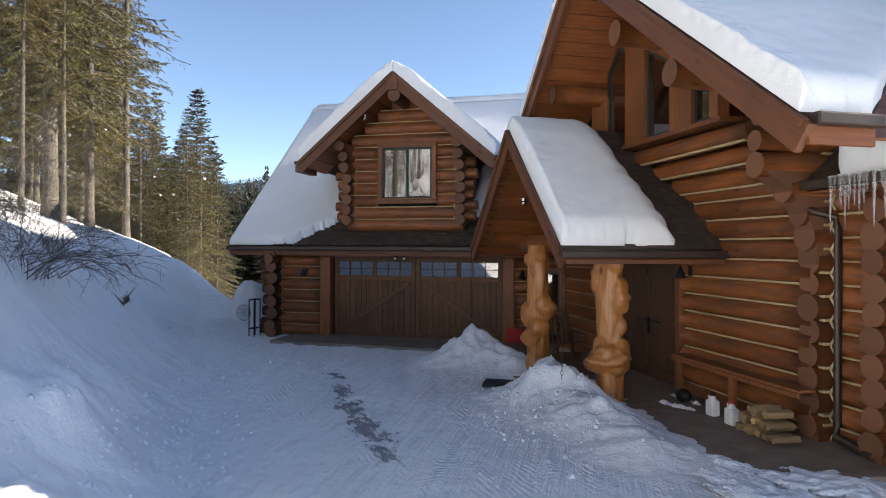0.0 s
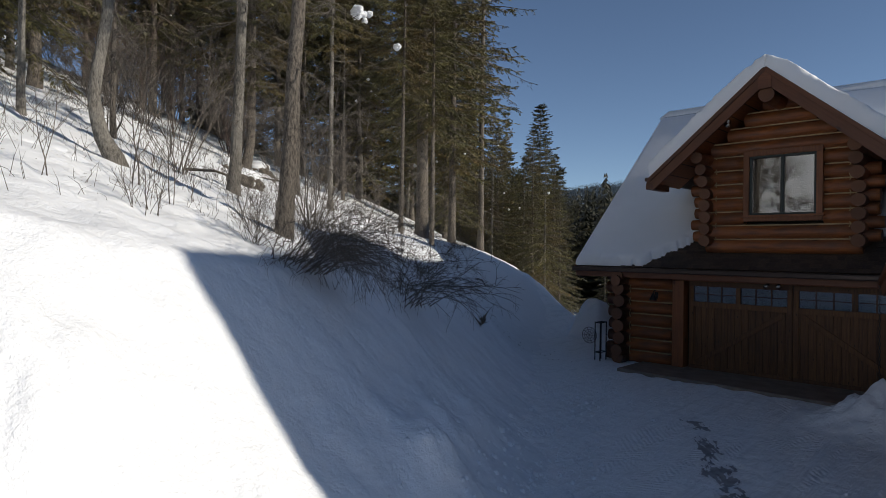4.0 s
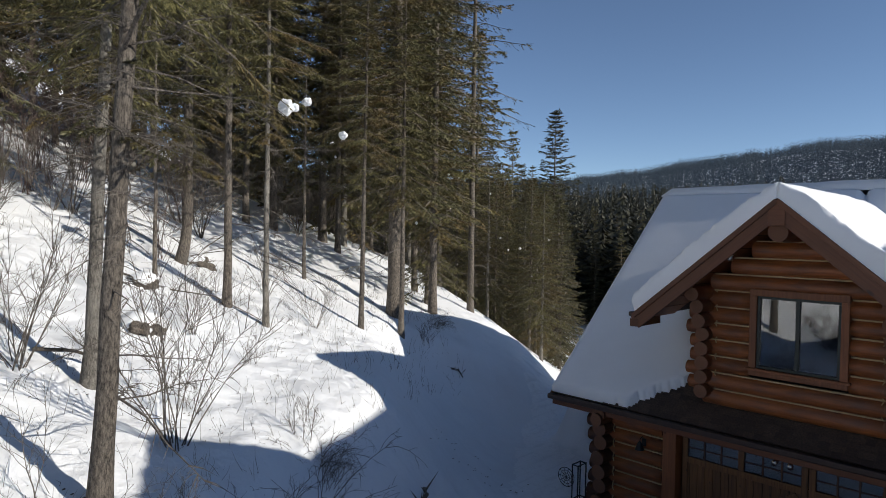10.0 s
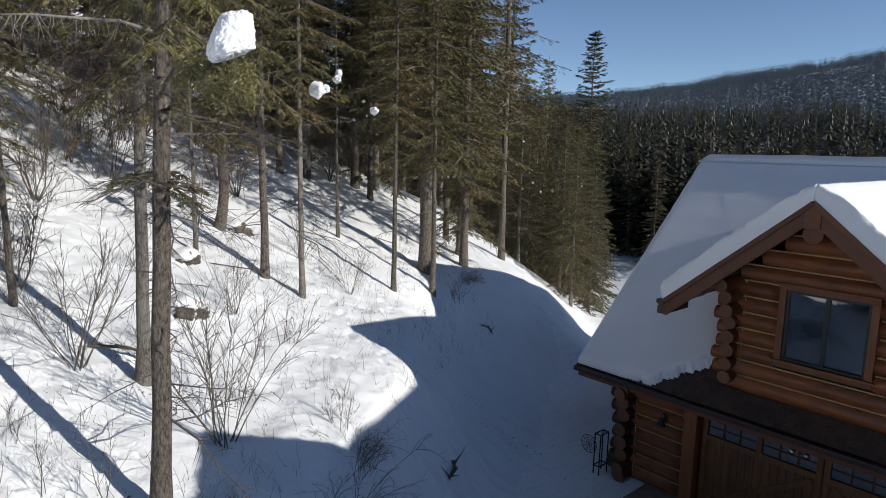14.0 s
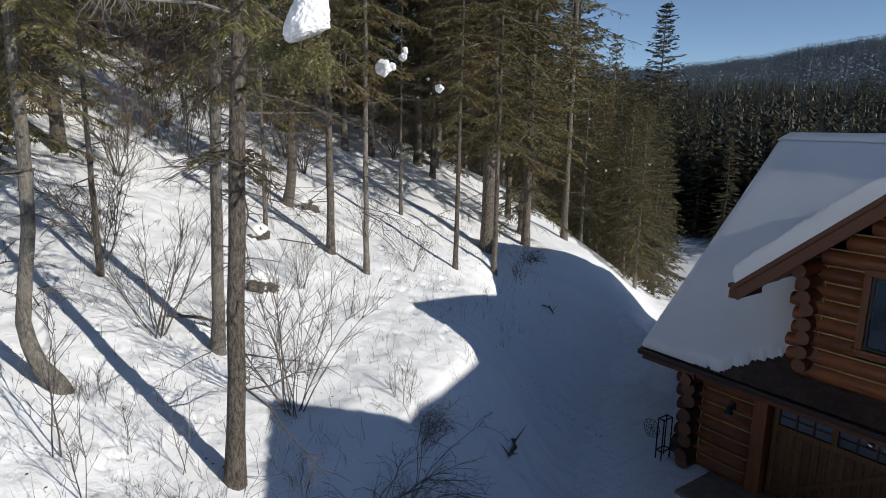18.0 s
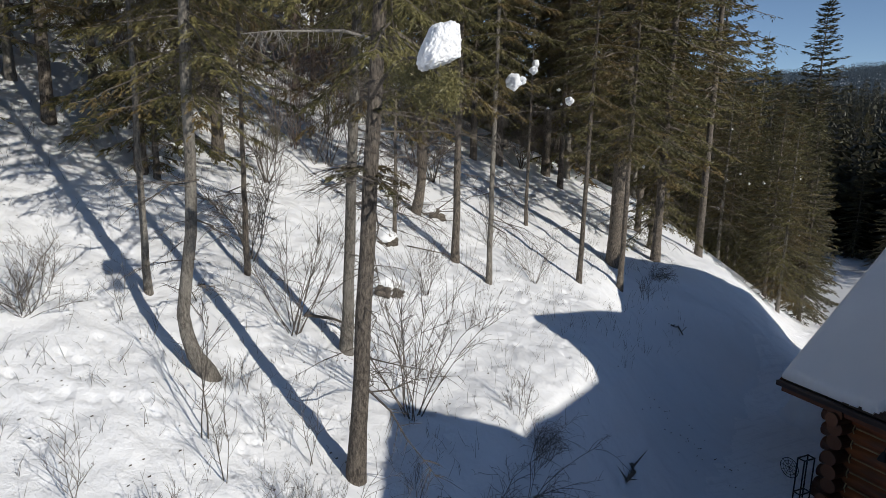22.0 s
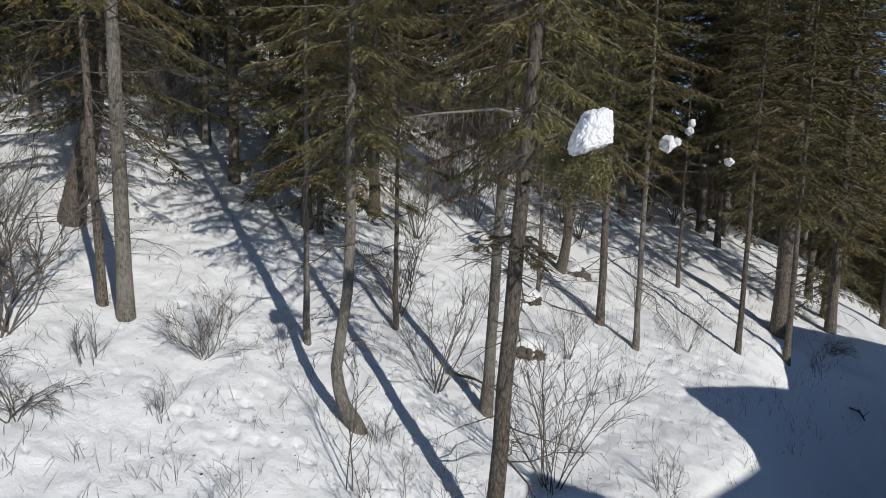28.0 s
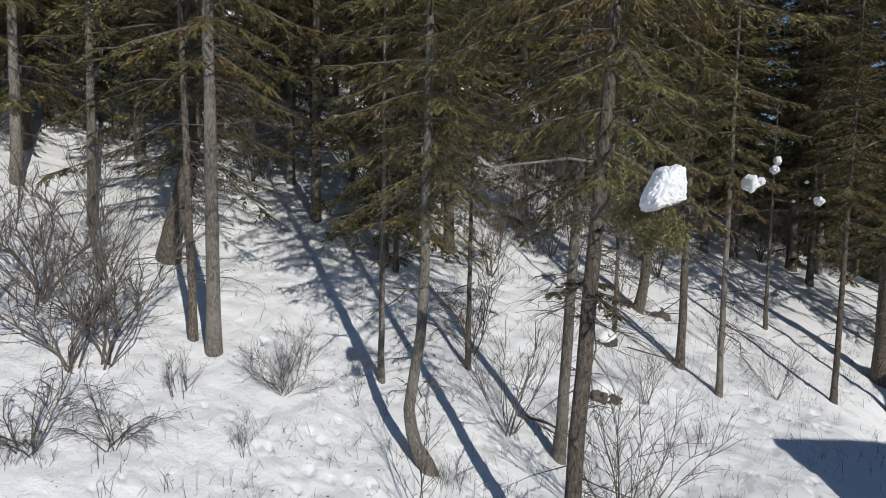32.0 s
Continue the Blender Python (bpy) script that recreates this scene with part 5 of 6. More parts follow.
def grow_forest():
    rng = random.Random(11)
    spots = []

    def far_enough(x, y, gap):
        return all((x - a) ** 2 + (y - b) ** 2 > gap * gap for a, b in spots)

    def sow(count, xr, yr, gap, test, kinds, hr, group):
        made = tries = 0
        while made < count and tries < count * 60:
            tries += 1
            x, y = rng.uniform(*xr), rng.uniform(*yr)
            if not test(x, y) or not far_enough(x, y, gap):
                continue
            spots.append((x, y))
            made += 1
            kind = rng.choice(kinds)
            h = rng.uniform(*hr)
            conifer(x, y, kind, h, 0.0062 * h + 0.02, rng.uniform(0, 6.28), group=group, dead=(14 if y < 24 and x > -34 and made % 3 == 0 else 0), width=rng.uniform(0.85, 1.15), bark=rng.choice([BARK, BARK_GREY]))

    def u_of(x, y):
        return (x + 4.2) * -0.833 + (y - 6.0) * -0.553

    sow(24, (-31, -20.5), (26, 42), 1.9, lambda x, y: x < -0.66 * y and y > 28.5 - 0.35 * (x + 20), ["bushy", "dark", "bushy", "mid"], (8, 12.5), "conifers on the slope")
    sow(34, (-46, -21.5), (17, 58), 2.7, lambda x, y: x < -0.86 * y and u_of(x, y) > 6.5 and (x < -27 or y > 26), ["fir", "dense", "dark", "fir", "mid_b", "tall"], (15, 25), "conifers on the slope")
    sow(80, (-46, -19.5), (-24, 19), 2.3, lambda x, y: u_of(x, y) > 16.5 and not (-29 < x and 6 < y < 13), ["fir", "dark", "tall", "bushy", "dense", "dark"], (12, 22), "conifers on the slope")
    sow(9, (-21, -12), (-14, -3.5), 2.4, lambda x, y: u_of(x, y) > 13 and y < -3.2, ["slim", "tall", "dark"], (12, 18), "conifers on the slope")
    sow(34, (-80, -30), (42, 100), 3.0, lambda x, y: -0.88 * y < x < -0.70 * y, ["mid", "mid_b", "mid"], (13, 21), "conifers in the valley")
    sow(34, (-60, -26), (34, 66), 2.8, lambda x, y: -0.95 * y < x < -0.74 * y, ["mid", "dark", "mid_b", "bushy"], (12, 18), "conifers on the slope")
    sow(84, (-95, -12), (60, 130), 3.0, lambda x, y: -0.72 * y < x < -0.12 * y and math.hypot(x, y) > 72, ["mid", "mid_b", "mid"], (11, 16), "conifers in the valley")


grow_forest()


def snow_flecks():
    """Small snow clumps left on the boughs of the woods."""
    rng = random.Random(31)
    verts, faces = [], []
    trees = [o for o in bpy.data.objects if o.name.startswith("fir_tree") and o.location.length > 26]
    for o in trees:
        for _ in range(rng.choice([0, 1, 2, 3])):
            a, z, r, s = rng.uniform(0, 6.28), rng.uniform(3.0, 6.5), rng.uniform(0.7, 1.3), rng.uniform(0.06, 0.15)
            c = o.location + Vector((r * math.cos(a), r * math.sin(a), z))
            b = len(verts)
            verts.extend(c + Vector(d) * s * rng.uniform(0.7, 1.3) for d in ((1, 0, 0), (0, 1, 0), (-1, 0, 0), (0, -1, 0), (0, 0, 0.8), (0, 0, -0.7)))
            faces.extend((b + i, b + (i + 1) % 4, b + 4) for i in range(4))
            faces.extend((b + (i + 1) % 4, b + i, b + 5) for i in range(4))
    return tagged(mesh_object("snow_flecks", verts, faces, SNOW, smooth=True), "small snow clumps caught in the woods", "snow", kind="stuff")


snow_flecks()


def far_forest():
    """Distant woods on the valley side and on the ridge, from ragged conifers joined into one layer."""
    rng = np.random.RandomState(5)

    def template(tiers, per):
        tri = []
        for k in range(tiers):
            f = (k + rng.uniform(0, 0.9)) / tiers
            r = (1 - f) ** 0.85 * min(1.0, 0.55 + 3 * f) + 0.03
            for i in range(per):
                a = 6.283 * (i + rng.uniform(-0.4, 0.4)) / per
                q, d = r * rng.uniform(0.55, 1.2), np.array([math.cos(a), math.sin(a)])
                e = np.array([-d[1], d[0]]) * r * rng.uniform(0.35, 0.75) * 3.2 / per
                z = 0.06 + 0.92 * f
                w = 0.10 / tiers ** 0.5
                tri += [(d[0] * q * 0.12, d[1] * q * 0.12, z + w), (d[0] * q * 0.8 + e[0], d[1] * q * 0.8 + e[1], z - w * rng.uniform(0.1, 0.9)), (d[0] * q - e[0], d[1] * q - e[1], z - w * rng.uniform(0.1, 0.9))]
        return np.array(tri)

    sets = [([template(22, 8) for _ in range(4)], 1900, (-66, 14), 84, 330, 1.2, 0.19), ([template(11, 6) for _ in range(4)], 1800, (-64, 12), 300, 520, 1.0, 0.20), ([template(4, 4) for _ in range(4)], 52000, (-58, 2), 640, 1650, 0.85, 0.15)]
    out, mats = [], []
    for shapes, count, (a0, a1), r0, r1, power, wide in sets:
        for _ in range(count):
            az, r = radians(rng.uniform(a0, a1)), r0 + (r1 - r0) * rng.uniform() ** power
            x, y = r * math.sin(az), r * math.cos(az)
            bare = smooth01((math.degrees(az) + 30) / 12) * smooth01((r - 1000) / 300)
            if r > 900 and fbm(x * 0.6 + y * 0.3, y * 1.6, 0.006, 4, 4.0) < -0.58 + 0.38 * bare:
                continue
            h = rng.uniform(11, 24) if r > 600 else rng.uniform(11, 20)
            t = shapes[rng.randint(4)] * np.array([h * wide, h * wide, h])
            c, s = math.cos(rng.uniform(0, 6.28)), math.sin(rng.uniform(0, 6.28))
            n = math.hypot(c, s) + 1e-6
            c, s = c / n, s / n
            out.append(np.stack([t[:, 0] * c - t[:, 1] * s + x, t[:, 0] * s + t[:, 1] * c + y, t[:, 2] + ground_h(x, y) - 0.6], 1))
            # trees beyond 600 m take the colour with the haze put in
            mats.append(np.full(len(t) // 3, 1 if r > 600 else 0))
    v = np.concatenate(out)
    m = len(v) // 3
    me = bpy.data.meshes.new("distant_woods")
    me.vertices.add(len(v))
    me.vertices.foreach_set("co", v.ravel())
    me.loops.add(3 * m)
    me.loops.foreach_set("vertex_index", np.arange(3 * m))
    me.polygons.add(m)
    me.polygons.foreach_set("loop_start", np.arange(0, 3 * m, 3))
    me.polygons.foreach_set("loop_total", np.full(m, 3))
    me.update(calc_edges=True)
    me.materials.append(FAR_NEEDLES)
    me.materials.append(RIDGE_HAZE_NEEDLES)
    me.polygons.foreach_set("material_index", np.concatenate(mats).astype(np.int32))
    return tagged(new("distant_woods", me), "dark conifer woods covering the valley side and ridge", "woods", kind="stuff")


far_forest()


# ---- shrubs ----
def shrub_mesh(seed, stems, height, spread, twigs=9, droop=0.0, thick=0.010, lean=(0.0, 0.0), levels=2, foot=0.12, wild=0.13, material=None):
    rng = random.Random(seed)
    made = []
    verts, faces = [], []

    def grow(p, d, ln, r, level):
        n = 5 if level == 0 else 3
        pts, q, v = [p], p.copy(), d.copy()
        for i in range(n):
            v = (v + Vector((rng.gauss(0, wild), rng.gauss(0, wild), rng.gauss(0, 0.6 * wild) + (0.05 if droop == 0 else -droop * (i + 1) / n)))).normalized()
            q = q + v * ln / n
            pts.append(q.copy())
        tube(pts, [r * (1 - 0.8 * i / n) + 0.0012 for i in range(n + 1)], 3, verts, faces)
        if level >= levels:
            return
        for _ in range(twigs if level == 0 else max(2, twigs // 2)):
            t = rng.uniform(0.25, 0.97) * n
            k = min(n - 1, int(t))
            s = pts[k].lerp(pts[k + 1], t - k)
            dd = (pts[k + 1] - pts[k]).normalized()
            side = Vector((rng.gauss(0, 1), rng.gauss(0, 1), rng.gauss(0.2, 0.6))).normalized()
            grow(s, (dd * 0.8 + side * 0.75).normalized(), ln * rng.uniform(0.22, 0.42), r * 0.45, level + 1)

    for i in range(stems):
        a = 6.283 * i / stems + rng.uniform(-0.4, 0.4)
        o = spread * rng.uniform(0.25, 1.0)
        d = Vector((math.cos(a) * o + lean[0], math.sin(a) * o + lean[1], 1.0)).normalized()
        grow(Vector((rng.uniform(-foot, foot), rng.uniform(-foot, foot), -0.08 - 0.3 * max(0.0, foot - 0.12))), d, height * rng.uniform(0.6, 1.05), thick * rng.uniform(0.6, 1.2), 0)
        me = bpy.data.meshes.new("stem")
        me.from_pydata([tuple(v) for v in verts], [], faces)
        me.update()
        me.materials.append(material or TWIG)
        made.append(me)
        verts.clear(), faces.clear()
    return made


RED_TWIG = bark_material("red_twig_bark", (0.078, 0.052, 0.044), (0.21, 0.150, 0.125))
SHRUBS = {
    "red": shrub_mesh(9, 8, 4.0, 0.42, 9, thick=0.012, wild=0.12, material=RED_TWIG),
    "open": shrub_mesh(1, 12, 2.9, 0.66, 8, thick=0.012, wild=0.10),
    "round": shrub_mesh(2, 18, 1.4, 1.3, 10, thick=0.007, wild=0.21),
    "small": shrub_mesh(3, 9, 0.8, 0.9, 5, thick=0.005),
    "broom": shrub_mesh(4, 74, 1.8, 1.0, 8, droop=0.30, thick=0.006, wild=0.16, lean=(1.0, 0.5), foot=0.42),
    "low": shrub_mesh(5, 34, 1.5, 1.0, 7, droop=0.29, wild=0.16, thick=0.006, lean=(0.65, 0.4), foot=0.35),
    "tall": shrub_mesh(6, 9, 3.9, 0.7, 13, thick=0.026, wild=0.24),
    "sapling": shrub_mesh(7, 2, 2.6, 0.25, 10, thick=0.013),
    "weeping": shrub_mesh(8, 12, 1.6, 0.9, 9, droop=0.28, thick=0.012),
}
SHRUB_LABELS = {"red": "tall leafless reddish brush among the firs", "open": "leafless grey-brown shrub with open upright stems", "round": "rounded leafless twiggy shrub in the snow", "small": "small bare shrub poking out of the snow", "broom": "large dark leafless shrub with drooping broom-like twigs", "low": "low dark leafless shrub on the bank", "tall": "tall leafless multi-stemmed shrub among firs", "sapling": "thin bare sapling rising from the snow", "weeping": "dead drooping bare shrub in the snow"}


def shrub(x, y, kind, size=1.0, spin=0.0):
    t = thing("bare_shrub", SHRUB_LABELS[kind], "shrub", Matrix.Translation((x, y, ground_h(x, y))), "bare shrubs on the slope")
    for me in SHRUBS[kind]:
        ob = new("stem", me)
        ob.parent = t
        ob.matrix_basis = Matrix.Rotation(spin, 4, "Z") @ Matrix.Diagonal((size, size, size, 1))
    return t


for x, y, kind, size, spin in [
    (-10.95, 7.55, "open", 1.15, 0.3), (-13.05, 5.86, "open", 1.0, 1.8), (-12.7, 1.62, "round", 0.95, 0.4), (-11.1, 1.24, "small", 0.9, 2.2),
    (-11.33, 4.7, "small", 0.9, 0.2), (-12.84, 2.93, "sapling", 0.5, 1.0), (-10.39, 4.14, "sapling", 1.0, 0.0), (-12.3, -1.4, "tall", 0.9, 0.6),
    (-12.0, -1.9, "tall", 0.8, 2.6), (-12.0, -0.06, "small", 1.2, 1.4), (-10.2, -1.5, "weeping", 1.1, 0.5), (-10.6, -0.6, "weeping", 0.85, 2.5), (-19.9, 6.4, "tall", 0.8, 1.0),
    (-9.54, 4.23, "sapling", 0.7, 2.4), (-8.05, 5.3, "broom", 1.02, 0.0), (-8.6, 5.05, "round", 0.7, 0.9), (-9.15, 8.35, "low", 1.3, 0.0), (-10.3, 9.75, "low", 0.75, 2.0),
    (-11.0, 9.8, "small", 1.2, 0.0), (-9.9, 5.5, "sapling", 0.6, 1.1), (-10.3, 4.9, "sapling", 0.5, 3.0), (-9.3, 7.0, "small", 0.9, 2.0), (-18.9, 20.2, "low", 0.7, 1.0), (-17.9, 19.0, "small", 1.3, 0.7),
    (-15.6, 5.4, "tall", 0.7, 1.2), (-12.1, 8.3, "small", 0.9, 2.1), (-14.1, 10.4, "small", 0.9, 1.0), (-15.2, 9.5, "open", 0.6, 0.9), (-17.0, 13.8, "open", 0.6, 2.3), (-19.0, 13.3, "open", 0.7, 0.1),
    (-13.6, -3.2, "tall", 1.0, 0.3), (-14.9, -2.6, "open", 1.2, 1.0), (-11.5, -3.6, "tall", 0.85, 1.9), (-9.6, -2.6, "weeping", 0.9, 1.2), (-16.8, 8.0, "small", 1.1, 0.0), (-13.9, 7.2, "small", 1.0, 2.0), (-9.0, 2.6, "sapling", 0.6, 0.7), (-8.6, 3.6, "small", 1.2, 0.2),
]:
    shrub(x, y, kind, size, spin)
_rng = random.Random(3)
for _ in range(80):
    _x, _y = _rng.uniform(-42, -19), _rng.uniform(-14, 34)
    if (_x + 4.2) * -0.833 + (_y - 6.0) * -0.553 > 12:
        shrub(_x, _y, _rng.choice(["tall", "tall", "open"]), _rng.uniform(0.7, 1.3), _rng.uniform(0, 6))
for _ in range(9):
    _r = _rng.uniform(18.5, 30)
    shrub(-1.9 - 0.958 * _r + _rng.uniform(-1.6, 1.6), 2.6 + 0.286 * _r + _rng.uniform(-2.2, 2.6), "red", _rng.uniform(0.8, 1.3), _rng.uniform(0, 6))


def sprigs():
    """Countless thin stalks that stick out of the snow on the slope."""
    rng = random.Random(9)
    verts, faces = [], []
    for _ in range(2500):
        x, y = rng.uniform(-22, -7.5), rng.uniform(-3, 20)
        u = (x + 4.2) * -0.833 + (y - 6.0) * -0.553
        if u < (5.0 if y < 5 else 3.0) or rng.random() > 0.35 + 0.5 * fbm(x, y, 0.4, 2, 2.0) + (0.3 if u < 9 else 0):
            continue
        z = ground_h(x, y)
        for _ in range(rng.randint(1, 4)):
            p = Vector((x + rng.uniform(-0.15, 0.15), y + rng.uniform(-0.15, 0.15), z - 0.03))
            d = Vector((rng.gauss(0, 0.4), rng.gauss(0, 0.4), 1)).normalized()
            h = rng.uniform(0.06, 0.5)
            tube([p, p + d * h * 0.6, p + d * h + Vector((rng.gauss(0, 0.05), rng.gauss(0, 0.05), 0))], [0.004, 0.003, 0.001], 3, verts, faces)
    return tagged(mesh_object("dry_stalks", verts, faces, TWIG), "thin dry stalks sticking out of the snow", "stalks", kind="stuff")


sprigs()


# ---- doors ----
def garage_door():
    d = thing("garage_door", "wide knotty wood garage door with window row and cross braces", "garage door", Matrix.Translation((-5.22, GY + 0.02, 0.02)))
    W, H = 2.6, 2.44
    box("panel", (-W, 0.0, 0), (W, 0.05, 1.86), DOOR, d, bevel=0)
    rng = random.Random(4)
    for half in (-1, 1):
        x0 = -W if half < 0 else 0.0
        n = 15
        for k in range(n):
            a = x0 + W * k / n
            box("plank", (a + 0.004, -0.025 - rng.uniform(0, 0.004), 0.06), (a + W / n - 0.004, 0.001, 1.80), DOOR, d, bevel=0.004)
        for z0, z1 in ((0.0, 0.14), (1.74, 1.88), (2.30, 2.44)):
            box("rail", (x0 + 0.01, -0.06, z0), (x0 + W - 0.01, -0.026, z1), DOOR, d)
        for a in (x0 + 0.01, x0 + W / 2 - 0.06, x0 + W - 0.13):
            box("stile", (a, -0.062, 0.14 if a != x0 + W / 2 - 0.06 else 1.88), (a + 0.12, -0.026, 2.30), DOOR, d)
        a, b = (x0 + 0.2, x0 + W - 0.2) if half < 0 else (x0 + W - 0.2, x0 + 0.2)
        beam("brace", (a, -0.043, 0.2), (b, -0.043, 1.68), 0.034, 0.13, DOOR, d, up=(0, 0, 1))
        for c in (0, 1):
            l, r = x0 + 0.13 + c * (W / 2 - 0.07), x0 + 0.13 + c * (W / 2 - 0.07) + W / 2 - 0.19
            g = box("pane", (l, -0.012, 1.88), (r, -0.006, 2.30), GLASS, d, bevel=0)
            g.visible_shadow = False
            for k in (1, 2):
                x = l + (r - l) * k / 3
                box("glazing_bar", (x - 0.014, -0.04, 1.88), (x + 0.014, -0.013, 2.30), DOOR, d, bevel=0)
            box("glazing_bar", (l, -0.036, 2.08), (r, -0.013, 2.10), DOOR, d, bevel=0)
    return d


garage_door()


def on_leaf(leaf, ob):
    ob.parent = leaf
    ob.location = ob.location - leaf.location


def entry_doors():
    d = thing("entry_door", "tall double entry doors of dark rustic boards", "door", HM @ Matrix.Translation((4.75, 0.02, 0.02)))
    for half in (0, 1):
        x0 = -1.15 + 1.15 * half
        leaf = box("leaf", (x0 + 0.004, -0.06, 0), (x0 + 1.146, 0.0, 2.44), ENTRY, d, bevel=0)
        for k in range(8):
            on_leaf(leaf, box("plank", (x0 + 0.01 + k * 0.142, 0.001, 0.02), (x0 + 0.145 + k * 0.142, 0.03, 2.42), ENTRY, bevel=0.004))
        for z in (0.10, 1.15, 2.20):
            on_leaf(leaf, box("rail", (x0 + 0.05, 0.031, z), (x0 + 1.10, 0.06, z + 0.15), ENTRY))
        on_leaf(leaf, box("strap_hinge", (x0 + (0.02 if half else 0.62), 0.061, 1.20), (x0 + (0.5 if half else 1.12), 0.072, 1.25), BLACK))
    box("handle", (-0.10, 0.06, 0.95), (-0.05, 0.11, 1.30), BLACK, d)
    for a, b in ((-1.30, -1.16), (1.16, 1.30)):
        box("jamb", (a, -0.1, 0), (b, 0.16, 2.5), TRIM, d)
    box("head", (-1.3, -0.1, 2.46), (1.3, 0.16, 2.62), TRIM, d)
    box("threshold", (-1.2, -0.05, -0.02), (1.2, 0.25, 0.02), CONCRETE, d)
    return d


entry_doors()
window("window_2", Matrix.Translation((-1.20, GY, 1.02)), 0.42, 1.05, None, 0, "narrow dark window in the log wall beside the entry")

# ---- slabs ----
tagged(mesh_object("apron_slab", *(lambda o, i: (o + i, [(0, 1, 2, 3), (0, 4, 5, 1), (1, 5, 6, 2), (2, 6, 7, 3), (3, 7, 4, 0)]))([(-9.1, 16.2, 0.07), (-1.2, 15.9, 0.07), (-0.9, 18.2, 0.07), (-9.1, 18.2, 0.07)], [(-9.1, 16.2, -0.3), (-1.2, 15.9, -0.3), (-0.9, 18.2, -0.3), (-9.1, 18.2, -0.3)]), CONCRETE), "brown stained concrete apron before the garage", "concrete slab", kind="structure")
_ps = [HM @ Vector(v) for v in ((7.9, -0.2, 0.06), (7.9, 2.9, 0.06), (2.6, 2.9, 0.06), (1.2, 2.3, 0.06), (0.0, 2.05, 0.06), (-0.7, 1.75, 0.06), (-1.0, 1.1, 0.06), (-1.15, 0.3, 0.06), (-1.3, -0.2, 0.06))]
slab("porch_slab", _ps, 0.35, CONCRETE, None)
tagged(bpy.data.objects["porch_slab"], "brown stained concrete porch slab", "concrete slab", kind="structure")


# ---- burl posts ----
def burl_post(s_, d_, height, knobs, spin, seed):
    rng = random.Random(seed)
    sides, rings = 48, 90
    verts, faces = [], []
    for i in range(rings + 1):
        z = height * i / rings
        for k in range(sides):
            a = 2 * math.pi * k / sides
            r = 0.225 + 0.045 * math.exp(-z / 0.25) + 0.012 * math.sin(3 * a + z * 2.2) + 0.008 * math.sin(7 * a - z * 4)
            for kz, ka, kr, kh in knobs:
                da = (a - ka + math.pi) % (2 * math.pi) - math.pi
                q = ((z - kz) / kr) ** 2 + (da * 0.21 / kr) ** 2
                r += 1.15 * kh * max(0.0, 1 - q) ** 0.5 if q < 1 else 0
            r += 0.016 * noise.fractal(Vector((3 * math.cos(a), 3 * math.sin(a), z * 3 + seed)), 0.8, 2.1, 3)
            verts.append((r * math.cos(a), r * math.sin(a), z))
    for i in range(rings):
        for k in range(sides):
            k2 = (k + 1) % sides
            faces.append((i * sides + k, i * sides + k2, (i + 1) * sides + k2, (i + 1) * sides + k))
    faces.append(tuple(range(rings * sides, (rings + 1) * sides)))
    ob = mesh_object("porch_post", verts, faces, BURL, smooth=True)
    ob.matrix_world = HM @ Matrix.Translation((s_, d_, 0.05)) @ Matrix.Rotation(spin, 4, "Z")
    return tagged(ob, "varnished honey-coloured burl log post on the porch", "post", "burl porch posts")


# knobs face the driveway: angle 0 is along the wall away from the corner
burl_post(2.87, 1.92, 2.72, [(0.10, 1.6, 0.20, 0.07), (0.72, 1.1, 0.22, 0.14), (0.85, 2.6, 0.20, 0.13), (0.68, 1.9, 0.16, 0.11), (1.02, 1.9, 0.15, 0.08), (0.70, 3.4, 0.2, 0.12), (0.95, 4.0, 0.2, 0.1), (1.75, 3.7, 0.18, 0.10), (2.1, 0.4, 0.25, 0.10), (2.0, 3.9, 0.2, 0.09), (1.35, 4.1, 0.15, 0.07), (2.45, 3.3, 0.16, 0.07), (2.35, 1.0, 0.15, 0.05)], 0.0, 1)
burl_post(5.64, 2.2, 2.78, [(0.18, 2.4, 0.24, 0.09), (0.78, 2.0, 0.2, 0.10), (0.72, 0.9, 0.18, 0.09), (1.0, 2.9, 0.2, 0.13), (1.25, 0.7, 0.30, 0.15), (1.5, 3.4, 0.2, 0.1), (1.35, 3.9, 0.2, 0.12), (2.45, 0.8, 0.14, 0.09), (2.2, 2.0, 0.1, 0.05), (2.55, 3.0, 0.14, 0.06)], 0.0, 2)


# ---- lamps ----
def wall_lamp(at):
    l = thing("wall_lamp", "black iron wall lantern with a conical shade", "lamp", at, "black wall lanterns")
    box("back_plate", (-0.05, -0.03, -0.08), (0.05, 0.0, 0.10), BLACK, l)
    verts, faces = [], []
    tube([Vector((0, -0.02, 0.06)), Vector((0, -0.10, 0.16)), Vector((0, -0.20, 0.14)), Vector((0, -0.22, 0.06))], [0.012] * 4, 8, verts, faces)
    mesh_object("arm", verts, faces, BLACK, l, smooth=True)
    verts, faces = [], []
    tube([Vector((0, -0.22, 0.08)), Vector((0, -0.22, 0.03)), Vector((0, -0.22, -0.12))], [0.02, 0.05, 0.11], 16, verts, faces)
    mesh_object("shade", verts, faces, BLACK, l, smooth=True)
    return l


wall_lamp(Matrix.Translation((-8.68, GY - 0.19, 2.0)))
wall_lamp(Matrix.Translation((-2.02, GY - 0.19, 2.0)))
wall_lamp(HM @ Matrix.Translation((3.05, 0.20, 2.34)) @ Matrix.Rotation(math.pi, 4, "Z"))
CHROME = plain_material("chrome", (0.6, 0.55, 0.5), 0.25, 1.0)
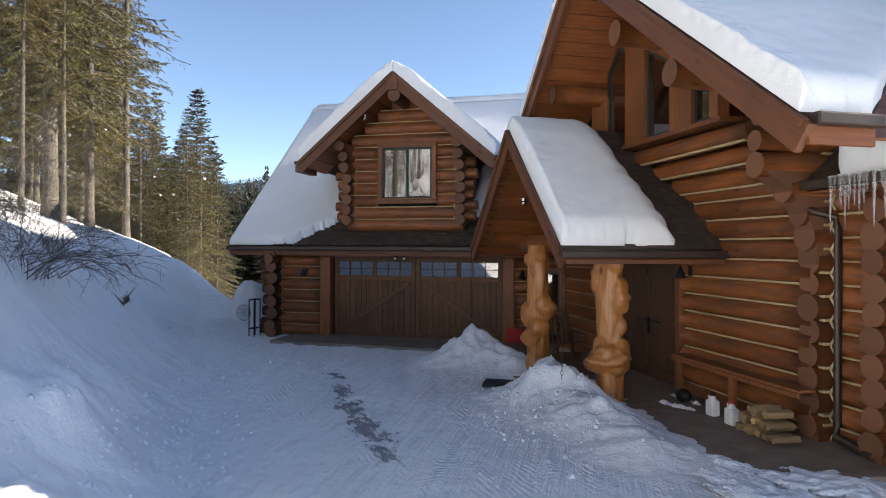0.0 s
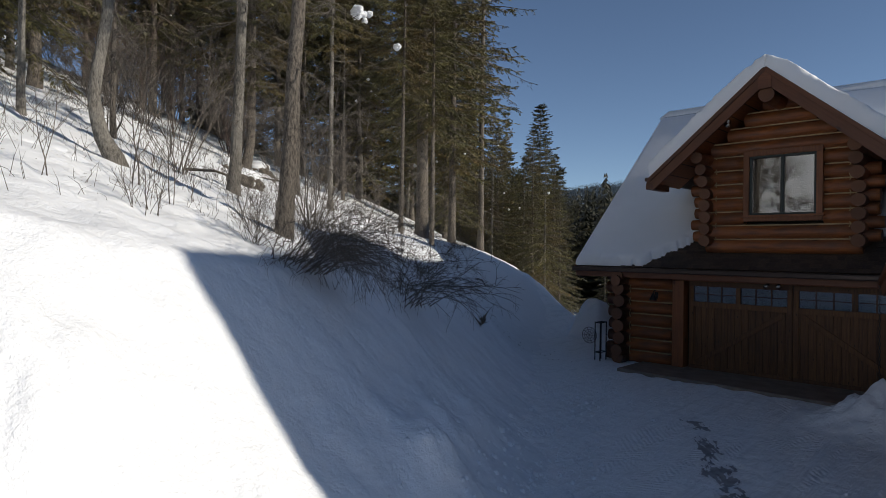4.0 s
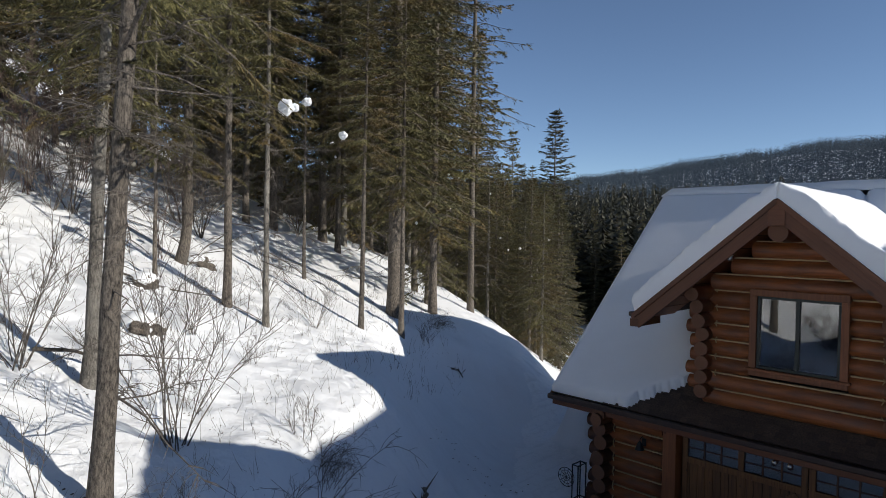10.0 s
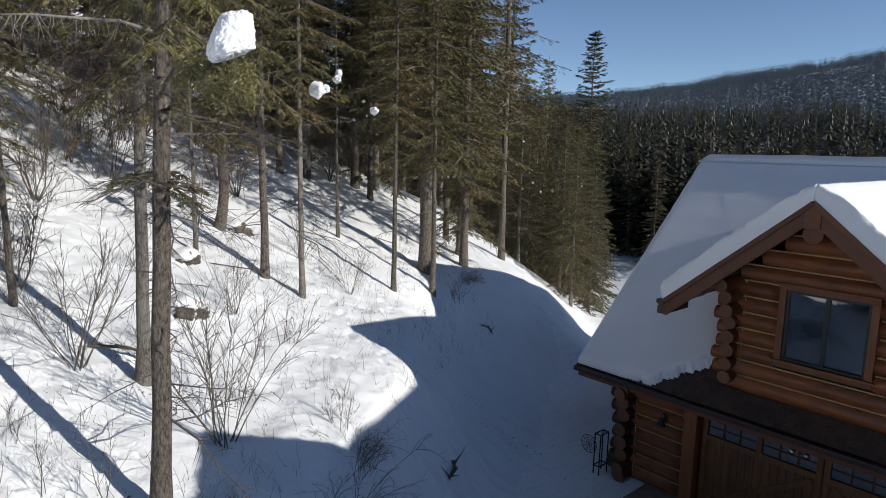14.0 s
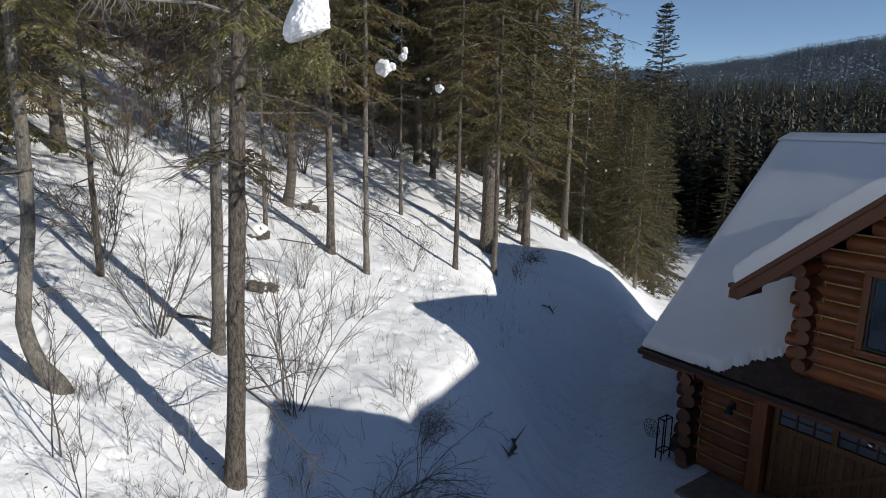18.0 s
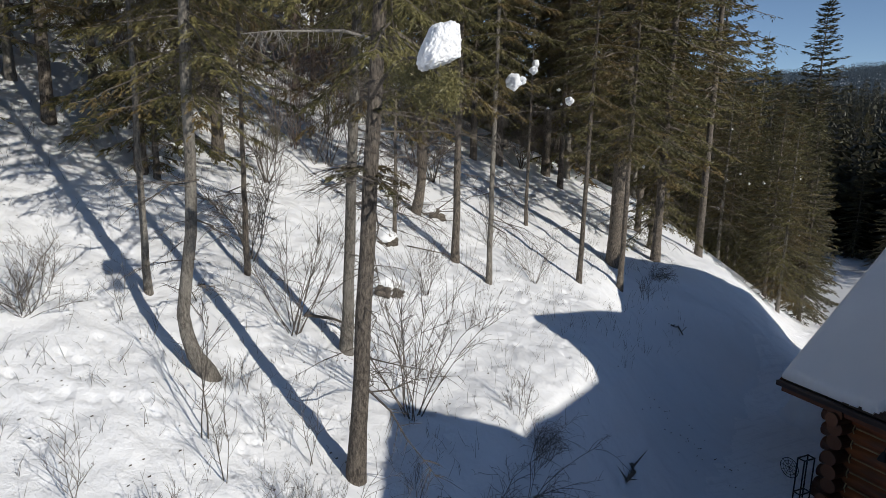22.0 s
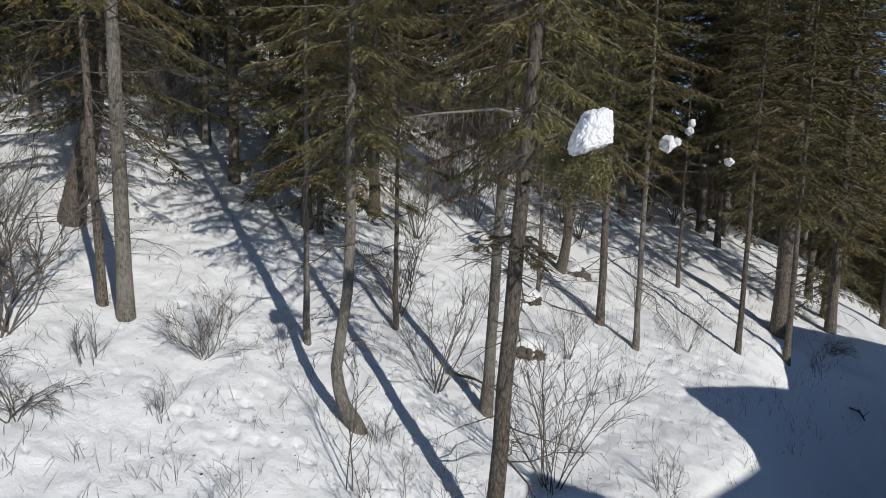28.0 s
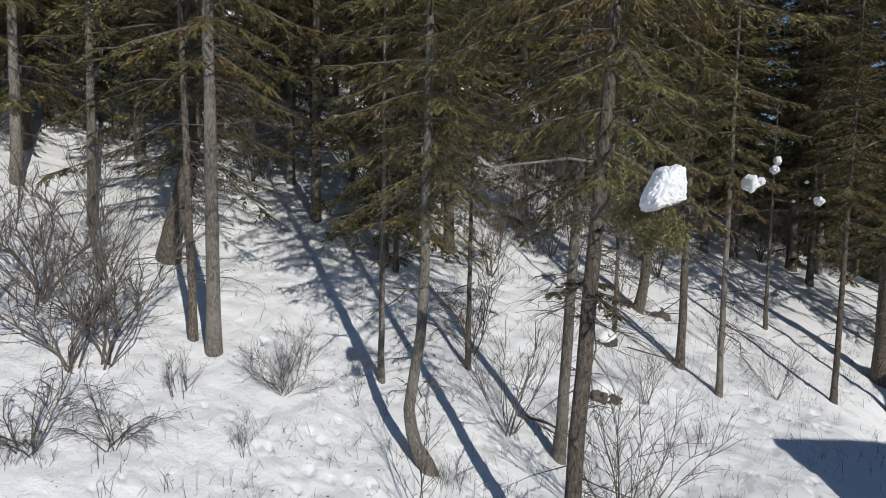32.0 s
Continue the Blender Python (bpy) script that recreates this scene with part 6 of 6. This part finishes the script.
WHITE = plain_material("white_plastic", (0.75, 0.75, 0.74), 0.45)
RED = plain_material("red_plastic", (0.45, 0.03, 0.03), 0.5)


def ball_lamp(p, at=Matrix()):
    l = thing("eyeball_spotlight", "small chrome eyeball spotlight under the eave", "spotlight", at @ Matrix.Translation(p), "eave spotlights")
    bm = bmesh.new()
    bmesh.ops.create_uvsphere(bm, u_segments=16, v_segments=10, radius=0.08)
    part("ball", bm, CHROME, l, smooth=True)
    verts, faces = [], []
    tube([Vector((0, 0, 0.03)), Vector((0, 0, 0.09))], [0.085, 0.09], 16, verts, faces)
    mesh_object("collar", verts, faces, CHROME, l, smooth=True)


ball_lamp((-6.55, 17.0, 6.5))
ball_lamp((6.33, 2.3, 3.80), HM)
ball_lamp((4.95, 1.42, 7.12), HM)
_fl = thing("floodlight", "twin floodlight fixture above the garage door", "floodlight", Matrix.Translation((-5.55, GY - 0.45, 2.50)))
box("bracket", (-0.12, -0.04, 0.0), (0.12, 0.04, 0.06), BLACK, _fl)
for _x in (-0.11, 0.11):
    _v, _f = [], []
    tube([Vector((_x, 0, -0.01)), Vector((_x * 1.2, -0.05, -0.05)), Vector((_x * 1.4, -0.12, -0.09))], [0.03, 0.05, 0.06], 12, _v, _f)
    _f.append(tuple(range(24, 36)))
    mesh_object("lamp_head", _v, _f, CHROME, _fl, smooth=True)


# ---- rain chains and downspout ----
def rain_chain(p, length):
    c = thing("rain_chain", "dark metal rain chain hanging from the gutter", "chain", Matrix.Translation(p), "rain chains")
    n = int(length / 0.075)
    verts, faces = [], []
    pts = [Vector((0.018 * math.cos(2 * math.pi * k / 10), 0, 0.045 * math.sin(2 * math.pi * k / 10))) for k in range(11)]
    tube(pts, [0.006] * 11, 5, verts, faces)
    me = bpy.data.meshes.new("link")
    me.from_pydata([tuple(v) for v in verts], [], faces)
    me.materials.append(BLACK)
    for k in range(n):
        ob = new("link", me)
        ob.parent = c
        ob.matrix_basis = Matrix.Translation((0, 0, -0.05 - 0.075 * k)) @ Matrix.Rotation(math.pi / 2 * (k % 2), 4, "Z")


rain_chain(HM @ Vector((PS - PH - 0.07, PD + 0.03, PE - 0.14)), 2.0)
rain_chain(HM @ Vector((PS + PH + 0.07, PD + 0.03, PE - 0.14)), 1.9)
_ds = thing("downspout", "brown metal downspout on the house corner", "downspout", HM)
_v, _f = [], []
tube([Vector(p) for p in ((0.26, 0.41, 3.60), (0.26, 0.40, 3.44), (0.22, 0.30, 3.33), (0.05, -0.02, 3.20), (0.03, -0.06, 3.05), (0.03, -0.06, 0.3))], [0.05] * 6, 10, _v, _f)
mesh_object("pipe", _v, _f, GUTTER, _ds, smooth=True)
_v, _f = [], []
tube([Vector((0.03, -0.06, 0.36)), Vector((0.01, -0.02, 0.16)), Vector((-0.7, 0.10, 0.12))], [0.058] * 3, 10, _v, _f)
mesh_object("elbow", _v, _f, GUTTER, _ds, smooth=True)


# ---- porch things ----
def bench():
    b = thing("wall_bench", "long plain brown wooden bench along the log wall", "bench", HM)
    beam("seat", (0.05, 0.42, 0.80), (3.1, 0.42, 0.80), 0.30, 0.045, TRIM, b)
    beam("apron", (0.05, 0.55, 0.74), (3.1, 0.55, 0.74), 0.04, 0.07, TRIM, b)
    for s_ in (1.5, 2.95):
        box("leg", (s_ - 0.06, 0.44, 0.06), (s_ + 0.06, 0.53, 0.77), TRIM, b)
    return b


bench()


def jug(p, cap, label):
    j = thing("jug", label, "jug", HM @ Matrix.Translation(p))
    bm = box_bm(0.19, 0.15, 0.26, (0, 0, 0.13), 0.03)
    part("body", bm, WHITE, j, smooth=False)
    verts, faces = [], []
    tube([Vector((0, 0, 0.25)), Vector((0, 0, 0.31)), Vector((0, 0, 0.33))], [0.075, 0.04, 0.035], 14, verts, faces)
    mesh_object("neck", verts, faces, WHITE, j, smooth=True)
    verts, faces = [], []
    tube([Vector((0, 0, 0.325)), Vector((0, 0, 0.36))], [0.042, 0.042], 14, verts, faces)
    faces.append(tuple(range(14, 28)))
    mesh_object("cap", verts, faces, cap, j)
    verts, faces = [], []
    tube([Vector((0.06, 0, 0.24)), Vector((0.11, 0, 0.30)), Vector((0.04, 0, 0.33))], [0.014] * 3, 8, verts, faces)
    mesh_object("handle", verts, faces, WHITE, j, smooth=True)
    return j


jug((1.67, 0.72, 0.06), BLACK, "white plastic jug with printed side standing on the porch")
jug((1.15, 0.76, 0.06), RED, "white plastic jug with a red cap on the porch")


def firewood():
    split = wood_material("split_wood", (0.25, 0.15, 0.07), (0.42, 0.28, 0.14), 0, 0.7, 0.35)
    rng = random.Random(8)
    for r in range(3):
        for k in range(5 - r):
            bm = bmesh.new()
            a0 = rng.uniform(0, 6)
            n = rng.choice([3, 4, 5])
            rad = rng.uniform(0.055, 0.095)
            ring = [[bm.verts.new((x, rad * math.cos(a0 + 6.283 * i / n) * rng.uniform(0.85, 1.1), rad * math.sin(a0 + 6.283 * i / n) * rng.uniform(0.85, 1.1))) for i in range(n)] for x in (-0.2, 0.2)]
            for i in range(n):
                bm.faces.new((ring[0][i], ring[0][(i + 1) % n], ring[1][(i + 1) % n], ring[1][i]))
            bm.faces.new(ring[0][::-1])
            bm.faces.new(ring[1])
            ob = tagged(part("firewood", bm, split), "split pale firewood log stacked by the wall", "firewood", "firewood stack")
            ob.matrix_world = HM @ Matrix.Translation((0.12 + k * 0.18 + r * 0.1, 0.66 + rng.uniform(-0.03, 0.03), 0.13 + r * 0.15)) @ Matrix.Rotation(math.pi / 2 + rng.uniform(-0.12, 0.12), 4, "Z")


firewood()


def shovel():
    s = thing("snow_shovel", "red snow shovel leaning on the log wall", "shovel", Matrix.Translation((-2.2, GY - 0.42, 0.07)))
    beam("shaft", (0.0, 0.05, 0.3), (0.02, 0.20, 1.35), 0.03, 0.03, BLACK, s)
    part("blade", box_bm(0.46, 0.03, 0.42, (0, 0.0, 0.23), 0.012, Matrix.Rotation(0.2, 4, "X")), RED, s)
    beam("grip", (-0.06, 0.20, 1.37), (0.09, 0.20, 1.37), 0.03, 0.03, RED, s)


shovel()


def chair():
    c = thing("porch_chair", "weathered brown wooden slat chair on the porch", "chair", Matrix.Translation((-0.75, 15.6, 0.06)) @ Matrix.Rotation(0.5, 4, "Z"))
    for k in range(5):
        beam("back_slat", (-0.26 + k * 0.13, 0.25, 0.35), (-0.28 + k * 0.14, 0.48, 1.02), 0.11, 0.02, ENTRY, c, up=(0, 1, 0))
        beam("seat_slat", (-0.3, -0.28 + k * 0.12, 0.42 - k * 0.02), (0.3, -0.28 + k * 0.12, 0.42 - k * 0.02), 0.10, 0.02, ENTRY, c)
    for x in (-0.33, 0.33):
        box("leg", (x - 0.03, -0.33, 0), (x + 0.03, -0.25, 0.6), ENTRY, c)
        box("leg", (x - 0.03, 0.2, 0), (x + 0.03, 0.28, 0.6), ENTRY, c)
        box("arm", (x - 0.06, -0.36, 0.6), (x + 0.06, 0.3, 0.625), ENTRY, c)


chair()
tagged(box("door_mat", (-2.15, 11.95, 0.05), (-1.35, 12.45, 0.12), BLACK, bevel=0.01), "dark rubber mat half buried in snow", "mat")


def black_ball():
    bm = bmesh.new()
    bmesh.ops.create_uvsphere(bm, u_segments=16, v_segments=10, radius=0.14, matrix=Matrix.Diagonal((1.2, 0.9, 0.85, 1)))
    # black round object of unknown use
    ob = tagged(part("boot_scraper", bm, BLACK, smooth=True), "black round object by the entry door", "boot scraper")
    ob.matrix_world = HM @ Matrix.Translation((2.54, 0.67, 0.18))


black_ball()


def rack():
    r = thing("iron_rack", "black iron rack with wire ring beside the garage corner", "rack", Matrix.Translation((-10.34, 17.15, 0.0)))
    for x in (0.0, 0.17):
        for y in (0.0, 0.35):
            beam("upright", (x, y, 0.0), (x, y, 1.15), 0.03, 0.03, BLACK, r, up=(0, 1, 0))
        for z in (0.25, 1.13):
            beam("side_bar", (x, 0.0, z), (x, 0.35, z), 0.03, 0.03, BLACK, r)
    for y in (0.0, 0.35):
        for z in (0.25, 1.13):
            beam("crossbar", (0.0, y, z), (0.17, y, z), 0.03, 0.03, BLACK, r)
    for k in range(3):
        a = 0.24 - 0.07 * k
        verts, faces = [], []
        tube([Vector((-0.25 + a * math.cos(t * 0.2618), 0.1, 0.72 + a * math.sin(t * 0.2618))) for t in range(25)], [0.010 if k == 0 else 0.006] * 25, 5, verts, faces)
        mesh_object("ring", verts, faces, BLACK, r, smooth=True)
    for k in range(5):
        a = k * math.pi / 5
        beam("spoke", (-0.25 - 0.24 * math.cos(a), 0.1, 0.72 - 0.24 * math.sin(a)), (-0.25 + 0.24 * math.cos(a), 0.1, 0.72 + 0.24 * math.sin(a)), 0.008, 0.008, BLACK, r, up=(0, 1, 0), bevel=0)


rack()


# ---- rocks, stumps, snow clumps ----
def lumpy(name, size, seed, material, squash=(1, 1, 0.7), rough=0.35, sub=4):
    bm = bmesh.new()
    bmesh.ops.create_icosphere(bm, subdivisions=sub, radius=1.0)
    for v in bm.verts:
        n = noise.fractal(v.co * 1.3 + Vector((seed * 7.1, 0, 0)), 0.8, 2.1, 5)
        v.co = Vector((v.co.x * squash[0], v.co.y * squash[1], v.co.z * squash[2])) * size * (1 + rough * n)
    return part(name, bm, material, smooth=True)


def craggy(name, size, seed, squash):
    """A rock with split faces and pitted grain."""
    bm = bmesh.new()
    bmesh.ops.create_icosphere(bm, subdivisions=6, radius=1.0)
    for v in bm.verts:
        q = v.co * 1.25 + Vector((seed * 5.3, 0, 0))
        d = noise.voronoi(q)[0]
        n = 0.42 * min(0.35, d[1] - d[0]) + 0.15 * noise.fractal(q * 2.0, 0.8, 2.2, 6) + 0.05 * noise.turbulence(q * 7, 4, True)
        v.co = Vector((v.co.x * squash[0], v.co.y * squash[1], v.co.z * squash[2])) * size * (0.92 + n)
    return part(name, bm, ROCK, smooth=True)


_r = craggy("boulder", 0.60, 1, (1.0, 0.9, 1.05))
tagged(_r, "tan and grey boulder with darkened crevices, half covered by snow", "boulder")
_r.location = (-5.2, 1.1, 1.1)


def stump(x, y, size, seed):
    t = thing("stump", "dark weathered stump with a snow cap", "stump", Matrix.Translation((x, y, ground_h(x, y))), "stumps on the slope")
    a = lumpy("wood", size, seed, BARK, (1.0, 1.1, 0.95), 0.7)
    a.parent = t
    b = lumpy("snow_cap", size, seed + 9, SNOW, (1.35, 1.35, 0.85), 0.15)
    b.parent = t
    b.location = (-0.55 * size, -0.15 * size, size * 0.62)


stump(-15.0, 8.45, 0.30, 2)
stump(-17.55, 9.32, 0.24, 5)
stump(-20.2, 11.75, 0.30, 6)

def big_clump():
    """A block of snow, flat on top, whose lower edge slumps to one side."""
    bm = bmesh.new()
    bmesh.ops.create_icosphere(bm, subdivisions=6, radius=1.0)
    right = Vector((0.39, 0.92, 0))
    for v in bm.verts:
        c = v.co.copy()
        k = (abs(c.x) ** 3.6 + abs(c.y) ** 3.6 + abs(c.z) ** 3.6) ** (-1 / 3.6)
        n = 0.17 * noise.fractal(c * 1.4 + Vector((3.3, 0, 0)), 0.8, 2.1, 4) + 0.07 * noise.fractal(c * 4.5, 0.7, 2.2, 4)
        c = c * k * (1 + n)
        under = max(0.0, -c.z)
        side = right.dot(c)
        z = 0.185 * c.z + (0.05 * under * max(0.0, side + 0.2)) - 0.05 * under * max(0.0, -side)
        wide = 0.155 * (1 - 0.20 * c.z)
        v.co = Vector((c.x * wide, c.y * wide, z)) + right * (0.035 * c.z)
    return part("snow_clump", bm, SNOW, smooth=True)


_c = tagged(big_clump(), "large block of snow resting on a fir bough", "snow", "snow clumps in the firs")
_c.location = (-6.6, 6.1, 9.36)
for x, y, z, s, k in ((-14.4, 11.3, 9.75, 0.19, 2), (-14.5, 11.6, 9.80, 0.10, 3), (-15.0, 13.3, 9.4, 0.11, 4), (-16.2, 13.0, 10.4, 0.10, 5), (-15.0, 12.2, 10.1, 0.10, 6)):
    ob = tagged(lumpy("snow_clump", s, 20 + k, SNOW, (1.15, 0.85, 0.95), 0.38), "clump of snow caught on fir boughs", "snow", "snow clumps in the firs")
    ob.location = (x, y, z)


def clump_bough():
    """The long bough of the near fir that carries the large snow clump."""
    t = thing("fir_bough", "olive fir bough bent under a snow clump", "branch", Matrix.Translation((-9.5, 6.35, 9.0)))
    verts, faces = [], []
    pts = [Vector((3.1 * k / 8, -0.25 * k / 8, 0.45 * math.sin(k / 8 * 2.6) - 0.25 * (k / 8) ** 2)) for k in range(9)]
    tube(pts, [0.030 - 0.003 * k for k in range(9)], 6, verts, faces)
    mesh_object("limb", verts, faces, TWIG, t, smooth=True)
    rng = np.random.RandomState(3)
    n = 4200
    f = rng.uniform(0.45, 1.0, n) ** 0.6
    base = np.array([tuple(pts[min(7, int(v * 8))].lerp(pts[min(8, int(v * 8) + 1)], v * 8 % 1)) for v in np.clip(f, 0, 0.999)])
    clump = np.floor(f * 26)
    base += np.stack([np.sin(clump * 2.3), np.cos(clump * 3.7), np.sin(clump * 5.1) - 1.1], 1) * np.array([0.12, 0.17, 0.11]) + rng.normal(0, 0.06, (n, 3)) * np.array([1, 1, 1.4])
    way = rng.normal(0, 0.6, (n, 3)) + np.array([0.35, 0, -0.35])
    way /= np.linalg.norm(way, axis=1, keepdims=True)
    perp = np.cross(way, rng.normal(0, 1, (n, 3)))
    perp /= np.linalg.norm(perp, axis=1, keepdims=True)
    ln = rng.uniform(0.03, 0.065, (n, 1))
    quad = np.stack([base, base - perp * 0.006 + way * ln * 0.4, base + way * ln, base + perp * 0.006 + way * ln * 0.4], 1).reshape(-1, 3)
    tagged(mesh_object("needle_tuft", quad.tolist(), np.arange(4 * n).reshape(-1, 4).tolist(), NEEDLES, t), kind="stuff")


clump_bough()


def pale_branch():
    """A long, pale, dead limb with hanging twigs on the near fir."""
    rng = random.Random(44)
    at = near_fir.matrix_world.translation
    ends = [Vector(p) - at for p in ((-9.52, 6.34, 9.78), (-9.2, 5.9, 9.80), (-8.9, 5.4, 9.72), (-8.65, 5.0, 9.66), (-8.5, 4.6, 9.58))]
    verts, faces = [], []
    tube(ends, [0.024, 0.019, 0.015, 0.010, 0.004], 6, verts, faces)
    for _ in range(34):
        k = rng.randint(0, 3)
        p = ends[k].lerp(ends[k + 1], rng.random())
        d = Vector((rng.gauss(0, 0.09), rng.gauss(-0.03, 0.09), -rng.uniform(0.10, 0.30)))
        tube([p, p + d * 0.5 + Vector((rng.gauss(0, 0.02), rng.gauss(0, 0.02), 0)), p + d], [0.006, 0.004, 0.0015], 3, verts, faces)
    pale = bark_material("bleached_wood", (0.26, 0.24, 0.21), (0.48, 0.46, 0.42))
    mesh_object("dead_branch", verts, faces, pale, near_fir, "pale bleached dead limb with hanging twigs")


pale_branch()


def fallen_branch(pts, r, label="fallen bare branch lying on the snow"):
    rng = random.Random(len(pts) + int(r * 1000))
    t = thing("fallen_branch", label, "branch", group="fallen branches")
    q = [Vector((x, y, ground_h(x, y) + h)) for x, y, h in pts]
    verts, faces = [], []
    tube(q, [r * (1 - 0.7 * i / len(q)) for i in range(len(q))], 6, verts, faces)
    mesh_object("limb", verts, faces, BARK, t, smooth=True)
    for _ in range(7):
        k = rng.randint(0, len(q) - 2)
        p = q[k].lerp(q[k + 1], rng.random())
        verts, faces = [], []
        tube([p, p + Vector((rng.gauss(0, 0.3), rng.gauss(0, 0.3), rng.uniform(0.05, 0.3)))], [r * 0.4, 0.002], 4, verts, faces)
        mesh_object("twig", verts, faces, BARK, t)


fallen_branch([(-13.6, 6.2, 0.05), (-13.2, 6.7, 0.25), (-12.9, 7.2, 0.3)], 0.035)
fallen_branch([(-17.6, 9.9, 0.02), (-17.0, 10.8, 0.3), (-16.5, 11.9, 0.1)], 0.018)
fallen_branch([(-11.1, 12.8, 0.0), (-10.8, 12.6, 0.22), (-10.7, 12.3, 0.02)], 0.06, "dark dead stick poking from the snowy bank")
fallen_branch([(-17.2, 19.6, 0.0), (-17.0, 19.75, 0.2), (-16.9, 19.9, 0.02)], 0.035, "dark dead stick poking from the snowy bank")


def debris():
    """Small lumps of snow and dark crumbs on the driveway and bank."""
    rng = random.Random(12)
    verts, faces = [], []
    dv, df = [], []
    for _ in range(1100):
        if rng.random() < 0.7:
            t = rng.random()
            x, y = -4.5 - 5.0 * t + rng.gauss(0, 0.45), 5.0 + 11 * t + rng.gauss(0, 0.9)
        else:
            x, y = rng.gauss(-0.7, 0.9), rng.gauss(10.9, 1.7)
            if (HM.inverted() @ Vector((x, y, 0))).y < 2.3:
                continue
        s = abs(rng.gauss(0, 0.018)) + 0.007
        z = ground_h(x, y)
        b = len(verts)
        for a in range(6):
            verts.append((x + s * math.cos(a * 1.047) * rng.uniform(0.7, 1.2), y + s * math.sin(a * 1.047) * rng.uniform(0.7, 1.2), z - 0.01))
        for a in range(6):
            verts.append((x + s * 0.7 * math.cos(a * 1.047) * rng.uniform(0.6, 1.2), y + s * 0.7 * math.sin(a * 1.047) * rng.uniform(0.6, 1.2), z + s * rng.uniform(0.5, 1.0)))
        faces += [(b + a, b + (a + 1) % 6, b + 6 + (a + 1) % 6, b + 6 + a) for a in range(6)] + [tuple(range(b + 6, b + 12))]
    for k in range(1500):
        x, y = rng.gauss(-12.6, 0.8), rng.gauss(16.4, 0.7)
        s = rng.uniform(0.008, 0.02)
        if k > 40:
            x, y = rng.uniform(-20, -9), rng.uniform(-2, 16)
            s = rng.uniform(0.006, 0.02)
            if (x + 4.2) * -0.833 + (y - 6.0) * -0.553 < 4.5 or fbm(x, y, 0.5, 3, 3.0) < -0.1:
                continue
        z = ground_h(x, y)
        b = len(dv)
        dv += [(x - s, y - s, z + 0.01), (x + s, y - s, z + 0.01), (x + s, y + s, z + 0.015), (x - s, y + s, z + 0.02), (x, y, z + s)]
        df += [(b, b + 1, b + 4), (b + 1, b + 2, b + 4), (b + 2, b + 3, b + 4), (b + 3, b, b + 4)]
    tagged(mesh_object("snow_lumps", verts, faces, SNOW, smooth=True), "crumbled lumps of ploughed snow", "snow", kind="stuff")
    tagged(mesh_object("bark_crumbs", dv, df, BARK), "dark crumbs scattered on the snow", "debris", kind="stuff")


debris()


def bare_patches():
    """Wet grey ground that shows through the packed snow of the drive in broken pieces."""
    for cx, cy, a, b, turn, seed in ((-3.35, 8.9, 1.0, 0.42, -0.95, 1), (-4.15, 10.1, 0.85, 0.32, -1.0, 2), (-4.75, 11.2, 0.75, 0.25, -1.0, 3), (-5.4, 12.4, 0.6, 0.22, -0.8, 4), (-2.75, 7.9, 0.55, 0.2, -0.9, 5)):
        verts, faces, n = [], [], 34
        ids = {}

        def vert(i, j):
            if (i, j) not in ids:
                x, y = a * (2 * i / n - 1), b * (2 * j / n - 1)
                x, y = x + 0.03 * fbm(x, y, 9.0, 2, seed), y + 0.03 * fbm(x, y, 9.0, 2, seed + 4)
                px, py = cx + x * math.cos(turn) - y * math.sin(turn), cy + x * math.sin(turn) + y * math.cos(turn)
                ids[(i, j)] = len(verts)
                verts.append((px, py, ground_h(px, py) + 0.008))
            return ids[(i, j)]
        for i in range(n):
            for j in range(n):
                x, y = 2 * (i + 0.5) / n - 1, 2 * (j + 0.5) / n - 1
                if x * x + y * y + 0.75 * fbm(x * a + seed, y * b * 1.6, 3.2, 4, seed) + 0.7 * fbm(x * a * 0.7, y * b * 3.0 + seed, 5.5, 3, seed + 2) < 0.34:
                    faces.append((vert(i, j), vert(i + 1, j), vert(i + 1, j + 1), vert(i, j + 1)))
        tagged(mesh_object("bare_patch", verts, faces, DIRT, smooth=True), "wet grey patch of bare ground in the snowy drive", "bare ground", "bare patches")


bare_patches()


def porch_snow_scraps():
    """Thin, rough leftovers of snow on the edge of the porch slab."""
    for cs, cd, a, b, turn, seed in ((-0.42, 1.95, 0.40, 0.20, 0.3, 1), (-1.15, 1.35, 0.75, 0.42, 1.2, 2), (-1.15, 2.25, 0.75, 0.42, 0.2, 3), (2.3, 0.95, 0.35, 0.10, 0.3, 4), (2.75, 0.55, 0.5, 0.06, 0.05, 5)):
        n, ids, verts, faces = 44, {}, [], []

        def height(x, y):
            q = (x / a) ** 2 + (y / b) ** 2
            return 0.055 * (0.9 - q + 1.0 * fbm(x + seed * 3.1, y, 5.0, 5, seed))

        def vert(i, j):
            if (i, j) not in ids:
                x, y = 1.3 * a * (2 * i / n - 1), 1.3 * b * (2 * j / n - 1)
                ids[(i, j)] = len(verts)
                p = Matrix.Rotation(turn, 3, "Z") @ Vector((x, y, 0))
                verts.append((cs + p.x, cd + p.y, 0.063 + min(0.07, max(0.0, height(x, y)))))
            return ids[(i, j)]

        for i in range(n):
            for j in range(n):
                if height(1.3 * a * (2 * (i + 0.5) / n - 1), 1.3 * b * (2 * (j + 0.5) / n - 1)) > 0:
                    faces.append((vert(i, j), vert(i + 1, j), vert(i + 1, j + 1), vert(i, j + 1)))
        ob = tagged(mesh_object("snow_scrap", verts, faces, SNOW, smooth=True), "thin patch of trampled snow on the concrete porch", "snow", "snow scraps on the porch")
        ob.matrix_world = HM


porch_snow_scraps()
